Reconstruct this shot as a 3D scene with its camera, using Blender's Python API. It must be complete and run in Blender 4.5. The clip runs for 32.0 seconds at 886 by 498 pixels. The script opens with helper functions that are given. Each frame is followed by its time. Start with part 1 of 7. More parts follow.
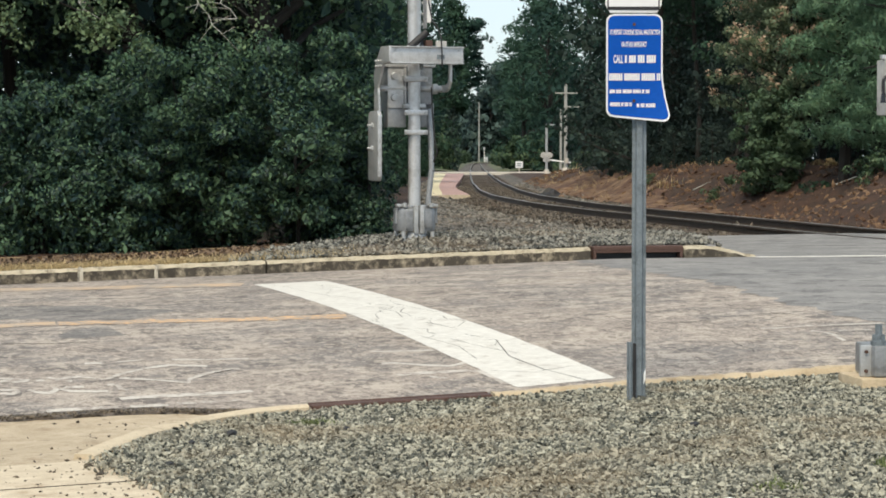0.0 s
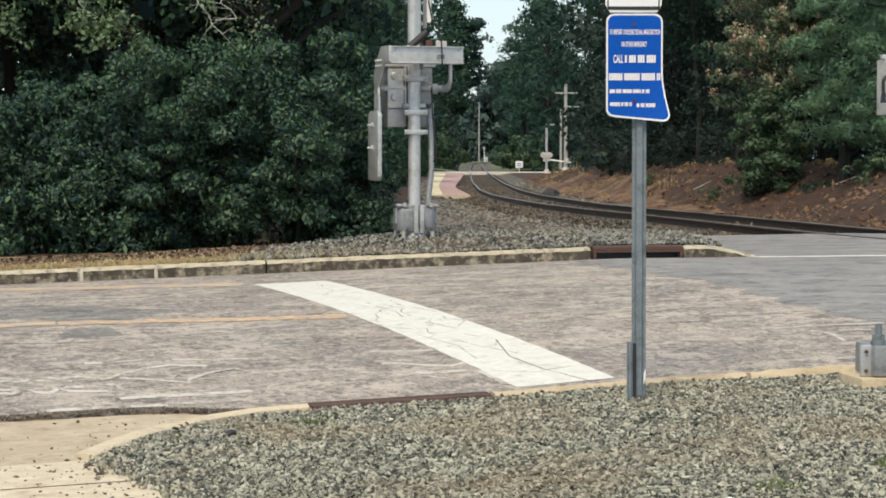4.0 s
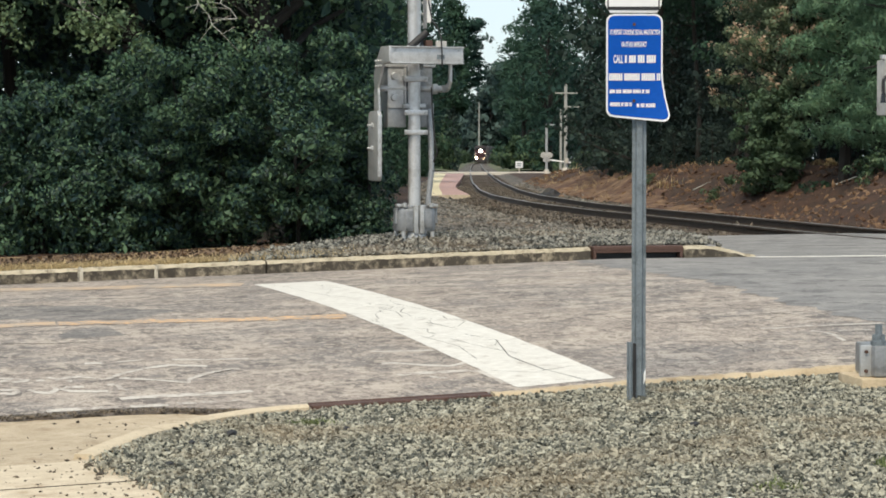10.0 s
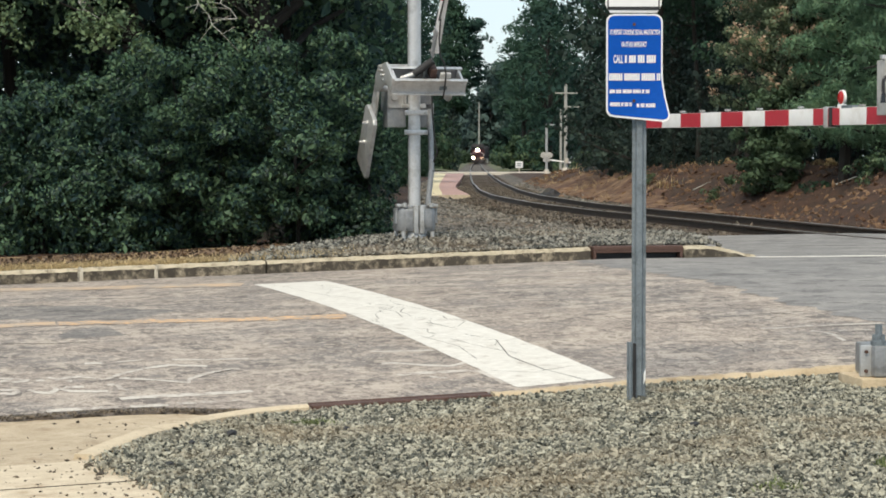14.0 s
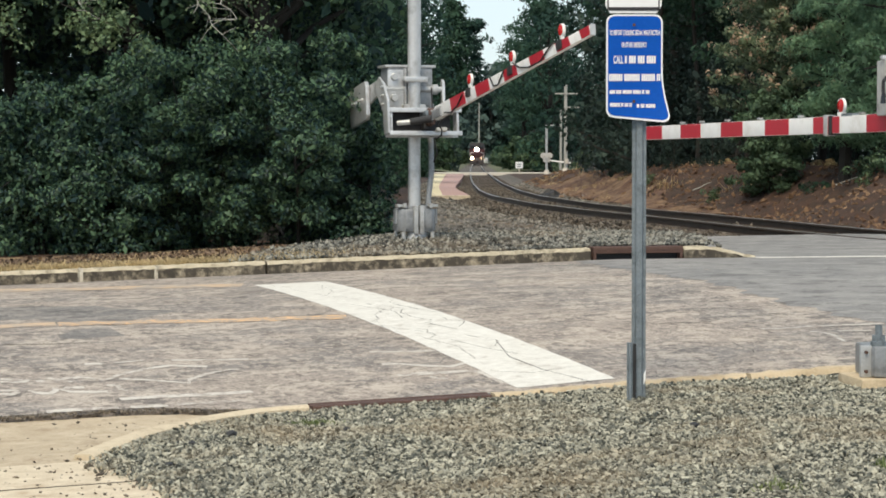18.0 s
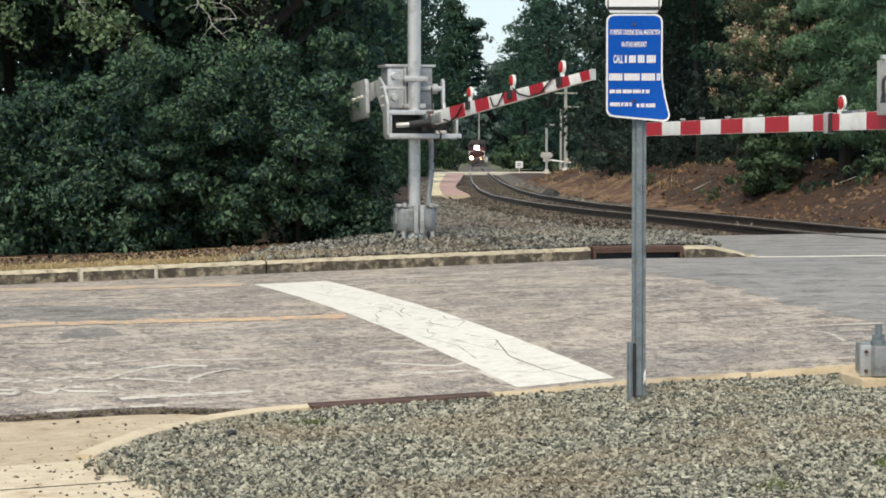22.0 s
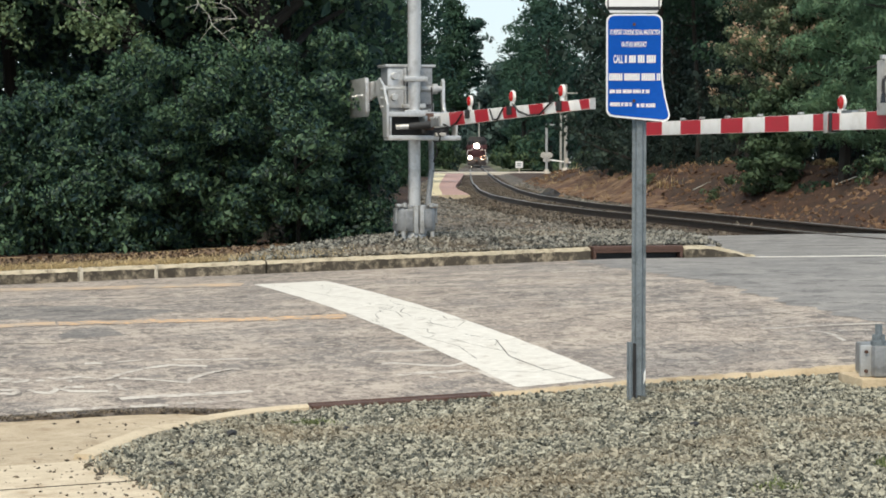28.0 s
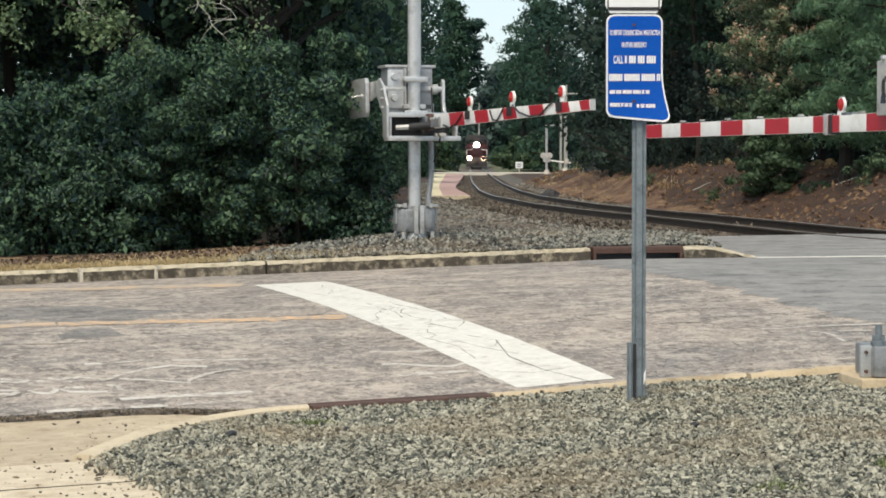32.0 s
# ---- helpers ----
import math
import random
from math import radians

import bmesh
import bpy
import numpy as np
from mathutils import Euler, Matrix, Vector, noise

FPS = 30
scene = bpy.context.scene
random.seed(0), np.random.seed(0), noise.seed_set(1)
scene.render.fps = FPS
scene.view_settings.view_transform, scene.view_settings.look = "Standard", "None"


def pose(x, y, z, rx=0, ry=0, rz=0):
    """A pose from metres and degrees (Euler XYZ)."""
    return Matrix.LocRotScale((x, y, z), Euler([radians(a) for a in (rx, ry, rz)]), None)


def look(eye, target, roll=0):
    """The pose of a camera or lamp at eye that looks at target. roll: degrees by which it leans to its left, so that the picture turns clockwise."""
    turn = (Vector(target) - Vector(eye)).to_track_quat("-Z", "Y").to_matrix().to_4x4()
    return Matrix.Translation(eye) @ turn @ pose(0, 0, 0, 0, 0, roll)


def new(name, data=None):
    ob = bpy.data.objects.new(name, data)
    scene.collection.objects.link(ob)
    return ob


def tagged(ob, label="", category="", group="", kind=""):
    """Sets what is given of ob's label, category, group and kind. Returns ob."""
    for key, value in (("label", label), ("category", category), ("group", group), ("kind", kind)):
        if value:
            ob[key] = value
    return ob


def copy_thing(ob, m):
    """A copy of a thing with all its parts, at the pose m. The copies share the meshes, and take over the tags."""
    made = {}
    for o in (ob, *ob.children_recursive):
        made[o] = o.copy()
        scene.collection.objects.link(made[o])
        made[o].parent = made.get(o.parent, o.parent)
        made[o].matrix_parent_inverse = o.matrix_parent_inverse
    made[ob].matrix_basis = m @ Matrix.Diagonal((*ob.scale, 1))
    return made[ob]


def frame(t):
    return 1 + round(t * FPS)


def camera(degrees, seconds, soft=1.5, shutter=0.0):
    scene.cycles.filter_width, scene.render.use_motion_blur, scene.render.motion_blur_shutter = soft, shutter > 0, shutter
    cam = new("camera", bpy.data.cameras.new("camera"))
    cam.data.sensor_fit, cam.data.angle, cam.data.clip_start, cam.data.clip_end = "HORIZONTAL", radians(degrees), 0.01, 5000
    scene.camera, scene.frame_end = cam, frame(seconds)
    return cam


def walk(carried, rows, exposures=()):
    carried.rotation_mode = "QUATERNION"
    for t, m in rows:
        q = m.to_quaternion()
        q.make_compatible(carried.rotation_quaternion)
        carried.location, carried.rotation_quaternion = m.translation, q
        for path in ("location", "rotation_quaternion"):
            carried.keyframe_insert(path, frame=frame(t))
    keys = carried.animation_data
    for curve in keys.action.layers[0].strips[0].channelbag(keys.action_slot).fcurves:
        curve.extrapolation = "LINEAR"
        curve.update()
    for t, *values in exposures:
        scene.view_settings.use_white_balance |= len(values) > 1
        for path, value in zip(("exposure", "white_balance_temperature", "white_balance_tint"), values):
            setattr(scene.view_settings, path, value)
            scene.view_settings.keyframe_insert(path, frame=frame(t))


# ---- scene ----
cam = camera(22.18, 32.0, soft=1.8)
EYE = (0.0, 0.0, 1.527)
TILT = 87.695
# a tripod that dips by a hair now and then
walk(cam, [(t, pose(*EYE, TILT + d, 0, 0)) for t, d in (
    (0, 0), (3.5, 0), (5.5, -0.026), (6.1, -0.026), (6.5, -0.004), (7.0, -0.026), (7.5, -0.02), (8.0, 0.006),
    (8.5, 0), (14.5, 0), (16.5, 0.013), (18, 0.013), (18.6, 0), (29.4, 0), (30, 0.015), (32, 0.012))])

# ---- light: bright overcast day ----
world = bpy.data.worlds.new("sky")
scene.world = world
world.use_nodes = True
wn = world.node_tree
wbg = wn.nodes["Background"]
sky = wn.nodes.new("ShaderNodeTexSky")
sky.sky_type, sky.sun_disc = "NISHITA", False
sky.sun_elevation, sky.sun_rotation = radians(52), radians(200)
sky.air_density, sky.dust_density, sky.ozone_density = 1.0, 1.0, 1.0
# thin cloud over the whole sky
veil = wn.nodes.new("ShaderNodeMix")
veil.data_type = "RGBA"
veil.inputs[0].default_value = 0.6
wn.links.new(sky.outputs[0], veil.inputs[6])
veil.inputs[7].default_value = (5.6, 6.6, 7.2, 1)
wn.links.new(veil.outputs[2], wbg.inputs[0])
wbg.inputs[1].default_value = 0.15
sun_data = bpy.data.lights.new("sun", "SUN")
sun_data.energy, sun_data.angle, sun_data.color = 3.3, radians(20), (1.0, 0.87, 0.66)
sun = new("sun", sun_data)
sun.matrix_world = look((-6, -16, 30), (0, 6, 0))
scene.view_settings.exposure = 0.0


# ---- materials ----
def mat(name, c1, c2, rough=0.8, scale=6.0, fine=60.0, bump=0.3, metal=0.0, island=0.0, objrand=0.0, spec=0.5, stain=None, stain_scale=1.2,
        trans=0.0, stretch=None, turn=0.0, frough=0.5, ramp_at=(0.3, 0.7), stain2=None, stain_at=(0.5, 0.68)):
    """Two-scale noise between two colours, with bump; stain: a third colour in patches."""
    m = bpy.data.materials.new(name)
    m.use_nodes = True
    nt = m.node_tree
    N, L = nt.nodes, nt.links
    b = N["Principled BSDF"]
    co = N.new("ShaderNodeTexCoord").outputs["Object"]
    if stretch:
        mp = N.new("ShaderNodeMapping")
        L.new(co, mp.inputs[0])
        mp.inputs[2].default_value = (0, 0, turn)
        mp.inputs[3].default_value = stretch
        co = mp.outputs[0]
    big = N.new("ShaderNodeTexNoise")
    big.inputs["Scale"].default_value, big.inputs["Detail"].default_value = scale, 5
    sml = N.new("ShaderNodeTexNoise")
    sml.inputs["Scale"].default_value, sml.inputs["Detail"].default_value = fine, 6
    sml.inputs["Roughness"].default_value = frough
    L.new(co, big.inputs["Vector"]), L.new(co, sml.inputs["Vector"])
    add = N.new("ShaderNodeMath")
    add.operation = "MULTIPLY_ADD"
    L.new(big.outputs[0], add.inputs[0])
    add.inputs[1].default_value = 0.55
    half = N.new("ShaderNodeMath")
    half.operation = "MULTIPLY"
    L.new(sml.outputs[0], half.inputs[0])
    half.inputs[1].default_value = 0.45
    L.new(half.outputs[0], add.inputs[2])
    fac = add.outputs[0]
    if island or objrand:
        src = N.new("ShaderNodeNewGeometry").outputs["Random Per Island"] if island else N.new("ShaderNodeObjectInfo").outputs["Random"]
        k = N.new("ShaderNodeMath")
        k.operation = "MULTIPLY_ADD"
        off = N.new("ShaderNodeMath")
        off.operation = "SUBTRACT"
        L.new(src, off.inputs[0])
        off.inputs[1].default_value = 0.5
        L.new(off.outputs[0], k.inputs[0])
        k.inputs[1].default_value = (island or objrand)
        L.new(fac, k.inputs[2])
        fac = k.outputs[0]
    ramp = N.new("ShaderNodeValToRGB")
    ramp.color_ramp.elements[0].position, ramp.color_ramp.elements[1].position = ramp_at
    ramp.color_ramp.elements[0].color, ramp.color_ramp.elements[1].color = (*c1, 1), (*c2, 1)
    L.new(fac, ramp.inputs[0])
    col = ramp.outputs[0]
    if stain:
        sn = N.new("ShaderNodeTexNoise")
        sn.inputs["Scale"].default_value, sn.inputs["Detail"].default_value, sn.inputs["Roughness"].default_value = stain_scale, 8, 0.7
        L.new(co, sn.inputs["Vector"])
        sr = N.new("ShaderNodeMapRange")
        sr.inputs[1].default_value, sr.inputs[2].default_value = stain_at
        L.new(sn.outputs[0], sr.inputs[0])
        mx = N.new("ShaderNodeMix")
        mx.data_type = "RGBA"
        L.new(sr.outputs[0], mx.inputs[0]), L.new(col, mx.inputs[6])
        mx.inputs[7].default_value = (*stain, 1)
        col = mx.outputs[2]
    if stain2:
        s2 = N.new("ShaderNodeTexNoise")
        s2.inputs["Scale"].default_value, s2.inputs["Detail"].default_value, s2.inputs["Roughness"].default_value = stain_scale * 1.9, 9, 0.75
        shift = N.new("ShaderNodeVectorMath")
        shift.inputs[1].default_value = (13.1, 7.7, 3.3)
        L.new(co, shift.inputs[0]), L.new(shift.outputs[0], s2.inputs["Vector"])
        r2 = N.new("ShaderNodeMapRange")
        r2.inputs[1].default_value, r2.inputs[2].default_value = 0.56, 0.66
        r2.inputs[4].default_value = 0.75
        L.new(s2.outputs[0], r2.inputs[0])
        m2 = N.new("ShaderNodeMix")
        m2.data_type = "RGBA"
        L.new(r2.outputs[0], m2.inputs[0]), L.new(col, m2.inputs[6])
        m2.inputs[7].default_value = (*stain2, 1)
        col = m2.outputs[2]
    L.new(col, b.inputs["Base Color"])
    b.inputs["Roughness"].default_value, b.inputs["Metallic"].default_value = rough, metal
    b.inputs["Specular IOR Level"].default_value = spec
    if bump:
        bp = N.new("ShaderNodeBump")
        bp.inputs["Strength"].default_value, bp.inputs["Distance"].default_value = bump, 0.02
        L.new(sml.outputs[0], bp.inputs["Height"]), L.new(bp.outputs[0], b.inputs["Normal"])
    if trans:
        tr = N.new("ShaderNodeBsdfTranslucent")
        L.new(col, tr.inputs[0])
        ms = N.new("ShaderNodeMixShader")
        ms.inputs[0].default_value = trans
        L.new(b.outputs[0], ms.inputs[1]), L.new(tr.outputs[0], ms.inputs[2])
        L.new(ms.outputs[0], N["Material Output"].inputs[0])
    return m


def asphalt(name, dark, light, streak, pale, smooth=0.0):
    """Worn road: coarse aggregate, long wear streaks along the road, grey and pale patches."""
    m = bpy.data.materials.new(name)
    m.use_nodes = True
    N, L = m.node_tree.nodes, m.node_tree.links
    b = N["Principled BSDF"]
    co = N.new("ShaderNodeTexCoord").outputs["Object"]

    def coords(sx, sy):
        mp = N.new("ShaderNodeMapping")
        mp.vector_type = "TEXTURE"
        mp.inputs[1].default_value = (2.3, 5.1, 0)
        mp.inputs[2].default_value = (0, 0, radians(16.26))
        mp.inputs[3].default_value = (sx, sy, 1)
        L.new(co, mp.inputs[0])
        return mp.outputs[0]

    def noise_at(vec, scale, detail, rough):
        n = N.new("ShaderNodeTexNoise")
        n.inputs["Scale"].default_value, n.inputs["Detail"].default_value, n.inputs["Roughness"].default_value = scale, detail, rough
        L.new(vec, n.inputs["Vector"])
        return n.outputs[0]

    def span(x, lo, hi, top=1.0):
        r = N.new("ShaderNodeMapRange")
        r.inputs[1].default_value, r.inputs[2].default_value, r.inputs[4].default_value = lo, hi, top
        L.new(x, r.inputs[0])
        return r.outputs[0]

    def blend(f, x, y):
        mx = N.new("ShaderNodeMix")
        mx.data_type = "RGBA"
        L.new(f, mx.inputs[0])
        L.new(x, mx.inputs[6])
        if isinstance(y, tuple):
            mx.inputs[7].default_value = (*y, 1)
        else:
            L.new(y, mx.inputs[7])
        return mx.outputs[2]
    plain, long_, wide = coords(1, 1), coords(1.7, 1), coords(1.25, 1)
    grain = noise_at(plain, 48, 4, 0.75)
    ramp = N.new("ShaderNodeValToRGB")
    ramp.color_ramp.elements[0].position, ramp.color_ramp.elements[1].position = 0.36, 0.64
    ramp.color_ramp.elements[0].color, ramp.color_ramp.elements[1].color = (*dark, 1), (*light, 1)
    L.new(grain, ramp.inputs[0])
    col = ramp.outputs[0]
    col = blend(span(noise_at(wide, 0.8, 7, 0.66), 0.47, 0.55, 0.9), col, streak)
    col = blend(span(noise_at(long_, 2.3, 5, 0.62), 0.52, 0.58, 0.7), col, pale)
    col = blend(span(noise_at(long_, 3.6, 5, 0.66), 0.555, 0.61, 0.8), col, tuple(c * 0.55 for c in streak))
    col = blend(span(noise_at(wide, 5.2, 5, 0.66), 0.56, 0.61, 0.6), col, tuple(c * 0.78 for c in dark))
    col = blend(span(noise_at(coords(1.5, 1), 4.1, 4, 0.64), 0.57, 0.61, 0.6), col, tuple(min(1, c * 1.08) for c in pale))
    # coarse dark and pale specks, then single chips
    sp = N.new("ShaderNodeTexVoronoi")
    sp.inputs["Scale"].default_value = 15
    L.new(coords(0.7, 1), sp.inputs["Vector"])
    sps = N.new("ShaderNodeSeparateColor")
    L.new(sp.outputs["Color"], sps.inputs[0])
    col = blend(span(sps.outputs[0], 0.80, 0.92, 0.6 - 1.6 * smooth), col, tuple(c * 0.55 for c in dark))
    col = blend(span(sps.outputs[1], 0.78, 0.92, 0.5 - 1.3 * smooth), col, tuple(min(1, c * 1.1) for c in pale))
    v = N.new("ShaderNodeTexVoronoi")
    v.inputs["Scale"].default_value = 55
    L.new(plain, v.inputs["Vector"])
    sep = N.new("ShaderNodeSeparateColor")
    L.new(v.outputs["Color"], sep.inputs[0])
    col = blend(span(sep.outputs[0], 0.84, 0.9, 0.5 - smooth), col, tuple(c * 0.4 for c in dark))
    col = blend(span(sep.outputs[1], 0.86, 0.92, 0.5 - smooth), col, tuple(min(1, c * 1.35) for c in light))
    L.new(col, b.inputs["Base Color"])
    b.inputs["Roughness"].default_value = 0.9
    bp = N.new("ShaderNodeBump")
    bp.inputs["Strength"].default_value, bp.inputs["Distance"].default_value = 0.45 - smooth * 0.5, 0.012
    L.new(grain, bp.inputs["Height"]), L.new(bp.outputs[0], b.inputs["Normal"])
    return m


def glow(name, color, strength):
    m = bpy.data.materials.new(name)
    m.use_nodes = True
    b = m.node_tree.nodes["Principled BSDF"]
    b.inputs["Base Color"].default_value = (*color, 1)
    b.inputs["Emission Color"].default_value = (*color, 1)
    b.inputs["Emission Strength"].default_value = strength
    return m


M_ASPHALT = asphalt("old_asphalt", (0.232, 0.198, 0.174), (0.41, 0.352, 0.302), (0.220, 0.200, 0.186), (0.465, 0.405, 0.345))
M_ASPHALT_NEW = asphalt("smooth_asphalt", (0.205, 0.197, 0.192), (0.285, 0.275, 0.264), (0.20, 0.195, 0.192), (0.30, 0.29, 0.275), 0.3)
M_PATCH = asphalt("patch_asphalt", (0.165, 0.155, 0.148), (0.255, 0.236, 0.22), (0.17, 0.16, 0.153), (0.31, 0.28, 0.25), 0.1)
# Earth kept extra dark: tree shade on the bank is in this colour.
M_EARTH = mat("red_earth", (0.018, 0.0095, 0.0068), (0.082, 0.041, 0.0235), 0.95, 2.2, 16, 1.0, frough=0.7, stretch=(1.5, 0.9, 1.5), turn=radians(12), stain=(0.036, 0.0235, 0.0155), stain_scale=0.6, stain_at=(0.48, 0.62), ramp_at=(0.36, 0.64))
M_SAND = mat("sandy_bank_soil", (0.062, 0.032, 0.020), (0.29, 0.185, 0.105), 0.95, 2.0, 7, 1.0, frough=0.8, stretch=(1.7, 0.9, 1.6), turn=radians(12), stain=(0.088, 0.044, 0.027), stain_scale=0.7, stain_at=(0.46, 0.58), ramp_at=(0.38, 0.62))
M_VERGE = mat("verge_earth", (0.085, 0.05, 0.028), (0.24, 0.15, 0.08), 0.95, 2, 25, 0.6, stain=(0.50, 0.38, 0.21), stain_scale=1.0, stain_at=(0.40, 0.60))
# Near black, so that the bed colour acts as shade between the stones.
M_GRAVEL_BED = mat("gravel_bed", (0.022, 0.020, 0.017), (0.085, 0.076, 0.062), 0.95, 3, 55, 0.9, stain=(0.09, 0.065, 0.04), stain_scale=0.8, ramp_at=(0.4, 0.6))
M_BALLAST_BED = mat("ballast_bed", (0.035, 0.032, 0.028), (0.17, 0.155, 0.135), 0.95, 1.5, 16, 0.9, stain=(0.11, 0.075, 0.05), stain_scale=0.4, ramp_at=(0.4, 0.62))
M_STONE = mat("crushed_stone", (0.046, 0.051, 0.044), (0.445, 0.43, 0.345), 0.9, 1.6, 60, 0.35, island=1.15, stain=(0.26, 0.195, 0.12), stain_scale=0.7, stain_at=(0.48, 0.8), ramp_at=(0.06, 0.98))
M_GRIT = mat("dark_grit", (0.05, 0.04, 0.03), (0.20, 0.165, 0.125), 0.95, 4, 50, 0.2, island=0.8)
M_CAST = mat("cast_grey_metal", (0.24, 0.25, 0.262), (0.36, 0.37, 0.38), 0.45, 5, 40, 0.1, metal=0.4, stain=(0.17, 0.175, 0.18), stain_scale=6)
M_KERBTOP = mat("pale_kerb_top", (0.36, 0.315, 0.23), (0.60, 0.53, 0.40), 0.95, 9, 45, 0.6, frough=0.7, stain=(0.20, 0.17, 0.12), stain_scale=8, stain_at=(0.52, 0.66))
M_BALLAST_FINE = mat("fine_grey_ballast", (0.055, 0.058, 0.054), (0.285, 0.28, 0.245), 0.9, 4, 40, 0.25, island=0.9, stain=(0.28, 0.20, 0.12), stain_scale=0.5, stain_at=(0.52, 0.8))
M_BALLAST_RUST = mat("rust_dusted_ballast", (0.042, 0.036, 0.029), (0.165, 0.142, 0.116), 0.9, 2, 40, 0.25, island=0.85, stain=(0.115, 0.08, 0.054), stain_scale=0.5, stain_at=(0.5, 0.7))
M_LIP = mat("broken_asphalt_edge", (0.05, 0.044, 0.04), (0.27, 0.235, 0.205), 0.95, 14, 45, 0.9, frough=0.8, ramp_at=(0.4, 0.62))
M_BALLAST = mat("ballast_stone", (0.06, 0.058, 0.052), (0.26, 0.245, 0.215), 0.9, 2, 40, 0.25, island=0.85, stain=(0.20, 0.135, 0.085), stain_scale=0.35, stain_at=(0.52, 0.72))
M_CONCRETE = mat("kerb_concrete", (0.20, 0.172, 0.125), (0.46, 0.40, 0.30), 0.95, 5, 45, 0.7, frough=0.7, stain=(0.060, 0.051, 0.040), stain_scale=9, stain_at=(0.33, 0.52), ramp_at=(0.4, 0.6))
M_MORTAR = mat("pale_joint_mortar", (0.36, 0.33, 0.27), (0.56, 0.52, 0.44), 0.95, 12, 50, 0.6, stain=(0.16, 0.14, 0.11), stain_scale=14, stain_at=(0.5, 0.65))
M_APRON = mat("stained_drive_concrete", (0.40, 0.32, 0.22), (0.57, 0.48, 0.355), 0.95, 8, 70, 0.4, frough=0.75, stain=(0.33, 0.25, 0.165), stain_scale=4, ramp_at=(0.38, 0.62), stain_at=(0.52, 0.66), stain2=(0.25, 0.20, 0.145))
M_KERB_BEND = mat("pale_bend_concrete", (0.50, 0.415, 0.29), (0.68, 0.58, 0.43), 0.9, 12, 60, 0.4, frough=0.7, stain=(0.30, 0.23, 0.15), stain_scale=6, stain_at=(0.52, 0.70))
M_SLAB = mat("tan_concrete", (0.47, 0.385, 0.275), (0.66, 0.57, 0.43), 0.9, 8, 70, 0.3, frough=0.7, stain=(0.40, 0.30, 0.20), stain_scale=5, ramp_at=(0.36, 0.62), stain_at=(0.54, 0.68))
M_KERB_NEAR = mat("sandy_kerb_concrete", (0.43, 0.34, 0.22), (0.60, 0.49, 0.34), 0.9, 3, 50, 0.35, stain=(0.28, 0.21, 0.13), stain_scale=2)
M_IRON = mat("rusted_iron", (0.055, 0.033, 0.027), (0.14, 0.078, 0.062), 0.75, 6, 60, 0.4, metal=0.2)
M_WHITE = mat("white_road_paint", (0.59, 0.565, 0.515), (0.745, 0.725, 0.67), 0.8, 14, 60, 0.35, frough=0.75, stain=(0.40, 0.36, 0.315), stain_scale=7, stain_at=(0.54, 0.72), ramp_at=(0.36, 0.6))
M_YELLOW = mat("yellow_road_paint", (0.62, 0.37, 0.17), (0.76, 0.51, 0.30), 0.75, 5, 50, 0.3, stain=(0.36, 0.30, 0.25), stain_scale=11, stain_at=(0.42, 0.55))
M_YELLOW_FAINT = mat("faded_yellow_paint", (0.50, 0.36, 0.24), (0.60, 0.45, 0.31), 0.8, 3, 40, 0.3, stain=(0.36, 0.31, 0.265), stain_scale=3.0, stain_at=(0.42, 0.58))
M_ALU = mat("silver_painted_metal", (0.50, 0.505, 0.51), (0.68, 0.68, 0.68), 0.38, 4, 40, 0.08, metal=0.6, stain=(0.36, 0.355, 0.345), stain_scale=3)
M_GALV = mat("galvanized_steel", (0.38, 0.39, 0.40), (0.56, 0.57, 0.57), 0.42, 12, 60, 0.1, metal=0.35, stain=(0.25, 0.24, 0.22), stain_scale=5)
M_POST = mat("galvanized_post_steel", (0.16, 0.19, 0.21), (0.30, 0.34, 0.37), 0.5, 18, 60, 0.15, metal=0.5, stain=(0.10, 0.12, 0.13), stain_scale=9)
M_BLACK = mat("dull_black", (0.012, 0.012, 0.014), (0.03, 0.03, 0.032), 0.6, 6, 40, 0.1)
M_RED = mat("red_reflective_sheeting", (0.36, 0.010, 0.024), (0.46, 0.015, 0.033), 0.45, 4, 30, 0.05)
M_WSHEET = mat("white_reflective_sheeting", (0.80, 0.795, 0.78), (0.88, 0.875, 0.86), 0.45, 3, 30, 0.05, stain=(0.68, 0.66, 0.62), stain_scale=5)
M_BLUE = mat("blue_sign_sheeting", (0.003, 0.066, 0.37), (0.006, 0.092, 0.47), 0.6, 2, 40, 0.03, spec=0.1)
M_SIGNWHITE = mat("white_sign_sheeting", (0.74, 0.75, 0.76), (0.84, 0.85, 0.86), 0.5, 2, 30, 0.0)
M_LENS = mat("red_lens", (0.35, 0.01, 0.012), (0.5, 0.02, 0.02), 0.15, 5, 40, 0.1)
M_RAIL = mat("rusty_rail_steel", (0.026, 0.017, 0.012), (0.065, 0.043, 0.030), 0.7, 4, 30, 0.1)
M_RAILTOP = mat("polished_rail_head", (0.10, 0.085, 0.070), (0.18, 0.152, 0.125), 0.3, 4, 30, 0.05, metal=0.25)
M_TIE = mat("creosoted_timber", (0.035, 0.028, 0.022), (0.10, 0.08, 0.065), 0.9, 6, 60, 0.6, objrand=0.4, stretch=(0.4, 3, 3))
M_HOLLY = mat("glossy_evergreen_leaf", (0.021, 0.051, 0.053), (0.115, 0.203, 0.114), 0.5, 0.9, 9, 0.0, island=0.75, spec=0.28, trans=0.34)
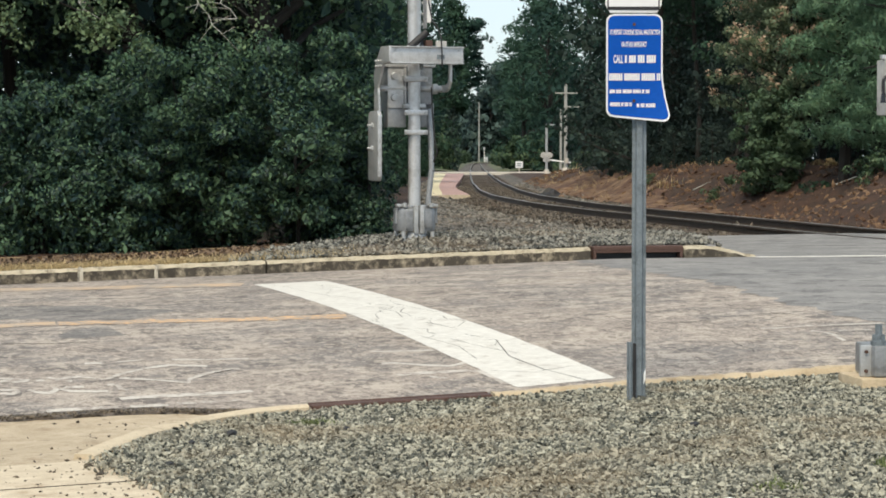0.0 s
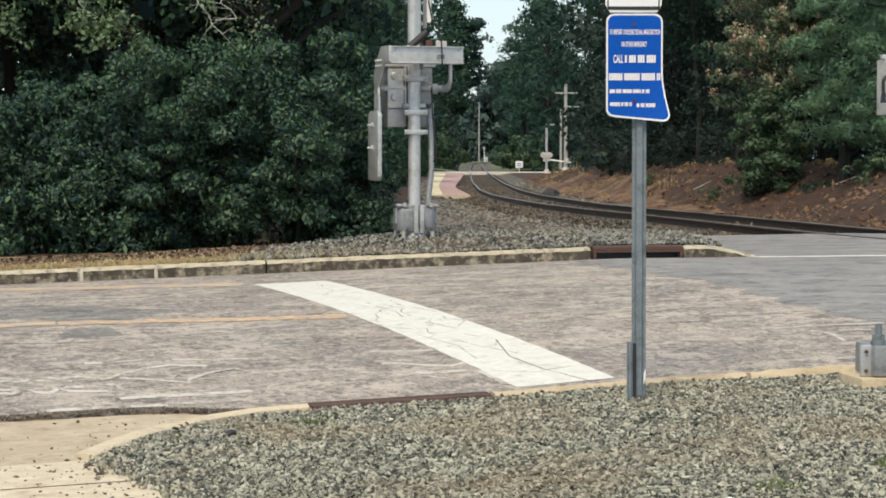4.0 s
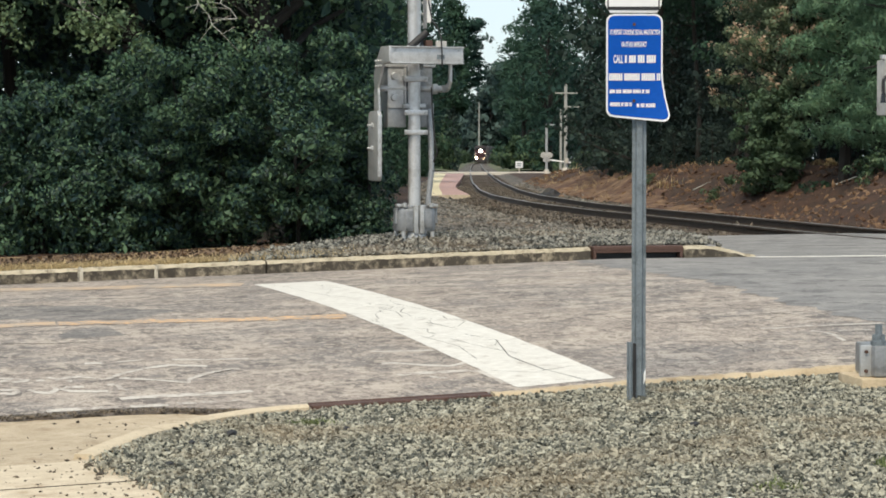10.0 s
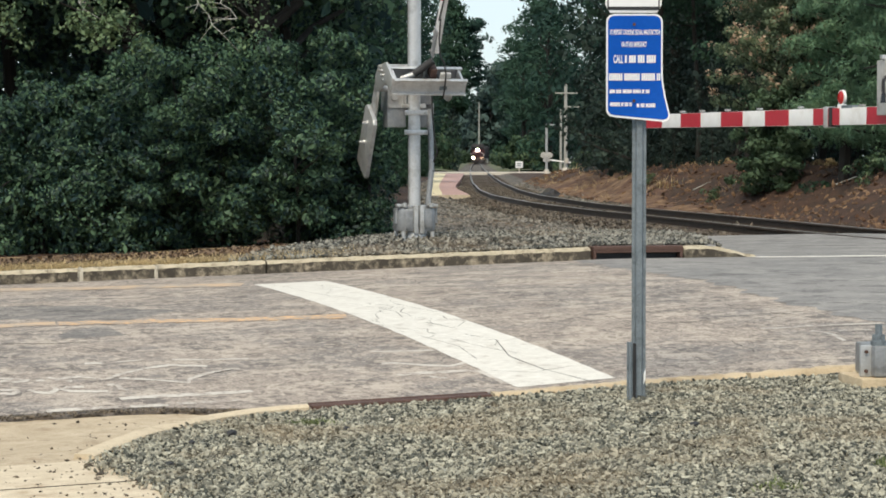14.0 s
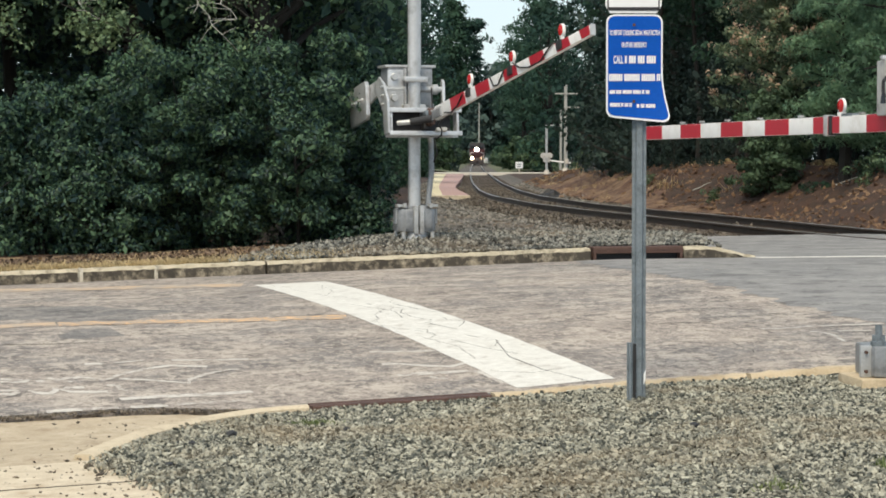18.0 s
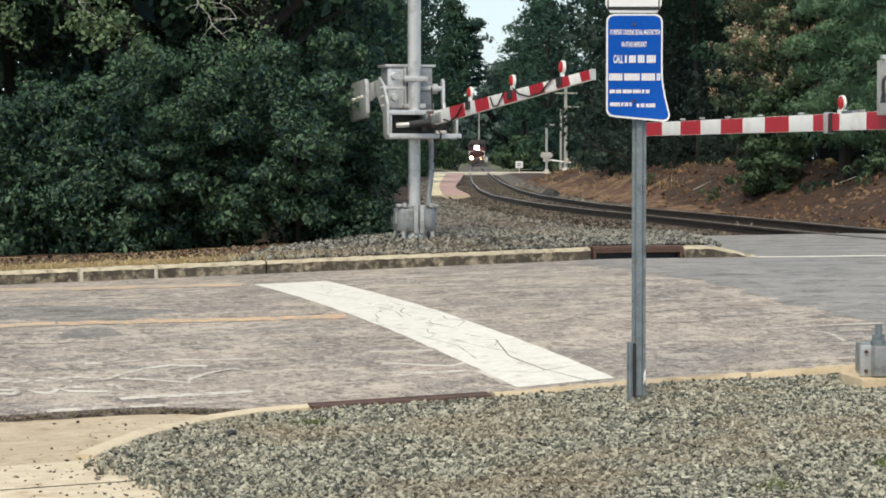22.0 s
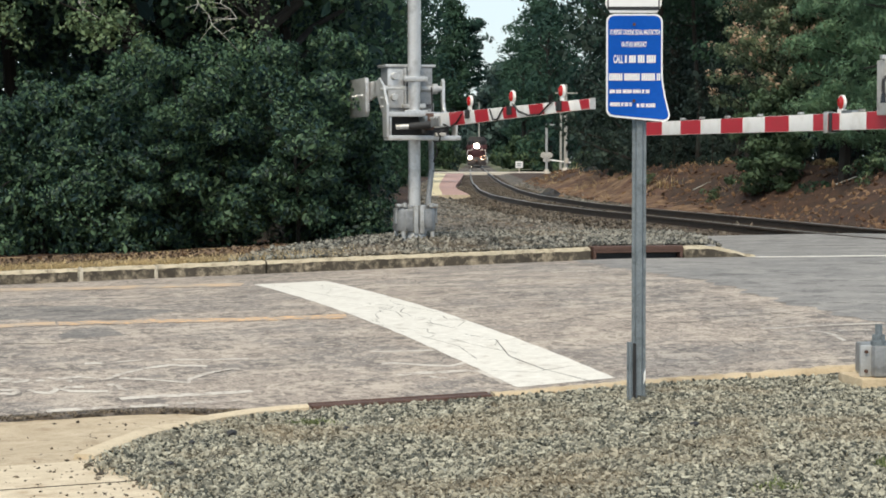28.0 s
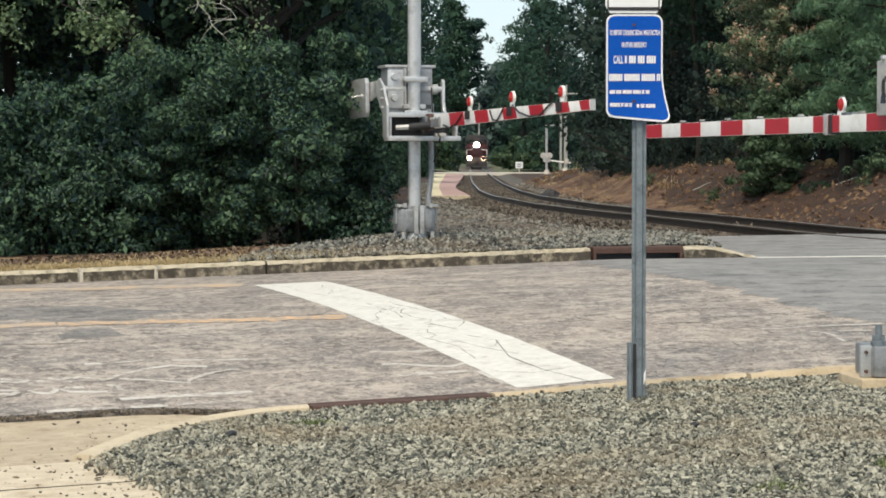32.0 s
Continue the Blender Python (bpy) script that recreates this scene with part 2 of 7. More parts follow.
# Leaf colour darkened for deep wood shade; the dark ivy uses it too.
M_SHADE_LEAF = mat("shade_dark_leaf", (0.014, 0.032, 0.027), (0.034, 0.066, 0.050), 0.7, 0.5, 5, 0.0, island=0.2, trans=0.2)
M_LEAF = mat("broad_leaf", (0.025, 0.056, 0.042), (0.060, 0.122, 0.072), 0.7, 0.35, 4, 0.0, island=0.2, spec=0.18, trans=0.3)
M_LEAF_PALE = mat("pale_leaf", (0.06, 0.11, 0.055), (0.205, 0.295, 0.15), 0.6, 0.5, 4, 0.0, island=0.6, trans=0.35)
M_LEAF_BROWN = mat("seed_head_brown", (0.42, 0.285, 0.20), (0.70, 0.53, 0.39), 0.65, 0.8, 5, 0.0, island=0.6, trans=0.3)
M_PINE = mat("pine_needles", (0.020, 0.050, 0.032), (0.055, 0.115, 0.062), 0.7, 0.5, 5, 0.0, island=0.2, trans=0.25)
M_CEDAR = mat("cedar_needles", (0.045, 0.085, 0.05), (0.12, 0.20, 0.105), 0.7, 0.5, 5, 0.0, island=0.25, trans=0.3)
M_PINE_SOFT = mat("soft_pine_needles", (0.13, 0.25, 0.157), (0.26, 0.42, 0.25), 0.75, 0.5, 5, 0.0, island=0.2, trans=0.4)
M_RUBBLE = mat("bank_rubble", (0.055, 0.032, 0.021), (0.25, 0.165, 0.11), 0.95, 3, 30, 0.4, island=0.9)
M_LEAF_OLIVE = mat("olive_leaf", (0.090, 0.142, 0.088), (0.235, 0.30, 0.178), 0.65, 0.5, 4, 0.0, island=0.35, trans=0.38)
M_LEAF_MID = mat("mid_green_leaf", (0.03, 0.065, 0.034), (0.105, 0.165, 0.075), 0.6, 0.5, 4, 0.0, island=0.5, trans=0.25)
M_LEAF_DIST = mat("dull_green_leaf", (0.015, 0.040, 0.037), (0.036, 0.080, 0.061), 0.75, 0.3, 3, 0.0, island=0.14, spec=0.18, trans=0.3)
# Brighter copy of the dull leaf, sunlight on the gap trees coloured in.
M_LEAF_SUNLIT = mat("sunlit_green_leaf", (0.026, 0.062, 0.048), (0.066, 0.132, 0.088), 0.75, 0.3, 3, 0.0, island=0.2, spec=0.18, trans=0.3)
# Distance haze is mixed into this paler, bluer leaf colour.
M_LEAF_HAZED = mat("hazed_leaf", (0.042, 0.078, 0.074), (0.09, 0.138, 0.122), 0.6, 0.3, 3, 0.0, island=0.4, spec=0.18, trans=0.25)
M_BARK = mat("bark", (0.012, 0.011, 0.010), (0.036, 0.033, 0.029), 0.95, 3, 25, 0.8, stretch=(1, 1, 0.25))
M_GRASS = mat("dry_grass", (0.31, 0.24, 0.12), (0.68, 0.54, 0.31), 0.8, 2, 30, 0.0, island=0.7, trans=0.3)
M_LITTER = mat("dead_leaf", (0.04, 0.026, 0.018), (0.21, 0.15, 0.105), 0.85, 3, 30, 0.0, island=0.9, trans=0.1)
M_FAR_GRASS = mat("rough_green_grass", (0.045, 0.062, 0.030), (0.13, 0.145, 0.07), 0.95, 0.4, 3, 0.6, stain=(0.16, 0.13, 0.085), stain_scale=0.2)
M_WEED = mat("green_weed", (0.09, 0.12, 0.04), (0.24, 0.29, 0.11), 0.7, 4, 30, 0.0, island=0.6, trans=0.3)
M_BRICKPAVE = mat("pink_brick_paving", (0.34, 0.21, 0.19), (0.48, 0.33, 0.30), 0.9, 2, 30, 0.2)
M_PALE = mat("pale_concrete", (0.52, 0.48, 0.42), (0.68, 0.63, 0.55), 0.9, 1, 20, 0.2)
M_TACTILE = mat("yellow_tactile_paving", (0.58, 0.50, 0.31), (0.70, 0.63, 0.44), 0.8, 2, 30, 0.2)
M_CASE = mat("weathered_case_paint", (0.40, 0.395, 0.375), (0.54, 0.53, 0.505), 0.6, 3, 30, 0.15, stain=(0.30, 0.28, 0.25), stain_scale=4)
M_POLE = mat("weathered_pole_timber", (0.28, 0.28, 0.26), (0.42, 0.42, 0.39), 0.9, 2, 20, 0.4, stretch=(1, 1, 0.2))
M_TRAIN = mat("black_locomotive_paint", (0.010, 0.009, 0.010), (0.03, 0.024, 0.026), 0.45, 1.0, 12, 0.05, stain=(0.07, 0.055, 0.05), stain_scale=1.5)
M_TRAINRED = mat("maroon_nose_paint", (0.028, 0.007, 0.009), (0.055, 0.013, 0.017), 0.45, 1.0, 12, 0.05)
M_GLASS = mat("dark_window_glass", (0.01, 0.012, 0.014), (0.02, 0.022, 0.025), 0.08, 1, 10, 0.0)
M_CAR = mat("dark_freight_paint", (0.022, 0.022, 0.026), (0.06, 0.055, 0.06), 0.6, 0.7, 8, 0.1)
M_HEAD = glow("headlight_glow", (1.0, 0.86, 0.68), 300.0)
M_DITCH = glow("ditch_light_glow", (1.0, 0.76, 0.46), 260.0)


# ---- mesh helpers ----
class Geo:
    """Collects vertices and faces of one mesh."""

    def __init__(self):
        self.v, self.f = [], []

    def add(self, vs, fs):
        o = len(self.v)
        self.v += [tuple(p) for p in vs]
        self.f += [tuple(i + o for i in f) for f in fs]
        return self

    def box(self, c, s, m=None):
        x, y, z = s[0] / 2, s[1] / 2, s[2] / 2
        vs = [Vector((a * x, b * y, d * z)) for a in (-1, 1) for b in (-1, 1) for d in (-1, 1)]
        if m is not None:
            vs = [m @ p for p in vs]
        vs = [p + Vector(c) for p in vs]
        return self.add(vs, [(0, 1, 3, 2), (4, 6, 7, 5), (0, 4, 5, 1), (2, 3, 7, 6), (0, 2, 6, 4), (1, 5, 7, 3)])

    def cyl(self, a, b, r0, r1=None, n=12, cap=True):
        a, b = Vector(a), Vector(b)
        r1 = r0 if r1 is None else r1
        q = (b - a).to_track_quat("Z", "Y")
        vs = []
        for p, r in ((a, r0), (b, r1)):
            vs += [p + q @ Vector((r * math.cos(2 * math.pi * i / n), r * math.sin(2 * math.pi * i / n), 0)) for i in range(n)]
        fs = [(i, (i + 1) % n, n + (i + 1) % n, n + i) for i in range(n)]
        if cap:
            fs += [tuple(range(n - 1, -1, -1)), tuple(range(n, 2 * n))]
        return self.add(vs, fs)

    def tube(self, pts, r, n=8):
        for a, b in zip(pts, pts[1:]):
            self.cyl(a, b, r, r, n)
        return self

    def prism(self, outline, axis, lo, hi):
        """A flat outline pushed along an axis: 0 x, 1 y, 2 z."""
        n = len(outline)

        def at(p, h):
            return (h, p[0], p[1]) if axis == 0 else (p[0], h, p[1]) if axis == 1 else (p[0], p[1], h)
        vs = [at(p, lo) for p in outline] + [at(p, hi) for p in outline]
        fs = [(i, (i + 1) % n, n + (i + 1) % n, n + i) for i in range(n)] + [tuple(range(n - 1, -1, -1)), tuple(range(n, 2 * n))]
        return self.add(vs, fs)

    def mesh(self, name, bevel=0.0):
        me = bpy.data.meshes.new(name)
        me.from_pydata(self.v, [], self.f)
        bm = bmesh.new()
        bm.from_mesh(me)
        bmesh.ops.recalc_face_normals(bm, faces=bm.faces)
        if bevel:
            es = [e for e in bm.edges if len(e.link_faces) == 2 and e.calc_face_angle(0) > 0.6]
            bmesh.ops.bevel(bm, geom=es, offset=bevel, segments=2, affect="EDGES", profile=0.6)
        for fc in bm.faces:
            fc.smooth = len(fc.verts) == 4 and not bevel and fc.calc_area() < 0.0
        bm.to_mesh(me)
        bm.free()
        return me


def shade(me, angle=0.7):
    me.shade_smooth()
    me.set_sharp_from_angle(angle=angle)
    return me


def part(name, g, material, parent=None, label="", bevel=0.0, smooth=True):
    me = g.mesh(name, bevel) if isinstance(g, Geo) else g
    me.materials.append(material)
    if smooth:
        shade(me)
    ob = new(name, me)
    if parent is not None:
        ob.parent = parent
    if label:
        ob["label"] = label
    return ob


def thing(name, m, label, category, group="", kind=""):
    ob = new(name)
    ob.matrix_basis = m
    return tagged(ob, label, category, group, kind)


def fastmesh(name, verts, quads, material=None, smooth=False):
    """Mesh from arrays: verts n x 3, quads (or triangles) m x k."""
    verts, quads = np.asarray(verts, dtype=np.float32), np.asarray(quads, dtype=np.int32)
    me = bpy.data.meshes.new(name)
    m, k = quads.shape
    me.vertices.add(len(verts)), me.loops.add(m * k), me.polygons.add(m)
    me.vertices.foreach_set("co", verts.ravel())
    me.loops.foreach_set("vertex_index", quads.ravel())
    me.polygons.foreach_set("loop_start", np.arange(0, m * k, k, dtype=np.int32))
    me.polygons.foreach_set("use_smooth", np.full(m, smooth))
    me.update(calc_edges=True)
    if material:
        me.materials.append(material)
    return me


def sheet(xs, ys, zf, name, material, to_world=None):
    """A grid over xs and ys with heights zf(x, y) (arrays)."""
    X, Y = np.meshgrid(xs, ys)
    if to_world:
        WX, WY = to_world(X, Y)
    else:
        WX, WY = X, Y
    Z = zf(WX, WY)
    nx, ny = len(xs), len(ys)
    i = np.arange(nx * ny).reshape(ny, nx)
    q = np.stack([i[:-1, :-1], i[:-1, 1:], i[1:, 1:], i[1:, :-1]], -1).reshape(-1, 4)
    return fastmesh(name, np.stack([WX, WY, Z], -1).reshape(-1, 3), q, material, True)


# ---- plan ----
CA, SA = math.cos(radians(16.26)), math.sin(radians(16.26))
NEAR, FAR = 14.3, 23.4


def sn(x, y):
    """Along and across the road."""
    return CA * x + SA * y, -SA * x + CA * y


def xy(s, n):
    return CA * s - SA * n, SA * s + CA * n


def sstep(a, b, x):
    t = np.clip((x - a) / (b - a), 0, 1)
    return t * t * (3 - 2 * t)


def edge_near(s):
    sag = 0.033 * sstep(1.95, 3.15, s) * (1 - sstep(4.3, 5.7, s)) + 0.009 * sstep(4.3, 5.7, s) * (1 - sstep(5.9, 7.1, s))
    return np.minimum(-0.15 + 0.0316 * np.maximum(s, -12), 0.40) - sag


def road_edge(s):
    """Where the asphalt ends on the near side: it is broken back along the drive."""
    return NEAR + 0.14 * (1 - sstep(2.1, 2.9, s))


def edge_far(s):
    return np.minimum(0.173 + 0.0275 * np.maximum(s, -12), 0.415)


def road_z(s, n):
    t = np.clip((n - NEAR) / (FAR - NEAR), 0, 1)
    return edge_near(s) * (1 - t) + edge_far(s) * t + 0.10 * 4 * t * (1 - t) * (1 - sstep(8, 14, s))


_ty = np.arange(-40, 901, 1.0)
_tx = np.interp(_ty, [-40, 0, 15, 25, 34, 48, 57, 72, 86, 119, 140, 167, 250, 333, 445, 525, 560, 590, 606, 622, 636, 680, 720, 800, 900],
                [26, 15.5, 11.0, 8.3, 6.1, 4.05, 3.2, 2.35, 2.15, 2.3, 2.5, 2.8, 3.75, 4.95, 6.65, 8.1, 8.9, 10.1, 11.4, 13.1, 14.7, 20.5, 27, 44, 70])
_w = np.hanning(9)
_tx = np.convolve(np.pad(_tx, 4, mode="reflect", reflect_type="odd"), _w / _w.sum(), mode="valid")


def track_x(y):
    return np.interp(y, _ty, _tx)


def rail_z(y):
    return np.interp(y, [0, 45, 60, 110, 900], [0.43, 0.43, 0.37, 0.28, 0.28])


def ground_z(x, y):
    s, n = sn(x, y)
    near = edge_near(s) - 0.015
    far = edge_far(s) + 0.13
    far = far * (1 - sstep(25, 40, n)) + 0.22 * sstep(25, 40, n)
    far = far + 0.10 * sstep(FAR + 0.15, FAR + 1.1, n) * np.exp(-((x + 0.2) ** 2 / 2 / 1.5 ** 2 + (y - 26.2) ** 2 / 2 / 1.2 ** 2))
    td = x - track_x(y)
    far = far + (1.05 - 0.3 * sstep(75, 88, y)) * sstep(2.4, 5.6, td + 0.4 * np.sin(y * 0.21) + 0.25 * np.sin(y * 0.6)) * sstep(27.5, 33, n) * (1 - sstep(115, 165, y))
    lumps = 0.07 * np.sin(x * 2.3 + 1.7 * np.sin(y * 0.9)) + 0.05 * np.sin(y * 1.9 + x * 3.1) + 0.035 * np.sin(x * 5.3 - y * 3.7)
    far = far + lumps * sstep(2.9, 4.2, td) * sstep(30, 36, n) * (1 - sstep(115, 165, y))
    bed = rail_z(y) - 0.27
    k = sstep(1.5, 3.0, np.abs(td))
    far = bed * (1 - k) + far * k
    z = np.where(n < (NEAR + FAR) / 2, near, far)
    road = road_z(s, n) - 0.12
    inside = (n > NEAR - 0.12) & (n < FAR + 0.10)
    apron = (x > 3.1) & (n > FAR - 1) & (td < 2.7) & (y < 33.4)
    z = np.where(apron, np.minimum(z, 0.25), z)
    return np.where(inside, road, z)


def base_z(x, y):
    """The earth sheet: it keeps below the paving, gravel and ballast laid on it."""
    s, n = sn(x, y)
    td = x - track_x(y)
    low = (n < FAR + 2.6) | ((td > -9) & (td < 2.2) & (y < 110) & (x > -1.6))
    return ground_z(x, y) - np.where(low, 0.11, 0.0)


# ---- ground, road, kerbs ----
xs = np.concatenate([-np.geomspace(3000, 26, 14), np.arange(-24, 26.1, 0.5), np.geomspace(28, 3000, 14)])
ys = np.concatenate([[-2500, -600, -150, -40, -10], np.arange(0, 100, 0.5), np.arange(100, 240, 4), np.geomspace(244, 4500, 30)])
tagged(part("ground", sheet(xs, ys, base_z, "ground", M_EARTH), M_EARTH), "bare reddish earth and dirt bank beside the tracks", "ground", kind="structure").data.materials.pop()


def road_map(s, n):
    t = (n - NEAR) / (FAR - NEAR)
    return xy(s, n + (road_edge(s) - NEAR) * (1 - t))


def road_sheet(name, s0, s1, n0, n1, material, lift, label, category, step=0.25, zf=None):
    f = zf or (lambda x, y: road_z(*sn(x, y)) + lift)
    me = sheet(np.linspace(s0, s1, max(2, int((s1 - s0) / step))), np.linspace(n0, n1, max(2, int((n1 - n0) / step))), f, name, material, road_map)
    ob = new(name, me)
    return tagged(ob, label, category, kind="structure")


road_sheet("road", -70, 60, NEAR, FAR, M_ASPHALT, 0.0, "worn brownish grey asphalt road with cracks", "road")
# broken asphalt lip at the drive
ls = np.linspace(-30, 3.4, 240)
rl = np.random.default_rng(8)
re_ = road_edge(ls)
rz_ = road_z(ls, re_)
lip = np.stack([np.stack([*xy(ls, re_), rz_], -1), np.stack([*xy(ls, re_ - 0.03 - 0.06 * rl.random(240)), rz_ - 0.008 - 0.012 * rl.random(240)], -1),
                np.stack([*xy(ls, re_ - 0.055 - 0.045 * rl.random(240)), rz_ - 0.06], -1)], 1).reshape(-1, 3)
tagged(new("road_lip", fastmesh("road_lip", lip, [(3 * i + j, 3 * i + 3 + j, 3 * i + 4 + j, 3 * i + 1 + j) for i in range(239) for j in (0, 1)], M_LIP)),
       "ragged broken asphalt edge above the concrete drive", "road edge", kind="structure")
# newer surface over the crossing, with a ragged edge
g_s, g_n = np.linspace(0, 1, 60), np.linspace(NEAR, FAR, 110)
S_, N_ = np.meshgrid(g_s, g_n)
S_ = (8.2 + 0.06 * np.sin(N_ * 1.7) + 0.05 * np.sin(N_ * 7.1) + 0.05 * np.sin(N_ * 17.3)) * (1 - S_) + 40 * S_
X_, Y_ = xy(S_, N_)
i_ = np.arange(S_.size).reshape(S_.shape)
q_ = np.stack([i_[:-1, :-1], i_[:-1, 1:], i_[1:, 1:], i_[1:, :-1]], -1).reshape(-1, 4)
tagged(new("road_crossing", fastmesh("road_crossing", np.stack([X_, Y_, road_z(S_, N_) + 0.002], -1).reshape(-1, 3), q_, M_ASPHALT_NEW, True)),
       "smoother grey asphalt laid over the level crossing", "road", kind="structure")
AX, AY = np.meshgrid(np.arange(2.9, 16, 0.1), np.arange(24, 33.8, 0.1))
i_ = np.arange(AX.size).reshape(AX.shape)
q_ = np.stack([i_[:-1, :-1], i_[:-1, 1:], i_[1:, 1:], i_[1:, :-1]], -1).reshape(-1, 4)
ok_ = ((sn(AX, AY)[1] > FAR - 0.2) & (AX > 3.2 + 0.05 * (AY - 27)) & (sn(AX, AY)[0] > 10.42 - 0.5 * (AY - 26.2) * (AY > 26.2)) & (AX - track_x(AY) < 2.6) & (AY < 33.6 - 0.5 * np.abs(AX - 6)))
q_ = q_[ok_.ravel()[q_].all(1)]
us_, inv_ = np.unique(q_, return_inverse=True)
AZ = np.maximum(0.408, road_z(*sn(AX, AY)) - 0.002)
tagged(new("road_apron", fastmesh("road_apron", np.stack([AX, AY, AZ], -1).reshape(-1, 3)[us_], inv_.reshape(-1, 4), M_ASPHALT_NEW, True)),
       "grey asphalt apron beside the rails", "road", kind="structure")


def ribbon(name, pts, width, material, label, category, lift=0.006, wob=0.0, group="", slim=1.0):
    """A painted line on the road: pts in road coordinates; slim narrows strokes that run across the road."""
    rnd = random.Random(name + str(pts[0]))
    lanes = max(2, int(width / 0.12) + 1)
    dense = []
    for (a, b), (c, d) in zip(pts, pts[1:]):
        k = max(2, int(math.hypot(c - a, d - b) / 0.15))
        dense += [(a + (c - a) * i / k, b + (d - b) * i / k) for i in range(k)]
    dense.append(pts[-1])
    vs = []
    for i, (s, n) in enumerate(dense):
        a, b = dense[max(i - 1, 0)], dense[min(i + 1, len(dense) - 1)]
        dx, dy = b[0] - a[0], b[1] - a[1]
        h = math.hypot(dx, dy) or 1
        for sg in np.linspace(-1, 1, lanes):
            w = width / 2 + rnd.uniform(-wob, wob)
            s2, n2 = s - dy / h * w * sg * slim, n + dx / h * w * sg
            x, y = xy(s2, n2)
            vs.append((x, y, float(road_z(s2, n2)) + lift))
    me = fastmesh(name, vs, [(lanes * i + j, lanes * i + lanes + j, lanes * i + lanes + j + 1, lanes * i + j + 1) for i in range(len(dense) - 1) for j in range(lanes - 1)], material, True)
    return tagged(new(name, me), label, category, group, "structure")


ribbon("stop_line", [(4.76, 21.68), (4.86, 19.6), (4.92, 18.3), (4.98, 17.0), (5.03, 15.7), (5.085, 14.44)], 0.72, M_WHITE,
       "thick cracked white stop line across the road", "road marking", 0.0025, 0.008)
ribbon("road_patch", [(-9, 19.6), (1.9, 19.7), (2.3, 19.55), (2.62, 19.2), (2.9, 18.95)], 1.15, M_PATCH, "smoother darker asphalt patch with a ragged edge", "road patch", 0.0012, 0.14)
ribbon("road_patch", [(2.14, 18.05), (2.3, 17.98), (2.55, 18.0)], 0.62, M_PATCH, "small darker asphalt patch with a ragged edge", "road patch", 0.0012, 0.1)
ribbon("centre_line", [(2.15, 18.66), (2.9, 18.62), (3.3, 18.5), (4.5, 18.3)], 0.25, M_YELLOW, "worn orange yellow centre line painted on the asphalt", "road marking", 0.003, 0.035, "centre lines")
ribbon("centre_line", [(-30, 18.72), (1.2, 18.74), (2.13, 18.66)], 0.25, M_YELLOW_FAINT, "faded pale length of the yellow centre line", "road marking", 0.003, 0.04, "centre lines")
ribbon("edge_line", [(-30, 22.6), (2.0, 22.45), (3.1, 22.1), (4.3, 21.75)], 0.42, M_YELLOW_FAINT, "faded yellow line near the far kerb", "road marking", 0.003, 0.04)
ribbon("crossing_line", [(10.44, 23.3), (13, 23.2), (18, 23.1)], 0.24, M_WHITE, "white edge line at the level crossing", "road marking", 0.005)
M_CHALK = mat("sprayed_white_marking", (0.50, 0.465, 0.42), (0.68, 0.64, 0.58), 0.9, 9, 50, 0.2, stain=(0.33, 0.285, 0.25), stain_scale=9, stain_at=(0.45, 0.58))
def mark(width, *pts):
    ribbon("survey_mark", pts, width, M_CHALK, "faded white survey marking sprayed on the asphalt", "road marking", 0.0022, 0.012, "survey marks", 0.35)


mark(0.075, (1.93, 15.72), (2.1, 15.51), (2.16, 15.59), (2.27, 15.76), (2.45, 15.95), (2.64, 16.07), (2.9, 15.98))
mark(0.075, (2.21, 15.56), (2.36, 15.49), (2.54, 15.37), (2.65, 15.31), (2.69, 15.47), (2.82, 15.63), (2.96, 15.75), (3.1, 15.82))
mark(0.09, (2.06, 16.26), (2.18, 16.23))
mark(0.05, (2.18, 16.23), (2.5, 16.36))
mark(0.06, (2.7, 16.33), (3.25, 16.24))
mark(0.085, (1.42, 15.81), (1.51, 15.74), (1.6, 15.68), (1.56, 15.61), (1.41, 15.69))
mark(0.08, (1.65, 15.62), (1.7, 15.64))
mark(0.085, (1.74, 15.74), (1.8, 15.59), (1.88, 15.52))
mark(0.085, (1.77, 15.6), (1.9, 15.7), (1.94, 15.66))
mark(0.1, (1.3, 15.38), (1.38, 15.36), (1.47, 15.31), (1.49, 15.23), (1.44, 15.17), (1.36, 15.18))
mark(0.1, (1.56, 15.28), (1.6, 15.17), (1.69, 15.11), (1.74, 15.22), (1.74, 15.33))
mark(0.1, (1.93, 15.27), (1.83, 15.3), (1.78, 15.22), (1.83, 15.13), (2.06, 15.05))
mark(0.1, (2.09, 15.31), (2.16, 15.29), (2.16, 15.1), (2.2, 15.02))
mark(0.105, (2.1, 14.76), (3.01, 14.89))
mark(0.085, (1.59, 14.49), (2.05, 14.47))
mark(0.085, (2.13, 14.47), (2.37, 14.49))
mark(0.075, (2.44, 14.52), (2.64, 14.53), (2.87, 14.59))
mark(0.08, (7.27, 16.13), (7.42, 16.1))
mark(0.05, (7.42, 16.1), (7.67, 16.12), (8.3, 16.05))
mark(0.09, (7.58, 15.88), (7.63, 15.78), (7.66, 15.64), (7.62, 15.46), (7.59, 15.32))
mark(0.05, (7.78, 15.8), (8.03, 15.74))
mark(0.085, (4.11, 15.68), (4.22, 15.66), (4.33, 15.55), (4.48, 15.44), (4.55, 15.4), (4.73, 15.53))
mark(0.1, (4.1, 15.18), (4.31, 15.2), (4.54, 15.17), (4.73, 15.1))
mark(0.09, (4.29, 15.04), (4.4, 14.93))
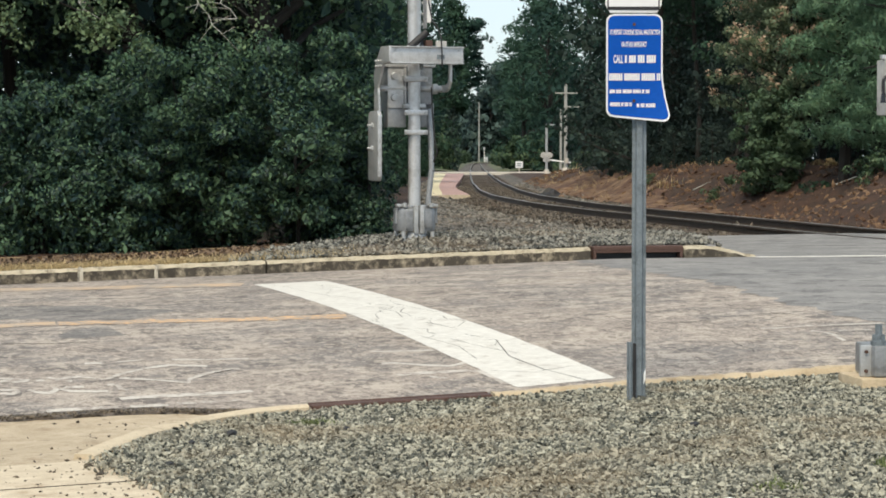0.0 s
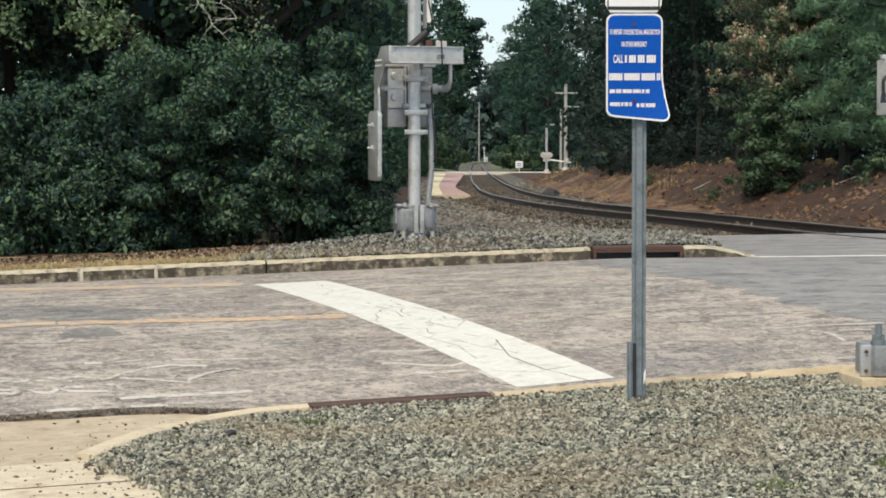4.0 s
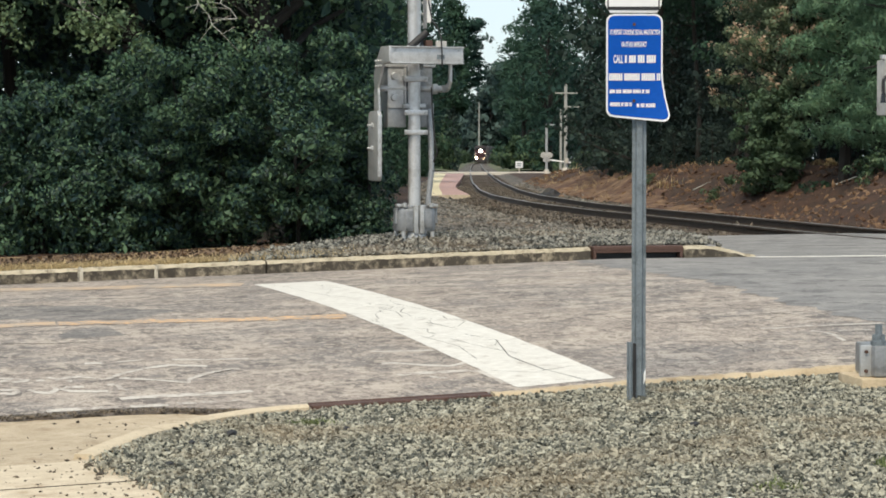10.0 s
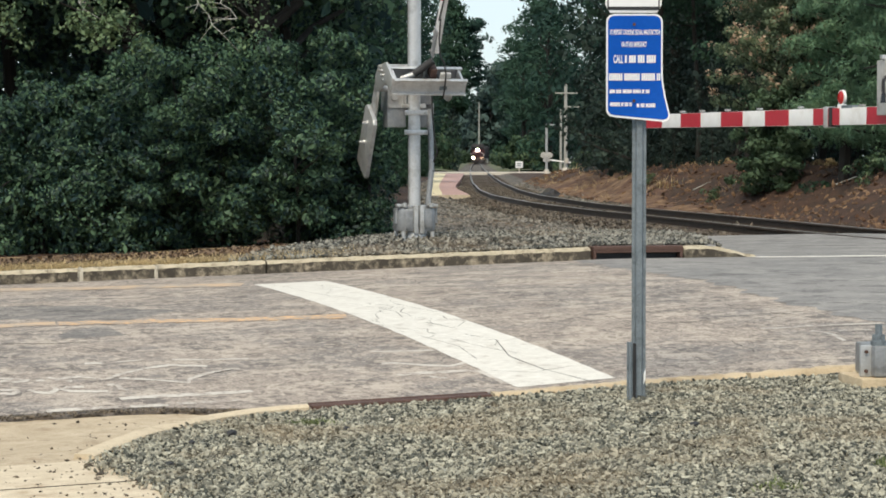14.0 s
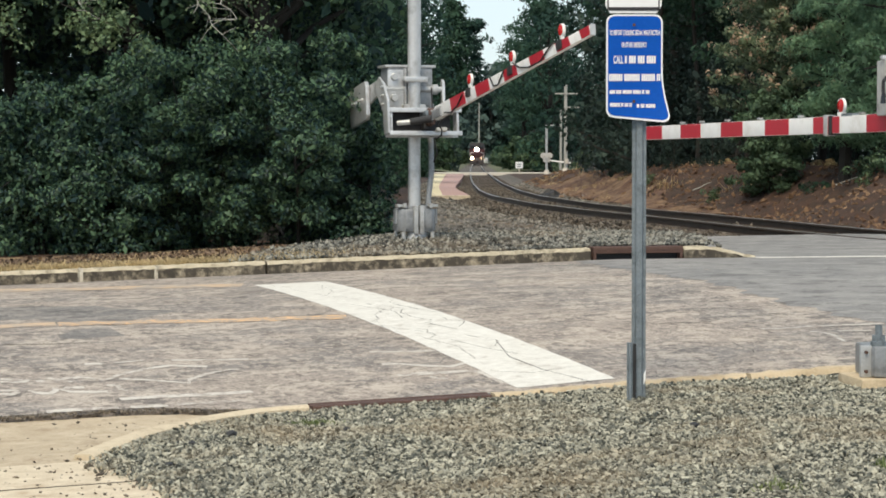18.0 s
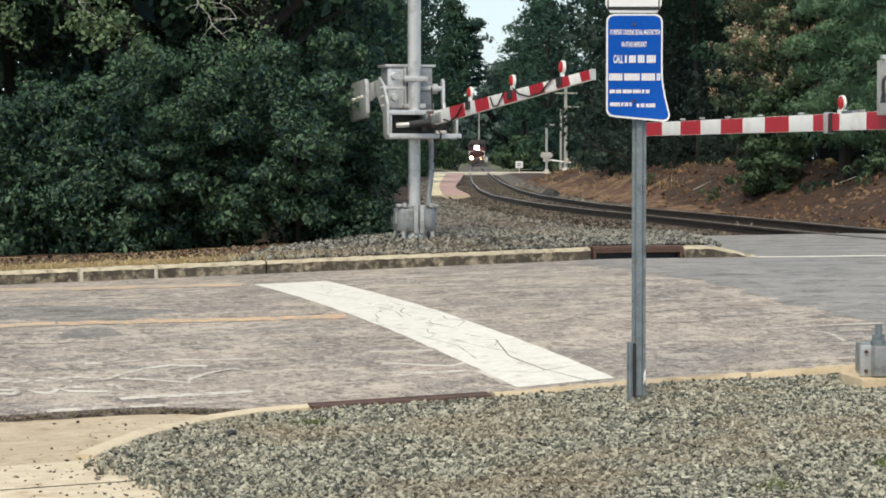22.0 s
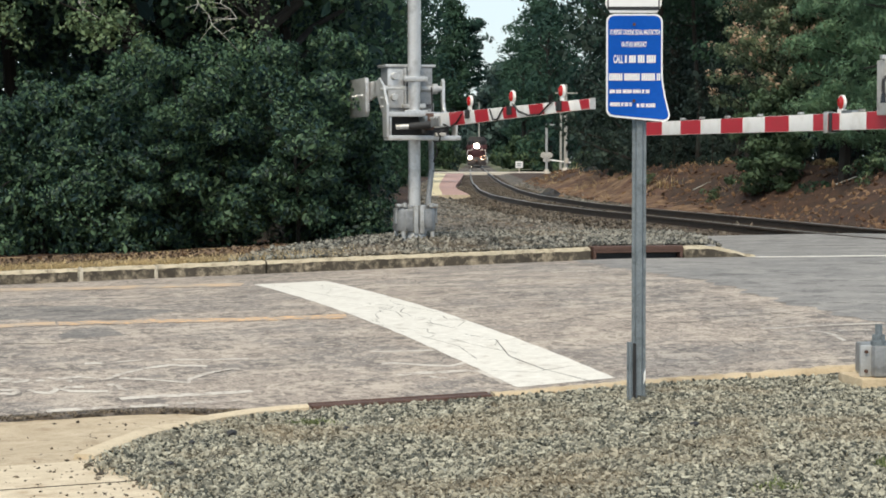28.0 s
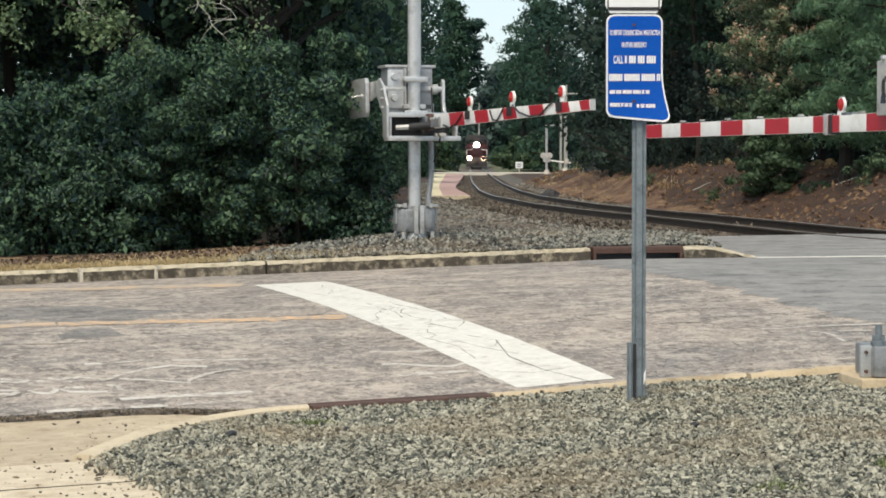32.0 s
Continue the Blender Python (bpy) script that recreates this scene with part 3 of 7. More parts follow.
mark(0.1, (4.66, 15.14), (4.68, 15.0), (4.69, 14.57))
mark(0.05, (4.17, 16.23), (4.66, 16.11))
# cracks
M_CRACK = mat("crack", (0.03, 0.028, 0.026), (0.06, 0.055, 0.05), 0.95, 5, 50, 0.2)
rc = random.Random(5)
for k in range(9):
    s, n = rc.uniform(-1, 10), rc.uniform(14.6, 23)
    pts = [(s, n)]
    along = rc.random() < 0.75
    for _ in range(rc.randint(4, 9)):
        s, n = s + (rc.uniform(0.08, 0.3) if along else rc.uniform(-0.05, 0.05)), n + (rc.uniform(-0.07, 0.07) if along else rc.uniform(0.05, 0.25))
        pts.append((s, min(n, 23.2)))
    ribbon("crack", pts, rc.uniform(0.004, 0.007), M_CRACK, "dark crack in the worn asphalt", "road crack", 0.002, 0.003, "road cracks")
for pts, w in (([(8.18, 20.77), (8.23, 20.14), (8.29, 19.64), (8.41, 19.08)], 0.03), ([(8.39, 18.78), (8.46, 18.17)], 0.03), ([(8.48, 17.08), (8.57, 16.87), (8.55, 16.54)], 0.025),
               ([(6.35, 16.84), (6.6, 16.74), (6.86, 16.68), (7.09, 16.65)], 0.03), ([(7.7, 16.92), (7.76, 16.89), (7.86, 16.78)], 0.06), ([(2.89, 15.66), (3.06, 15.79)], 0.05), ([(1.58, 17.51), (1.94, 17.38), (2.23, 17.37)], 0.035)):
    ribbon("crack", pts, w * 0.42, M_CRACK, "dark crack in the worn asphalt", "road crack", 0.0045, w * 0.2, "road cracks", 0.3)
for pts, w in (([(4.75, 19.2), (4.95, 18.4), (4.9, 18.0)], 0.008), ([(4.98, 17.6), (5.1, 17.1)], 0.008), ([(5.2, 16.4), (5.05, 15.6), (5.1, 15.0), (5.25, 14.4)], 0.009), ([(4.72, 16.9), (4.85, 16.2), (4.8, 15.6)], 0.006), ([(4.6, 20.8), (4.75, 20.0), (4.9, 19.7)], 0.006), ([(5.1, 18.9), (5.25, 18.2)], 0.006), ([(4.75, 15.1), (5.0, 14.9), (5.3, 15.0)], 0.006),
               ([(4.9, 16.6), (5.0, 16.1), (5.15, 15.7)], 0.007)):
    ribbon("crack", pts, w * 0.8, M_CRACK, "dark crack through the white stop line", "road crack", 0.0035, 0.003, "road cracks")


for k in range(14):
    n = rc.uniform(14.7, 21.2)
    s = 5.07 - (n - 14.44) * 0.043 + rc.uniform(-0.3, 0.3)
    pts = [(s, n)]
    for _ in range(rc.randint(3, 6)):
        s, n = min(max(s + rc.uniform(-0.1, 0.1), 4.55), 5.4), n + rc.uniform(0.08, 0.22)
        pts.append((s, n))
    ribbon("crack", pts, rc.uniform(0.003, 0.006), M_CRACK, "fine crack through the white stop line", "road crack", 0.0036, 0.003, "road cracks")


def kerb_piece(s0, s1, n0, n1, zf, top, drop, material, parent, jag=0.007, seed=0, end_drop=0.0):
    """One length of kerb as a worn block between two places along the road."""
    rnd = random.Random(seed)
    k = max(3, int((s1 - s0) / 0.06))
    prof = [(0.0, -drop), (0.0, top - 0.035), (0.03, top), (n1 - n0, top), (n1 - n0, -drop)]
    vs, fs = [], []
    for i in range(k + 1):
        t = i / k
        s = s0 + (s1 - s0) * t
        base = float(zf(s))
        sink = end_drop * max(0, (t - 0.3) / 0.7) ** 1.5
        for dn, h in prof:
            x, y = xy(s, n0 + dn + rnd.uniform(-jag, jag) * 0.6)
            vs.append((x, y, base + (h - sink if h > 0 else h) + rnd.uniform(-jag, jag) * (h > 0)))
    m = len(prof)
    for i in range(k):
        for j in range(m - 1):
            fs.append((i * m + j, (i + 1) * m + j, (i + 1) * m + j + 1, i * m + j + 1))
    fs += [tuple(range(m)), tuple(reversed(range(k * m, k * m + m)))]
    g = Geo().add(vs, fs)
    ob = part("kerb_block", g, material, parent)
    # Faces that point up take the paler top material; sides stay darker.
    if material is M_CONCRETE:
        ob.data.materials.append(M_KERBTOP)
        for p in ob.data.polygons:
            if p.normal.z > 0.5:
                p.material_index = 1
    return ob


far_kerb = tagged(new("kerb_far"), "worn grey concrete kerb with dark stains and joints", "kerb", kind="structure")
stops = [-34, -31, -28, -25, -22, -19, -16, -13, -10, -7, -4, -1.2, 1.6, 2.93, 3.72, 4.885, 8.53]
for k, (a, b) in enumerate(zip(stops, stops[1:])):
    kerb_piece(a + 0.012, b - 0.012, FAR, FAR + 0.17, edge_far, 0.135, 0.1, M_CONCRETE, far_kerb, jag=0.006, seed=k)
for s in (2.93, 3.72):
    kerb_piece(s - 0.028, s + 0.028, FAR - 0.002, FAR + 0.165, edge_far, 0.133, 0.1, M_MORTAR, far_kerb, jag=0.015, seed=int(s * 9))
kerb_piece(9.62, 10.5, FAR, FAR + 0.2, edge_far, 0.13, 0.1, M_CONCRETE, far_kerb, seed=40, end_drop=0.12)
# drain inlet in the far kerb
inlet = thing("drain_inlet", Matrix.Identity(4), "rusty iron kerb inlet hood over a dark drain opening", "drain")
zi = float(edge_far(9.1))
mi = pose(*xy(9.08, FAR + 0.09), zi, 0, 0, 16.26)
inlet.matrix_basis = mi
part("hood", Geo().box((0, 0, 0.115), (1.06, 0.2, 0.05)).box((0, 0.085, 0.0), (1.06, 0.03, 0.2)), M_IRON, inlet, bevel=0.012)
part("front_lip", Geo().box((0, -0.085, 0.095), (1.06, 0.022, 0.06)), M_IRON, inlet, bevel=0.006)
# Solid black block stands for the shade inside the opening.
part("opening", Geo().box((0, 0.03, 0.02), (1.0, 0.06, 0.13)), M_BLACK, inlet, "dark drain opening")
part("cheek", Geo().box((-0.51, -0.02, 0.04), (0.03, 0.15, 0.1)), M_IRON, inlet, bevel=0.005)
part("cheek", Geo().box((0.51, -0.02, 0.04), (0.03, 0.15, 0.1)), M_IRON, inlet, bevel=0.005)

near_kerb = tagged(new("kerb_near"), "low sandy concrete kerb flush with the gravel", "kerb", kind="structure")
for k, (a, b) in enumerate(((4.5, 6.3), (6.33, 9.3), (9.33, 12.3))):
    kerb_piece(a, b, NEAR - 0.13, NEAR - 0.01, edge_near, 0.012, 0.15, M_KERB_NEAR, near_kerb, seed=60 + k)
near_inlet = thing("drain_inlet", pose(*xy(3.87, NEAR - 0.08), float(edge_near(3.87)), 0, -1.8, 16.26), "dark rusty iron drain frame along the road edge", "drain")
part("frame", Geo().box((0, 0.02, -0.05), (1.22, 0.13, 0.12)), M_IRON, near_inlet, bevel=0.012)
part("lip", Geo().box((0, 0.09, 0.0), (1.22, 0.03, 0.03)), M_IRON, near_inlet, bevel=0.006)

# curved kerb and concrete apron at the drive
BEND = [(-0.86, 14.47), (-1.00, 14.44), (-1.15, 14.35), (-1.36, 14.04), (-1.53, 13.70), (-1.70, 13.28), (-1.80, 12.90), (-1.87, 12.60), (-1.92, 12.38)]
vs, fs = [], []
for i, (x, y) in enumerate(BEND):
    a, b = Vector(BEND[max(i - 1, 0)]), Vector(BEND[min(i + 1, len(BEND) - 1)])
    d = (b - a).normalized()
    nx, ny = d.y, -d.x
    z = float(ground_z(np.array(x), np.array(y)))
    t = i / (len(BEND) - 1)
    h = 0.022 * (1 - t) + 0.014
    for o, dz in ((-0.01, -0.1), (0.0, h - 0.014), (0.02, h), (0.115, h - 0.003), (0.14, -0.1)):
        vs.append((x + nx * o, y + ny * o, z + dz))
m5 = 5
fs = [(i * m5 + j, (i + 1) * m5 + j, (i + 1) * m5 + j + 1, i * m5 + j + 1) for i in range(len(BEND) - 1) for j in range(4)]
fs += [tuple(range(5)), tuple(reversed(range(len(vs) - 5, len(vs))))]
tagged(part("kerb_bend", Geo().add(vs, fs), M_KERB_BEND), "curved tan concrete kerb round the gravel corner", "kerb", kind="structure")

drive = tagged(new("pavement"), "tan concrete drive apron and pavement slabs with loose grit", "pavement", kind="structure")


# apron strip against the road, then two rows of slabs
me = sheet(np.linspace(-14, 3.3, 60), np.linspace(12.35, NEAR + 0.34, 20), lambda x, y: edge_near(sn(x, y)[0]) - 0.05 + 0.026 * sstep(13.8, 14.55, sn(x, y)[1]) + 0.02 * sstep(13.4, 12.4, sn(x, y)[1]), "apron", None, xy)
part("apron", me, M_APRON, drive)
for k, (n0, n1) in enumerate(((11.475, 12.335), (9.5, 11.445))):
    for a, b in ((-6, -1.02), (-1.0, 2.6)):
        me = sheet(np.linspace(a, b, 8), np.linspace(n0, n1, 4), lambda x, y: edge_near(sn(x, y)[0]) - 0.022 + 0.0 * y, "slab", None, xy)
        part("slab", me, M_SLAB, drive)


# ---- gravel and ballast ----
def stones(name, px, py, size, material, label, category, rng, zf=ground_z, sink=0.25, spread=0.45, flat=0.85, tip=1.0, block=False):
    """Crushed stones, each a skewed block of its own."""
    k = len(px)
    if block:
        octa = np.array([(a, b, c) for a in (-1, 1) for b in (-1, 1) for c in (-1, 1)], float) * 0.86
        tris = np.array([(0, 1, 3), (0, 3, 2), (4, 6, 7), (4, 7, 5), (0, 4, 5), (0, 5, 1), (2, 3, 7), (2, 7, 6), (0, 2, 6), (0, 6, 4), (1, 5, 7), (1, 7, 3)])
    else:
        octa = np.array([(1, 0, 0), (-1, 0, 0), (0, 1, 0), (0, -1, 0), (0, 0, 1), (0, 0, -1)], float) * 1.35
        tris = np.array([(0, 2, 4), (2, 1, 4), (1, 3, 4), (3, 0, 4), (2, 0, 5), (1, 2, 5), (3, 1, 5), (0, 3, 5)])
    r = size * np.minimum(np.exp(rng.normal(0, spread, k)), 2.0) * 0.5
    v = (octa[None] + rng.uniform(-0.3, 0.3, (k, len(octa), 3))) * np.stack([rng.uniform(0.8, 1.55, k), rng.uniform(0.6, 1.1, k), rng.uniform(0.45, 1.0, k) * flat], -1)[:, None]
    ax = rng.normal(0, 1, (k, 4)) * np.array([1, tip, tip, 1])
    ax /= np.linalg.norm(ax, axis=1)[:, None]
    w, x, y, z = ax.T
    R = np.stack([np.stack([1 - 2 * (y * y + z * z), 2 * (x * y - z * w), 2 * (x * z + y * w)], -1),
                  np.stack([2 * (x * y + z * w), 1 - 2 * (x * x + z * z), 2 * (y * z - x * w)], -1),
                  np.stack([2 * (x * z - y * w), 2 * (y * z + x * w), 1 - 2 * (x * x + y * y)], -1)], 1)
    v = np.einsum("kij,kvj->kvi", R, v * 0.8) * r[:, None, None]
    pz = zf(px, py) + r * (0.55 - sink)
    v += np.stack([px, py, pz], -1)[:, None]
    q = (np.arange(k)[:, None, None] * len(octa) + tris[None]).reshape(-1, 3)
    return tagged(new(name, fastmesh(name, v.reshape(-1, 3), q, material)), label, category, kind="stuff")


def inside_bend(x, y):
    bx = np.interp(y, [9, 10.2, 10.8, 11.0, 11.27, 11.48, 11.72, 11.95, 12.19, 12.56, 12.78, 13.28, 13.70, 14.04, 14.37, 14.46], [-0.5, -1.1, -1.30, -1.34, -1.45, -1.55, -1.70, -1.82, -1.86, -1.85, -1.79, -1.67, -1.50, -1.33, -1.12, -0.84])
    return x > bx


rng = np.random.default_rng(3)
# bed of the near gravel
gx, gy = np.linspace(-2.2, 9, 113), np.linspace(-4, 17, 160)
X, Y = np.meshgrid(gx, gy)
keep = inside_bend(X, Y) & (sn(X, Y)[1] < NEAR - 0.10)


def masked(name, X, Y, Z, keep, material):
    ny, nx = X.shape
    i = np.arange(nx * ny).reshape(ny, nx)
    q = np.stack([i[:-1, :-1], i[:-1, 1:], i[1:, 1:], i[1:, :-1]], -1).reshape(-1, 4)
    q = q[keep.ravel()[q].all(1)]
    used, inv = np.unique(q, return_inverse=True)
    P = np.stack([X, Y, Z], -1).reshape(-1, 3)[used]
    return fastmesh(name, P, inv.reshape(-1, 4), material, True)


tagged(new("gravel_bed", masked("gravel_bed", X, Y, ground_z(X, Y) - 0.006, keep, M_GRAVEL_BED)), "grey crushed gravel verge in front of the road", "gravel", kind="structure")
for count, size, spread, flat, block in ((62000, 0.0210, 0.36, 0.6, True), (44000, 0.0130, 0.3, 0.7, False)):
    px, py = rng.uniform(-2.0, 3.4, count), rng.uniform(9.9, 15.3, count)
    ok = inside_bend(px + rng.normal(0, 0.05, count), py) & (sn(px, py)[1] < NEAR - 0.11 + rng.normal(0, 0.02, count))
    ok &= np.abs(px) < 0.2 * py + 0.1
    stones("gravel", px[ok], py[ok], size, M_STONE, "loose grey crushed stone with tan and rusty pieces", "gravel", rng, spread=spread, flat=flat, tip=0.55, block=block)
# grit strewn over the drive
px, py = rng.uniform(-2.9, -0.9, 1300), rng.uniform(10.2, 14.0, 1300)
ok = ~inside_bend(px, py) & (px > -2.7)
wgt = rng.random(len(px)) < np.exp(-np.maximum(0, (np.interp(py, [10.2, 12, 14], [-1.1, -1.9, -1.3]) - px)) * 3.0)
px, py = px[ok & wgt], py[ok & wgt]
stones("loose_grit", px, py, 0.0145, M_GRIT, "dark loose stones strewn on the concrete", "gravel", rng, zf=lambda x, y: edge_near(sn(x, y)[0]) - 0.022, sink=0.3, flat=0.6, tip=0.15)

px, py = rng.uniform(-2.9, -0.9, 170), rng.uniform(10.2, 14.0, 170)
ok = ~inside_bend(px, py) & (rng.random(170) < np.exp(-np.maximum(0, np.interp(py, [10.2, 12, 14], [-1.1, -1.9, -1.3]) - px) * 2.2))
stones("loose_grit", px[ok], py[ok], 0.021, M_GRIT, "dark loose stones strewn on the concrete", "gravel", rng, zf=lambda x, y: edge_near(sn(x, y)[0]) - 0.022, sink=0.2, flat=0.55, tip=0.15)
s_ = rng.uniform(0.6, 3.3, 2200)
n_ = road_edge(s_) - 0.03 + rng.normal(0, 0.035, 2200)
px, py = xy(s_, n_)
stones("edge_crumbs", px, py, 0.014, M_GRIT, "dark and pale crumbs along the broken asphalt edge", "gravel", rng, zf=lambda x, y: road_z(*sn(x, y)) - 0.008, sink=0.35, spread=0.3, flat=0.6)

# ballast round the track and the far gate
gy = np.concatenate([np.arange(23, 60, 0.4), np.arange(60, 120, 1.5), np.arange(120, 760, 8)])
gt = np.linspace(0, 1, 26)
T, Y = np.meshgrid(gt, gy)
left = np.interp(Y, [23, 26, 30, 45, 70, 100, 760], [-1.9, -1.5, -1.6, -1.3, -0.6, -0.4, -0.4])
left = np.where(Y > 100, track_x(Y) - 2.6, left)
X = left + (track_x(Y) + 2.5 - left) * T
s_, n_ = sn(X, Y)
keep = (n_ > FAR + 0.19) & ~((X > 3.5) & (Y < 33.0))
tagged(new("ballast_bed", masked("ballast_bed", X, Y, ground_z(X, Y) + 0.012, keep, M_BALLAST_BED)), "grey brown railway ballast beside the track", "ballast", kind="structure")
k = 46000
py = 31 + 52 * rng.random(k) ** 1.5
lf = np.interp(py, [23, 26, 30, 45, 70, 100], [-1.8, -1.5, -1.6, -1.3, -0.6, -0.4])
px = lf + (track_x(py) + 2.4 - lf) * rng.random(k)
s_, n_ = sn(px, py)
ok = (n_ > FAR + 0.2) & ~((px > 3.45) & (py < 33.2)) & (px < track_x(py) + 2.3) & (np.abs(px - track_x(py)) > 0.85) & (np.abs(px) < 0.2 * py + 0.15) & (rng.random(k) < 0.62)
px, py = px[ok], py[ok]
def on_ballast(x, y):
    return ground_z(x, y) - 0.01


near_ = py > 35 - 4 * rng.random(len(py))
px, py = px[near_], py[near_]
stones("ballast", px, py, 0.05, M_BALLAST, "loose grey and rusty railway ballast stones", "ballast", rng, zf=on_ballast)
# finer stone round the far gate, up to the back of the kerb
def kerb_fill(x, y):
    s, n = sn(x, y)
    w = sstep(FAR + 0.16, FAR + 1.0, n)
    return np.maximum(ground_z(x, y) + 0.014, (edge_far(s) + 0.126) * (1 - w) + (ground_z(x, y) + 0.014) * w)


tagged(new("ballast_fill", sheet(np.linspace(4.2, 8.6, 40), np.linspace(FAR + 0.166, FAR + 1.05, 8), kerb_fill, "ballast_fill", M_BALLAST_BED, xy)),
       "grey stone chips filled in behind the kerb", "ballast", kind="structure")
k = 50000
s_, n_ = rng.uniform(2.6, 11.2, k), FAR + 0.15 + 12.5 * rng.random(k) ** 1.35
px, py = xy(s_, n_)
edge_ = np.interp(py, [24.5, 25.6, 26.3, 27.5, 30, 36], [-2.2, -1.75, -0.9, -1.2, -1.4, -1.4])
ok = (px > edge_ + rng.normal(0, 0.08, k)) & ~((px > 3.3) & (n_ > FAR + 0.6)) & (np.abs(px - track_x(py)) > 0.85) & ((px < 3.15) | (py > 33.4)) & (py < 36 - 3 * rng.random(k)) & (np.abs(px) < 0.2 * py) & ~((s_ > 8.55) & (n_ < FAR + 0.24))
px, py = px[ok], py[ok]
stones("ballast", px, py, 0.029, M_BALLAST_FINE, "fine grey stone ballast round the gate foot", "ballast", rng, zf=lambda x, y: kerb_fill(x, y) + 0.018 * sstep(FAR + 0.3, FAR + 2.0, sn(x, y)[1]), sink=0.15)
k = 27000
py = 31 + 80 * rng.random(k) ** 1.3
off_ = rng.uniform(-2.2, 2.2, k)
ok = (np.abs(np.abs(off_) - 0.7525) > 0.1) & ~((py < 33.4) & (track_x(py) + off_ > 3.0))
py, off_ = py[ok], off_[ok]
px = track_x(py) + off_
stones("ballast", px, py, 0.056, M_BALLAST_RUST, "ballast stones heaped round the rails and sleepers", "ballast", rng, zf=lambda x, y: rail_z(y) - 0.175 - 0.10 * sstep(1.15, 2.1, np.abs(x - track_x(y))))
k = 11000
py = 40 + 90 * rng.random(k)
px = track_x(py) + rng.uniform(-3.4, 2.6, k)
tdd = np.abs(px - track_x(py))
ok = (tdd > 0.9) | ((tdd < 0.62) & (rng.random(k) < 0.6))
px, py = px[ok], py[ok]
stones("ballast", px, py, 0.07, M_BALLAST, "loose grey and rusty ballast stones along the rails", "ballast", rng, zf=on_ballast)

tagged(new("verge", sheet(np.arange(-40, 7.2, 0.25), np.linspace(FAR + 0.168, FAR + 3.4, 14), ground_z, "verge", M_VERGE, xy)),
       "brown earth verge with leaf litter behind the kerb", "verge", kind="structure")

# ---- track ----
track = thing("railway_track", Matrix.Identity(4), "curved single railway track with worn rails on dark sleepers", "railway track", kind="structure")
RP = [(-0.068, 0.0), (-0.068, 0.012), (-0.012, 0.03), (-0.012, 0.12), (-0.036, 0.132), (-0.036, 0.158), (-0.03, 0.165), (0.03, 0.165), (0.036, 0.158), (0.036, 0.132), (0.012, 0.12), (0.012, 0.03), (0.068, 0.012), (0.068, 0.0)]
ry = np.concatenate([np.arange(-5, 130, 1.0), np.arange(130, 800, 6.0)])
rx = track_x(ry)
tan_ = np.gradient(rx, ry)
for side in (-1, 1):
    vs = []
    for x, y, d in zip(rx, ry, tan_):
        h = math.hypot(1, d)
        nx, ny = 1 / h, -d / h
        for o, z in RP:
            vs.append((x + nx * (side * 0.7525 + o), y + ny * (side * 0.7525 + o), float(rail_z(y)) - 0.165 + z))
    m = len(RP)
    quads = [(i * m + j, i * m + j + 1, (i + 1) * m + j + 1, (i + 1) * m + j) for i in range(len(ry) - 1) for j in range(m - 1)]
    body = [q for k2, q in enumerate(quads) if k2 % (m - 1) not in (5, 6, 7)]
    head = [q for k2, q in enumerate(quads) if k2 % (m - 1) in (5, 6, 7)]
    ob = part("rail", fastmesh("rail", vs, body), M_RAIL, track, "rusty brown steel rail")
    ob2 = part("rail_head", fastmesh("rail_head", vs, head), M_RAILTOP, ob, "polished running surface")
tie = Geo().box((0, 0, 0), (2.6, 0.23, 0.16)).mesh("sleeper", 0.012)
tie.materials.append(M_TIE)
y = 24.0
rt = random.Random(9)
while y < 190:
    d = (float(track_x(y + 0.5)) - float(track_x(y - 0.5)))
    ob = new("sleeper", tie)
    ob.parent = track
    ob.matrix_basis = pose(float(track_x(y)) + rt.uniform(-0.03, 0.03), y, float(rail_z(y)) - 0.165 - 0.075, rt.uniform(-1, 1), rt.uniform(-0.5, 0.5), -math.degrees(math.atan(d)) + rt.uniform(-1, 1))
    y += 0.53 if y < 90 else 0.8
for sd in (-1, 1):
    FT, FY_ = np.meshgrid(np.linspace(2.15, 14, 14), np.concatenate([np.arange(209, 330, 6.0), np.arange(330, 780, 15.0)]))
    FX = track_x(FY_) + sd * FT
    tagged(new("far_verge", masked("far_verge", FX, FY_, ground_z(FX, FY_) + 0.03 + 0.12 * np.clip(FT - 2.4, 0, 1.5), FT > 0, M_FAR_GRASS)), "rough green grass beside the distant line", "verge", kind="structure")
# platform of pink paving and the far level crossing
plat = thing("platform", Matrix.Identity(4), "low pink brick paving platform with a yellow tactile edge", "platform", kind="structure")
ROWS = [(78, -0.40, -0.02, 0.93), (85, -0.42, -0.06, 0.80), (92, -0.45, -0.12, 0.62), (100, -0.48, -0.18, 0.56), (110, -0.53, -0.18, 0.66), (125, -0.60, -0.1, 0.90), (150, -0.72, 0.05, 1.25), (188, -0.9, 0.25, 1.75)]


def strip(i, j, top):
    g = Geo()
    for a, b in zip(ROWS, ROWS[1:]):
        g.add([(a[i], a[0], top), (a[j], a[0], top), (b[j], b[0], top), (b[i], b[0], top), (a[i], a[0], 0.0), (a[j], a[0], 0.0), (b[j], b[0], 0.0), (b[i], b[0], 0.0)],
              [(0, 1, 2, 3), (0, 4, 5, 1), (1, 5, 6, 2), (3, 7, 4, 0)])
    return g


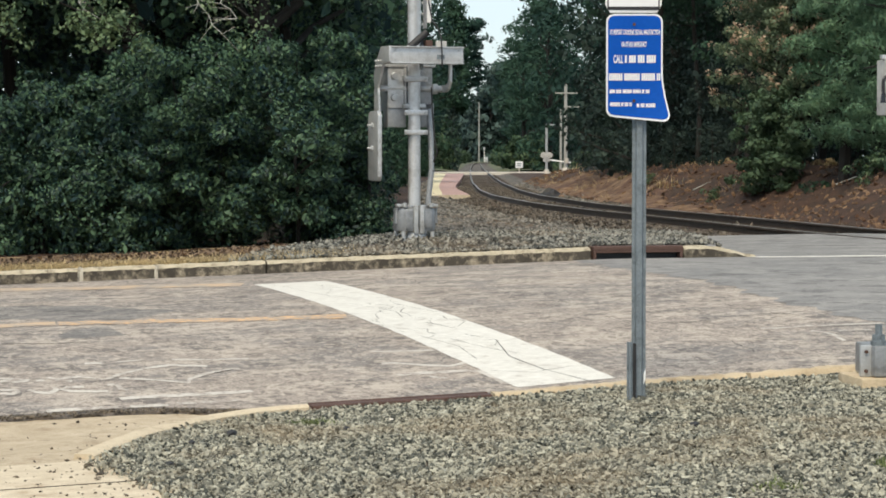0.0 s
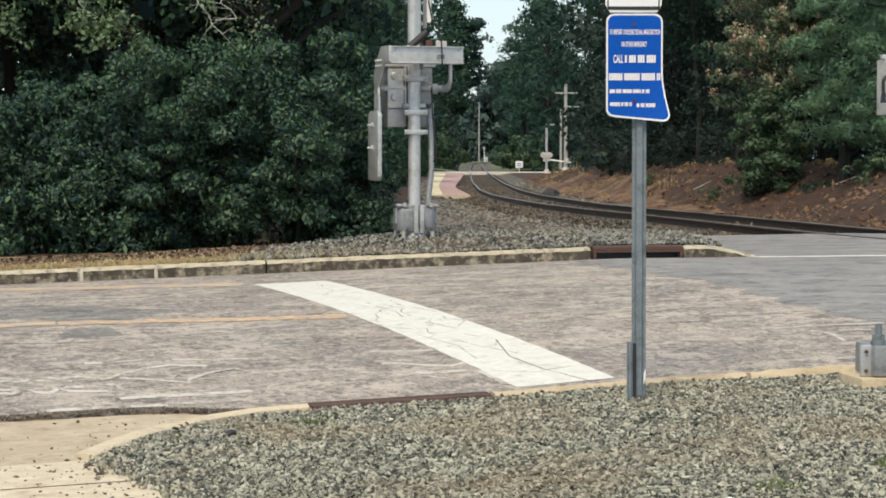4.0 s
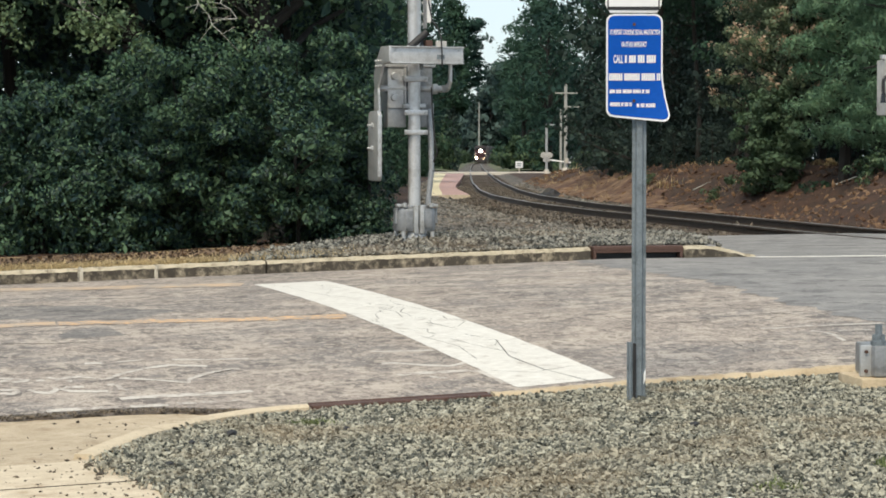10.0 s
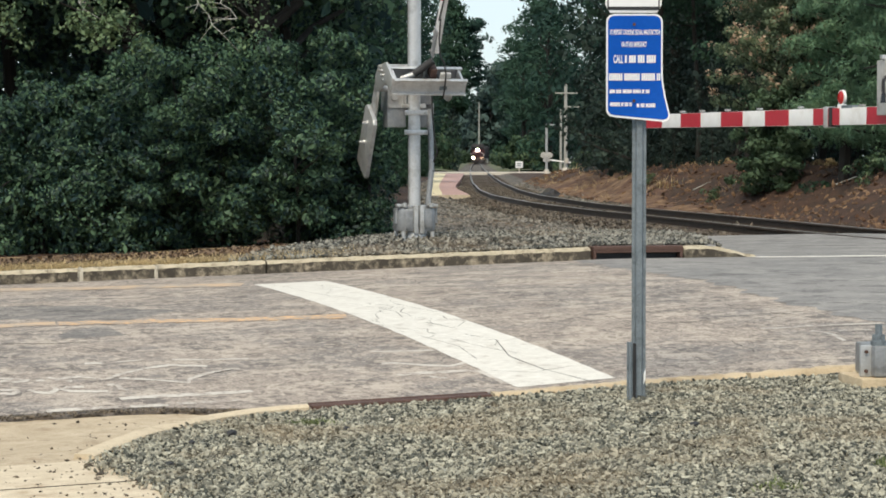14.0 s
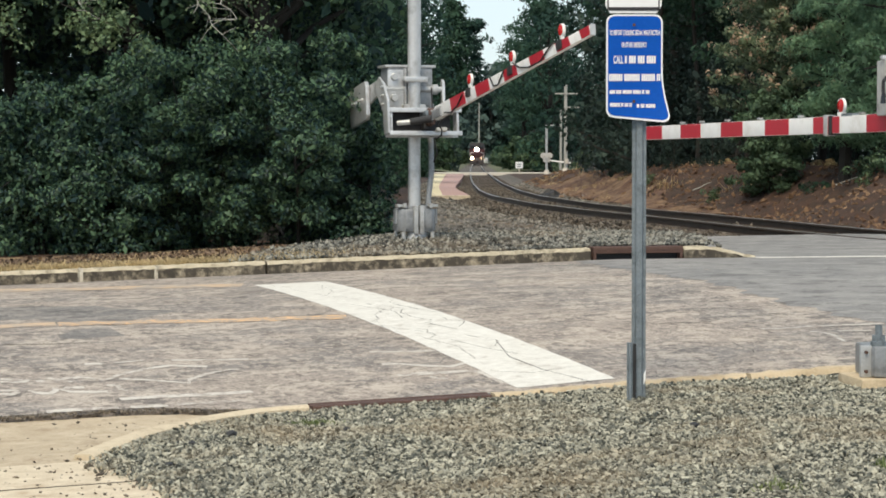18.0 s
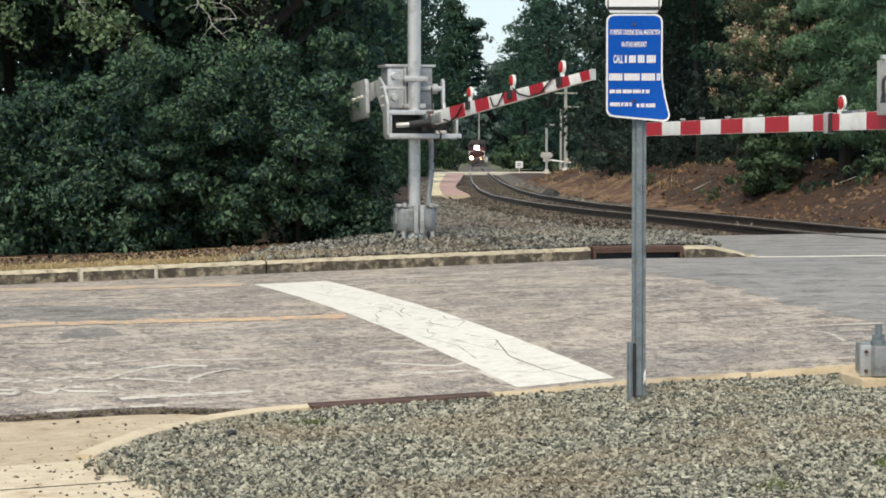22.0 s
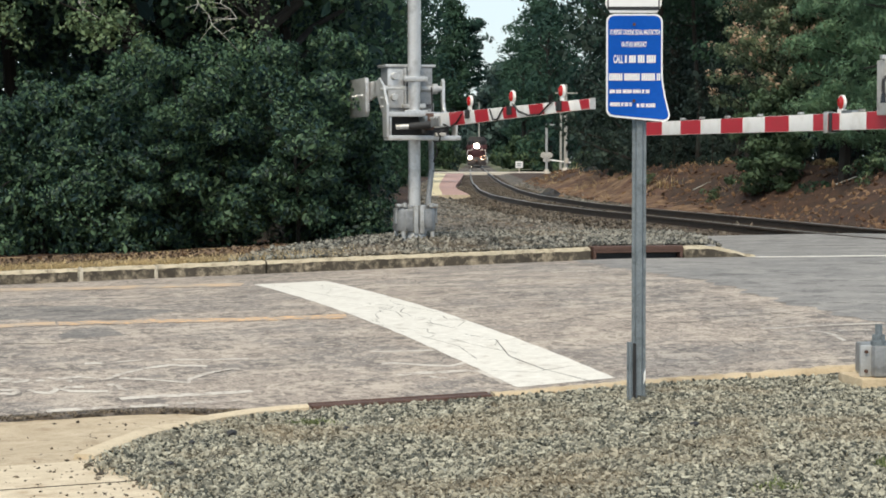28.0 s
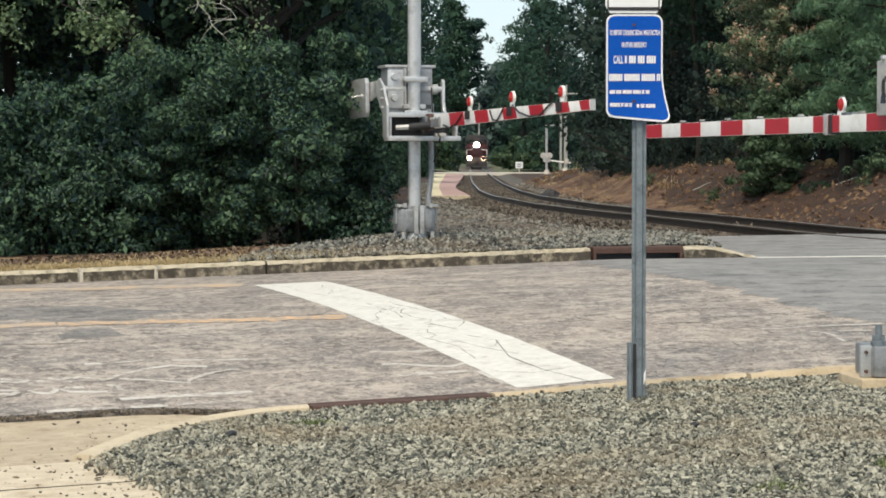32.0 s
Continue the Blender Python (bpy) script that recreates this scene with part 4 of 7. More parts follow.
part("paving", strip(2, 3, 0.25), M_BRICKPAVE, plat, smooth=False)
part("tactile_strip", strip(1, 2, 0.256), M_TACTILE, plat, smooth=False)
part("front_edging", Geo().box((0.265, 77.93, 0.13), (1.34, 0.14, 0.25)), M_SLAB, plat, bevel=0.01)
tagged(part("far_crossing_road", Geo().prism([(-14, 196), (26, 200), (26, 208), (-14, 204)], 2, 0.0, 0.275), M_PALE), "pale concrete road over the distant level crossing", "road", kind="structure")


# ---- foliage ----
def leaf_cloud(name, centres, radii, per, size, material, rng, squash=0.8, droop=0.2, long=1.6, round_=0.6, hearts=None):
    """Clumps of small folded leaves."""
    centres = np.asarray(centres, float)
    radii = np.asarray(radii, float)
    k = len(centres) * per
    c = np.repeat(centres, per, axis=0)
    r = np.repeat(radii, per)
    d = rng.normal(0, 1, (k, 3))
    d /= np.linalg.norm(d, axis=1)[:, None]
    rad = r * (0.35 + 0.65 * rng.random(k) ** 0.5)
    p = c + d * rad[:, None] * np.array([1, 1, squash])
    nrm = d + rng.normal(0, 0.75, (k, 3)) + np.array([0, 0, 0.45])
    nrm /= np.linalg.norm(nrm, axis=1)[:, None]
    a = np.cross(nrm, rng.normal(0, 1, (k, 3)))
    a /= np.linalg.norm(a, axis=1)[:, None]
    a[:, 2] -= droop
    b = np.cross(nrm, a)
    L = size * np.exp(rng.normal(0, 0.3, k))[:, None]
    W = L / long
    fold = nrm * L * 0.12
    v = np.stack([p - a * L * 0.5, p + b * W * 0.5 + fold, p + a * L * 0.5, p - b * W * 0.5 + fold], 1)
    # leaves shade with the roundness of their clump and crown
    heart = centres.mean(0) * np.array([1, 1, 0.8]) if hearts is None else np.repeat(np.asarray(hearts, float), per, axis=0)
    out = c - heart
    out /= np.linalg.norm(out, axis=1)[:, None] + 1e-6
    soft = nrm * (1 - round_) + (d * (0.65 if hearts is None else 0.4) + out * (0.35 if hearts is None else 0.6)) * round_ + np.array([0, 0, 0.12])
    soft /= np.linalg.norm(soft, axis=1)[:, None]
    flip = np.einsum("ij,ij->i", np.cross(a, b), soft) > 0
    v[flip] = v[flip][:, [0, 3, 2, 1]]
    q = np.arange(k * 4).reshape(-1, 4)
    tri = np.concatenate([q[:, [0, 1, 2]], q[:, [0, 2, 3]]])
    me = fastmesh(name, v.reshape(-1, 3), tri, material, True)
    me.normals_split_custom_set_from_vertices(np.repeat(soft, 4, axis=0))
    return me


def limb(g, a, b, r0, r1, rnd, kinks=4, wob=0.08):
    a, b = Vector(a), Vector(b)
    n = (b - a).length
    pts = [a.lerp(b, i / kinks) + Vector((rnd.uniform(-1, 1), rnd.uniform(-1, 1), rnd.uniform(-0.5, 0.5))) * wob * n * (0 < i < kinks) for i in range(kinks + 1)]
    for i in range(kinks):
        g.cyl(pts[i], pts[i + 1], r0 + (r1 - r0) * i / kinks, r0 + (r1 - r0) * (i + 1) / kinks, 7, False)
    return pts


def tree(name, m, height, radius, material, label, seed, leaf=0.12, clumps=120, per=60, foot=0.2, shape="round", trunk=None, clump_r=0.16, cat="tree", group="", lobe=(0.65, 1.15), inner=0.35, long=1.6, lobes_n=0, lobe_r=0.12):
    """A tapered trunk with limbs and a crown of many leaf clumps with gaps."""
    rng, rnd = np.random.default_rng(seed), random.Random(seed)
    ob = thing(name, m, label, cat, group)
    tr = trunk or height * 0.022
    g = Geo()
    top = height * 0.93
    stem = limb(g, (0, 0, -0.3), (rnd.uniform(-0.3, 0.3), rnd.uniform(-0.3, 0.3), top), tr, tr * 0.15, rnd, 6, 0.02)
    cs, rs = [], []
    lobes = [(rnd.uniform(0, 6.28), rnd.uniform(0.1, 1.0), rnd.uniform(*lobe)) for _ in range(9)]
    hearts, main = [], []
    for i in range(clumps):
        if lobes_n and i >= lobes_n:
            # small clumps over the upper side of a lobe
            h, big = main[i % lobes_n]
            d = Vector(rng.normal(0, 1, 3)).normalized()
            d.z = abs(d.z) * 0.9 - 0.35
            cs.append(tuple(h + d * big))
            rs.append(big * (0.38 + 0.3 * rng.random()))
            hearts.append(h - Vector((0, 0, big * 0.3)))
            continue
        t = rng.random() ** 0.85 if not lobes_n else (i + rng.random()) / lobes_n
        z = height * (foot + (1 - foot) * t)
        if shape == "round":
            prof = math.sin(math.pi * (0.12 + 0.80 * t)) ** 0.6
        elif shape == "cone":
            prof = (1 - t) ** 0.8 * 0.95 + 0.08
        elif shape == "column":
            prof = (0.9 - 0.55 * t ** 3) * (0.6 + 0.4 * float(sstep(0.02, 0.42, t)))
        else:
            prof = 0.35 + 0.65 * math.sin(math.pi * t) ** 0.5
        a = rng.random() * 6.283
        swell = 1.0
        for la, lt, lk in lobes:
            dd = abs((a - la + math.pi) % (2 * math.pi) - math.pi) + 2.2 * abs(t - lt)
            if dd < 0.9:
                swell = lk
        rr = radius * prof * swell * (inner + (1 - inner) * rng.random() ** 0.45)
        if lobes_n:
            a = i * 2.4 + rng.normal(0, 0.4)
        cs.append((rr * math.cos(a), rr * math.sin(a), z + rng.normal(0, 0.02) * height))
        if lobes_n:
            big = height * lobe_r * (0.65 + 0.7 * rng.random())
            main.append((Vector(cs[-1]), big))
            rs.append(big * 0.7)
            hearts.append(main[-1][0] - Vector((0, 0, big * 0.3)))
            continue
        rs.append(height * clump_r * 0.5 * (0.6 + 0.8 * rng.random()))
    for i in range(0, clumps, max(1, clumps // 14)):
        x, y, z = cs[i]
        if height < 2.5 and z < 0.35:
            continue
        z0 = max(height * 0.08, z - 0.35 * math.hypot(x, y) - 0.1 * height)
        u = min(max((z0 + 0.3) / (top + 0.3), 0.0), 0.999) * 6
        root = stem[int(u)].lerp(stem[int(u) + 1], u - int(u))
        limb(g, root, (x, y, z), tr * 0.42 * (1 - z0 / height * 0.7), tr * 0.06, rnd, 4, 0.07)
    part("trunk", g, M_BARK, ob)
    part("crown", leaf_cloud("crown", cs, rs, per, leaf, material, rng, long=long, round_=0.62 if leaf < 0.1 else 0.88, hearts=hearts or None), material, ob, smooth=False).data.materials.pop()
    return ob


def gz(x, y):
    return float(ground_z(np.array(float(x)), np.array(float(y))))


# evergreen hedge trees behind the far kerb
for k, (x, y, h, r, sd) in enumerate(((-1.75, 27.3, 2.4, 1.3, 11), (-3.2, 27.5, 2.3, 1.4, 12), (-4.5, 27.7, 2.0, 1.2, 13), (-6.2, 27.9, 1.2, 1.4, 14))):
    tree("evergreen_tree", pose(x, y, gz(x, y), 0, 0, k * 70), h, r, M_HOLLY, "dense dark evergreen tree with small glossy leaves down to the ground", sd,
         leaf=0.052, clumps=340, per=132, inner=0.7, long=2.1, foot=(0.1 if k == 0 else 0.0), shape="column", lobes_n=40, lobe_r=0.125, lobe=(0.65, 1.2), group="evergreen hedge", trunk=0.03)
# Crowns begin at the top of the view, placed to shade what stands behind.
for k, (x, y, h, r, sd) in enumerate(((-2.4, 31.2, 9, 3.3, 21), (-4.2, 31.8, 9.5, 3.4, 24), (-6.75, 31.0, 9.5, 3.4, 22), (-8.6, 31.0, 9, 3.3, 20))):
    tree("evergreen_tree", pose(x, y, gz(x, y), 0, 0, k * 50), h, r, M_HOLLY, "tall dark evergreen tree with a high crown behind the hedge", sd,
         leaf=0.125, clumps=300, per=70, foot=0.36, shape="round", clump_r=0.10, group="evergreen hedge")
for k, (x, y, h, r, sd) in enumerate(((-2.3, 33.2, 7, 1.7, 19), (-4.3, 33.8, 7, 2.0, 23), (-6.4, 33.8, 7, 2.2, 17), (-8.6, 33.4, 7, 2.0, 18), (-3.3, 36.6, 8, 2.3, 16), (-5.6, 37.2, 8, 2.4, 15), (-7.9, 36.8, 8, 2.4, 10), (-1.75, 35.8, 7, 0.9, 9), (-4.4, 40.5, 9, 2.6, 8), (-6.9, 40.5, 9, 2.6, 7))):
    tree("evergreen_tree", pose(x, y, gz(x, y), 0, 0, k * 50), h, r, M_HOLLY, "dark evergreen tree in the shade behind the hedge", sd,
         leaf=0.1, clumps=230, per=52, foot=0.02, shape="column", clump_r=0.17, group="evergreen hedge")
for k, (x, y, h, r, sd) in enumerate(((-1.0, 27.4, 1.5, 0.5, 24), (-1.85, 27.9, 1.5, 0.65, 25), (-2.8, 27.8, 1.6, 0.75, 26), (-1.4, 27.9, 1.4, 0.5, 30), (-3.5, 27.3, 1.7, 0.75, 31), (-4.1, 27.15, 1.7, 0.9, 27), (-4.8, 27.3, 1.7, 0.8, 32), (-5.4, 27.2, 1.9, 0.9, 28), (-6.6, 27.6, 1.7, 0.9, 29))):
    tree("evergreen_shrub", pose(x, y, gz(x, y) - 0.05), h, r, M_HOLLY, "low dark evergreen shrub at the foot of the hedge", sd,
         leaf=0.052, clumps=90, per=100, inner=0.5, long=2.1, foot=0.0, shape="column", clump_r=0.2, cat="shrub", group="evergreen hedge", trunk=0.06)
# pale oak sprays that hang over the hedge
def spray(x, y, z, dx, dz, n, seed, material=M_LEAF_PALE, stem=M_BARK, label="thin pale branch with yellow green leaves hanging over the hedge"):
    rnd, rg = random.Random(seed), np.random.default_rng(seed)
    ob = thing("tree_branch", pose(x, y, z), label, "branch", "overhanging branches")
    g = Geo()
    pts = limb(g, (0, 0.3, 0.25), (dx, -0.1, dz), 0.008, 0.004, rnd, 6, 0.08)
    cs = []
    for p in pts[1:]:
        for _ in range(2):
            q = p + Vector((rnd.uniform(-0.3, 0.3), rnd.uniform(-0.2, 0.2), rnd.uniform(-0.2, 0.12)))
            g.cyl(p, q, 0.004, 0.002, 5, False)
            cs.append(q)
    part("stem", g, stem, ob)
    part("leaves", leaf_cloud("leaves", cs, [0.15] * len(cs), n, 0.05, material, rg), material, ob, smooth=False).data.materials.pop()


spray(-4.6, 25.85, 3.25, 0.75, -0.25, 26, 31)
spray(-4.2, 25.85, 3.05, 0.7, -0.1, 20, 32)
spray(-5.5, 25.85, 3.5, 0.4, -0.35, 40, 33)
spray(-2.9, 25.85, 3.45, 0.8, -0.4, 14, 34)
spray(-2.6, 25.85, 3.5, 0.5, -0.3, 10, 35)
spray(-4.2, 25.75, 3.2, 0.45, -0.35, 46, 37)
spray(-5.25, 25.8, 3.15, 0.25, -0.15, 30, 44)
TWIGGY = "bare pale lichen grey twigs with few leaves"
for x, z, dx, dz, sd in ((-3.0, 3.35, 0.5, -0.42, 38), (-2.75, 3.4, 0.42, -0.3, 39), (-4.35, 3.4, 0.3, -0.2, 43)):
    spray(x, 25.75, z, dx, dz, 4, sd, M_LEAF_PALE, M_POLE, TWIGGY)

# a long bough that dips into the top of the view
ob = thing("tree_branch", pose(-1.6, 27.3, 4.8), "long drooping evergreen bough with leaves at its tip", "branch", "overhanging branches")
g = Geo()
limb(g, (0, 0, 0), (2.3, -1.1, -1.36), 0.03, 0.006, random.Random(36), 6, 0.03)
part("stem", g, M_BARK, ob)
part("leaves", leaf_cloud("leaves", [(2.25, -1.1, -1.36), (2.4, -1.1, -1.38), (2.15, -1.1, -1.3)], [0.09, 0.07, 0.1], 40, 0.06, M_HOLLY, np.random.default_rng(36)), M_HOLLY, ob, smooth=False).data.materials.pop()


# trees along the line: built once, then copied
def bough_tree(name, m, height, radius, material, label, seed, leaf=0.1, boughs=46, along=7, per=70, foot=0.1, lean=(0, 0), tips=None, tip_share=0.5, cat="tree", group="", trunk=None, top_r=0.25, rise=0.15, puff=0.09, long=1.6):
    """A tree of flat layered boughs, with leaf sprays strung along each of them."""
    rg, rnd = np.random.default_rng(seed), random.Random(seed)
    ob = thing(name, m, label, cat, group)
    tr = trunk or height * 0.018
    g = Geo()
    limb(g, (0, 0, -0.4), (lean[0], lean[1], height * 0.96), tr, tr * 0.15, rnd, 6, 0.015)
    cs, rs, ts, trs = [], [], [], []
    for i in range(boughs):
        t = foot + (0.97 - foot) * (i + rnd.random()) / boughs
        a = i * 2.4 + rnd.uniform(-0.5, 0.5)
        reach = radius * (top_r + (1 - top_r) * math.sin(math.pi * min(1, (1 - t) / (1 - foot)) ** 0.7 * 0.62) ** 0.8) * rnd.uniform(0.65, 1.12)
        z0 = t * height
        tip = Vector((lean[0] * t + reach * math.cos(a), lean[1] * t + reach * math.sin(a), z0 + rise * reach + rnd.uniform(-0.1, 0.1) * reach))
        pts = limb(g, (lean[0] * t, lean[1] * t, z0), tip, tr * 0.32 * (1.1 - t), tr * 0.05, rnd, 4, 0.06)
        for k in range(along):
            f = 0.22 + 0.78 * (k + rnd.random()) / along
            p = Vector(pts[0]).lerp(tip, f)
            w = height * puff * (1.15 - 0.5 * f) * rnd.uniform(0.6, 1.2)
            p += Vector((rnd.uniform(-1, 1), rnd.uniform(-1, 1), rnd.uniform(-0.35, 0.3))) * w * 0.8
            cs.append(p), rs.append(w)
            if tips and f > 0.5 and rnd.random() < tip_share:
                for _ in range(2):
                    ts.append(p + Vector((rnd.uniform(-1, 1), rnd.uniform(-1, 1), rnd.uniform(0.3, 0.8))) * w), trs.append(rnd.uniform(0.06, 0.11))
    part("trunk", g, M_BARK, ob)
    part("crown", leaf_cloud("crown", cs, rs, per, leaf, material, rg, squash=0.55, long=long, round_=0.6 if leaf < 0.1 else 0.85), material, ob, smooth=False).data.materials.pop()
    if ts:
        part("seed_head", leaf_cloud("seed_head", ts, trs, 18, 0.058, tips, rg, squash=1.4, round_=0.8), tips, ob, "pale brown seed heads", smooth=False).data.materials.pop()
    return ob


G_LINE = "trees along the line"
N_A = bough_tree("broadleaf_tree", pose(0, 0, 0), 13, 4.0, M_LEAF, "tall dark green broadleaf tree beside the railway", 61, leaf=0.145, boughs=52, along=6, per=64, group=G_LINE)
N_B = bough_tree("broadleaf_tree", pose(0, 0, 0), 15, 3.8, M_LEAF, "tall dark green broadleaf tree beside the railway", 62, leaf=0.145, boughs=54, along=6, per=64, group=G_LINE, foot=0.04, puff=0.08)
N_P = bough_tree("pine_tree", pose(0, 0, 0), 16, 3.3, M_PINE, "tall pine tree with dark needles beside the railway", 63, leaf=0.13, boughs=56, along=6, per=64, group=G_LINE, foot=0.06, rise=-0.05, puff=0.065)


def proto(name, h, r, material, label, seed, **kw):
    return tree(name, pose(0, 0, 0), h, r, material, label, seed, group=G_LINE, **kw)


P_A = proto("broadleaf_tree", 14, 3.3, M_LEAF_DIST, "tall dark green broadleaf tree far along the railway", 41, leaf=0.17, clumps=250, per=64, foot=0.08, inner=0.5, lobes_n=26, lobe_r=0.115)
P_B = proto("broadleaf_tree", 17, 3.2, M_LEAF_DIST, "tall dark green broadleaf tree far along the railway", 42, leaf=0.17, clumps=250, per=64, foot=0.06, shape="column", inner=0.5, lobes_n=28, lobe_r=0.095)
P_D = proto("shrub", 4.2, 2.2, M_LEAF, "dense green shrub at the edge of the wood", 44, leaf=0.115, clumps=80, per=68, foot=0.02, clump_r=0.2, cat="shrub")
P_U = proto("shrub", 4.4, 2.2, M_SHADE_LEAF, "undergrowth shrub in the wood, shade put in its dark leaves", 49, leaf=0.12, clumps=80, per=38, foot=0.02, clump_r=0.2, cat="shrub")
P_V = proto("broadleaf_tree", 13, 2.7, M_SHADE_LEAF, "tall tree inside the wood, shade put in its dark leaves", 50, leaf=0.11, clumps=190, per=74, foot=0.05, inner=0.5, lobes_n=22, lobe_r=0.115)
P_E = proto("shrub", 3.6, 2.4, M_LEAF_MID, "pale yellow green shrub beside the railway", 45, leaf=0.19, clumps=80, per=44, foot=0.02, clump_r=0.2, cat="shrub")
P_T = proto("broadleaf_tree", 18, 3.3, M_LEAF_SUNLIT, "tall broadleaf tree with a high crown beside the railway", 46, leaf=0.26, clumps=180, per=48, foot=0.34, inner=0.5, lobes_n=22, lobe_r=0.1)
P_W = proto("broadleaf_tree", 17, 3.6, M_LEAF_HAZED, "distant wood tree with haze put in its grey green leaves", 47, leaf=0.85, clumps=120, per=30, foot=0.05, inner=0.5, lobes_n=20, lobe_r=0.12)
P_F = proto("shrub", 3.0, 1.7, M_LEAF_MID, "low green shrub along the far line", 48, leaf=0.36, clumps=60, per=19, foot=0.0, clump_r=0.25, cat="shrub")
P_AF = proto("broadleaf_tree", 14, 3.3, M_LEAF_DIST, "tall dark green broadleaf tree in the distance", 141, leaf=0.30, clumps=170, per=30, foot=0.08, inner=0.5, lobes_n=24, lobe_r=0.115)
P_BF = proto("broadleaf_tree", 17, 3.2, M_LEAF_DIST, "tall dark green broadleaf tree in the distance", 142, leaf=0.30, clumps=170, per=30, foot=0.06, shape="column", inner=0.5, lobes_n=26, lobe_r=0.095)
P_G = proto("broadleaf_tree", 17, 3.2, M_LEAF_SUNLIT, "tall green broadleaf tree beside the far crossing", 143, leaf=0.26, clumps=190, per=36, foot=0.03, shape="column", inner=0.5, lobes_n=30, lobe_r=0.08)
used = {}


def plant(p, x, y, k=1.0, rz=0.0):
    m = pose(x, y, gz(x, y) - 0.05, 0, 0, rz) @ Matrix.Scale(k, 4)
    if p not in used:
        used[p] = True
        p.matrix_basis = m
        return p
    return copy_thing(p, m)


rp = random.Random(77)
# left of the line
for p, x, y, k in ((N_B, -4.9, 50, 0.85), (N_A, -4.4, 68, 0.95), (N_B, -4.2, 90, 0.95), (N_A, -3.6, 118, 1.05), (P_B, -3.4, 150, 1.0), (P_AF, -4.0, 180, 1.1),
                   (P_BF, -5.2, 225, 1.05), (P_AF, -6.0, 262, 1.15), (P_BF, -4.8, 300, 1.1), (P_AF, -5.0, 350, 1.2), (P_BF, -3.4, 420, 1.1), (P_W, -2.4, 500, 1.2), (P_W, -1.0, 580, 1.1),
                   (P_AF, -11, 60, 1.0), (P_BF, -10, 100, 1.1),
                   (P_D, -2.3, 62, 0.8), (P_D, -2.8, 84, 0.9), (P_D, -2.6, 105, 1.0), (P_F, -2.8, 160, 1.54), (P_F, -2.0, 240, 0.85), (P_F, -1.4, 300, 0.95), (P_F, -0.6, 420, 1.82), (P_D, -3.0, 42, 0.8)):
    plant(p, x, y, k, rp.uniform(0, 360))
# right of the line
for p, x, y, k in ((N_P, 11.8, 49, 1.0), (N_A, 11.0, 57, 1.0), (N_A, 12.5, 66, 1.05), (P_V, 9.6, 74, 0.95), (P_V, 8.8, 85, 0.95),
                   (P_V, 12.0, 90, 1.05), (P_V, 10.4, 100, 1.0), (P_BF, 16.2, 250, 1.0), (P_A, 11.6, 120, 1.0), (P_B, 13.4, 140, 1.0), (P_A, 15.8, 165, 1.1), (P_G, 9.9, 212, 1.0), (P_G, 8.9, 255, 0.9), (P_AF, 13.0, 206, 1.1), (P_T, 11.2, 250, 1.05),
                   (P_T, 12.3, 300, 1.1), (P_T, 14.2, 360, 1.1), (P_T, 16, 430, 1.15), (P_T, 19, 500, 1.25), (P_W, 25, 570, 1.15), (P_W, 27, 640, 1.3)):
    plant(p, x, y, k, rp.uniform(0, 360))
# behind them, and the shrubs at their feet
for p, x, y, k in ((P_AF, 18, 75, 1.1), (P_BF, 16, 95, 1.1), (P_AF, 17, 125, 1.1), (P_BF, 19, 160, 1.1), (P_BF, 16, 50, 1.0),
                   (P_D, 7.4, 92, 0.85), (P_D, 9.0, 112, 0.95), (P_D, 10.6, 140, 1.0), (P_F, 9.0, 225, 0.72), (P_E, 8.4, 240, 0.52), (P_E, 10.4, 205, 0.5), (P_E, 12.6, 198, 1.0),
                   (P_F, 11.4, 330, 0.8), (P_F, 15.2, 480, 0.8), (P_D, 10.6, 100, 1.1), (P_D, 12.2, 103, 1.2), (P_D, 13.6, 108, 1.2), (P_D, 9.2, 96, 1.0), (P_B, 14.5, 130, 1.1), (P_A, 12.5, 112, 1.0)):
    plant(p, x, y, k, rp.uniform(0, 360))
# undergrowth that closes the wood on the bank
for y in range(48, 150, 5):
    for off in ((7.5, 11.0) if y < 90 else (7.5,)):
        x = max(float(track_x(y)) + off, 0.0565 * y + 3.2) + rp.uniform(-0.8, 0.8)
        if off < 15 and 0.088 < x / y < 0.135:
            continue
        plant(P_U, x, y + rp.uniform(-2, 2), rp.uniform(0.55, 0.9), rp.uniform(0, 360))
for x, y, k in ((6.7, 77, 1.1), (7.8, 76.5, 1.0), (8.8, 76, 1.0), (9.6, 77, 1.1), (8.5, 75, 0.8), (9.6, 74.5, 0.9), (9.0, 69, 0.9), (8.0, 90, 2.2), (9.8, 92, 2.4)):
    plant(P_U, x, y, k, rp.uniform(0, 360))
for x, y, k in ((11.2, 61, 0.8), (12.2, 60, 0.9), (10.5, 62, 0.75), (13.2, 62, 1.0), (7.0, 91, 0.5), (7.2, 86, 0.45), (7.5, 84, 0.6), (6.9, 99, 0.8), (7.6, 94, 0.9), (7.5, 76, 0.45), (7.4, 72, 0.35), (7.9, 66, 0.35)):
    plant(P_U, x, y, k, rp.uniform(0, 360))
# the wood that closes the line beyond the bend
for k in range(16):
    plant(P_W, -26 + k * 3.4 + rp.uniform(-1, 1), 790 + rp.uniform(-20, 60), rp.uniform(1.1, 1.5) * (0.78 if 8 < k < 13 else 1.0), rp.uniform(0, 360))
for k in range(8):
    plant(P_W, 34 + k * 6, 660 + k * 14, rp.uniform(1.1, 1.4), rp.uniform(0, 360))
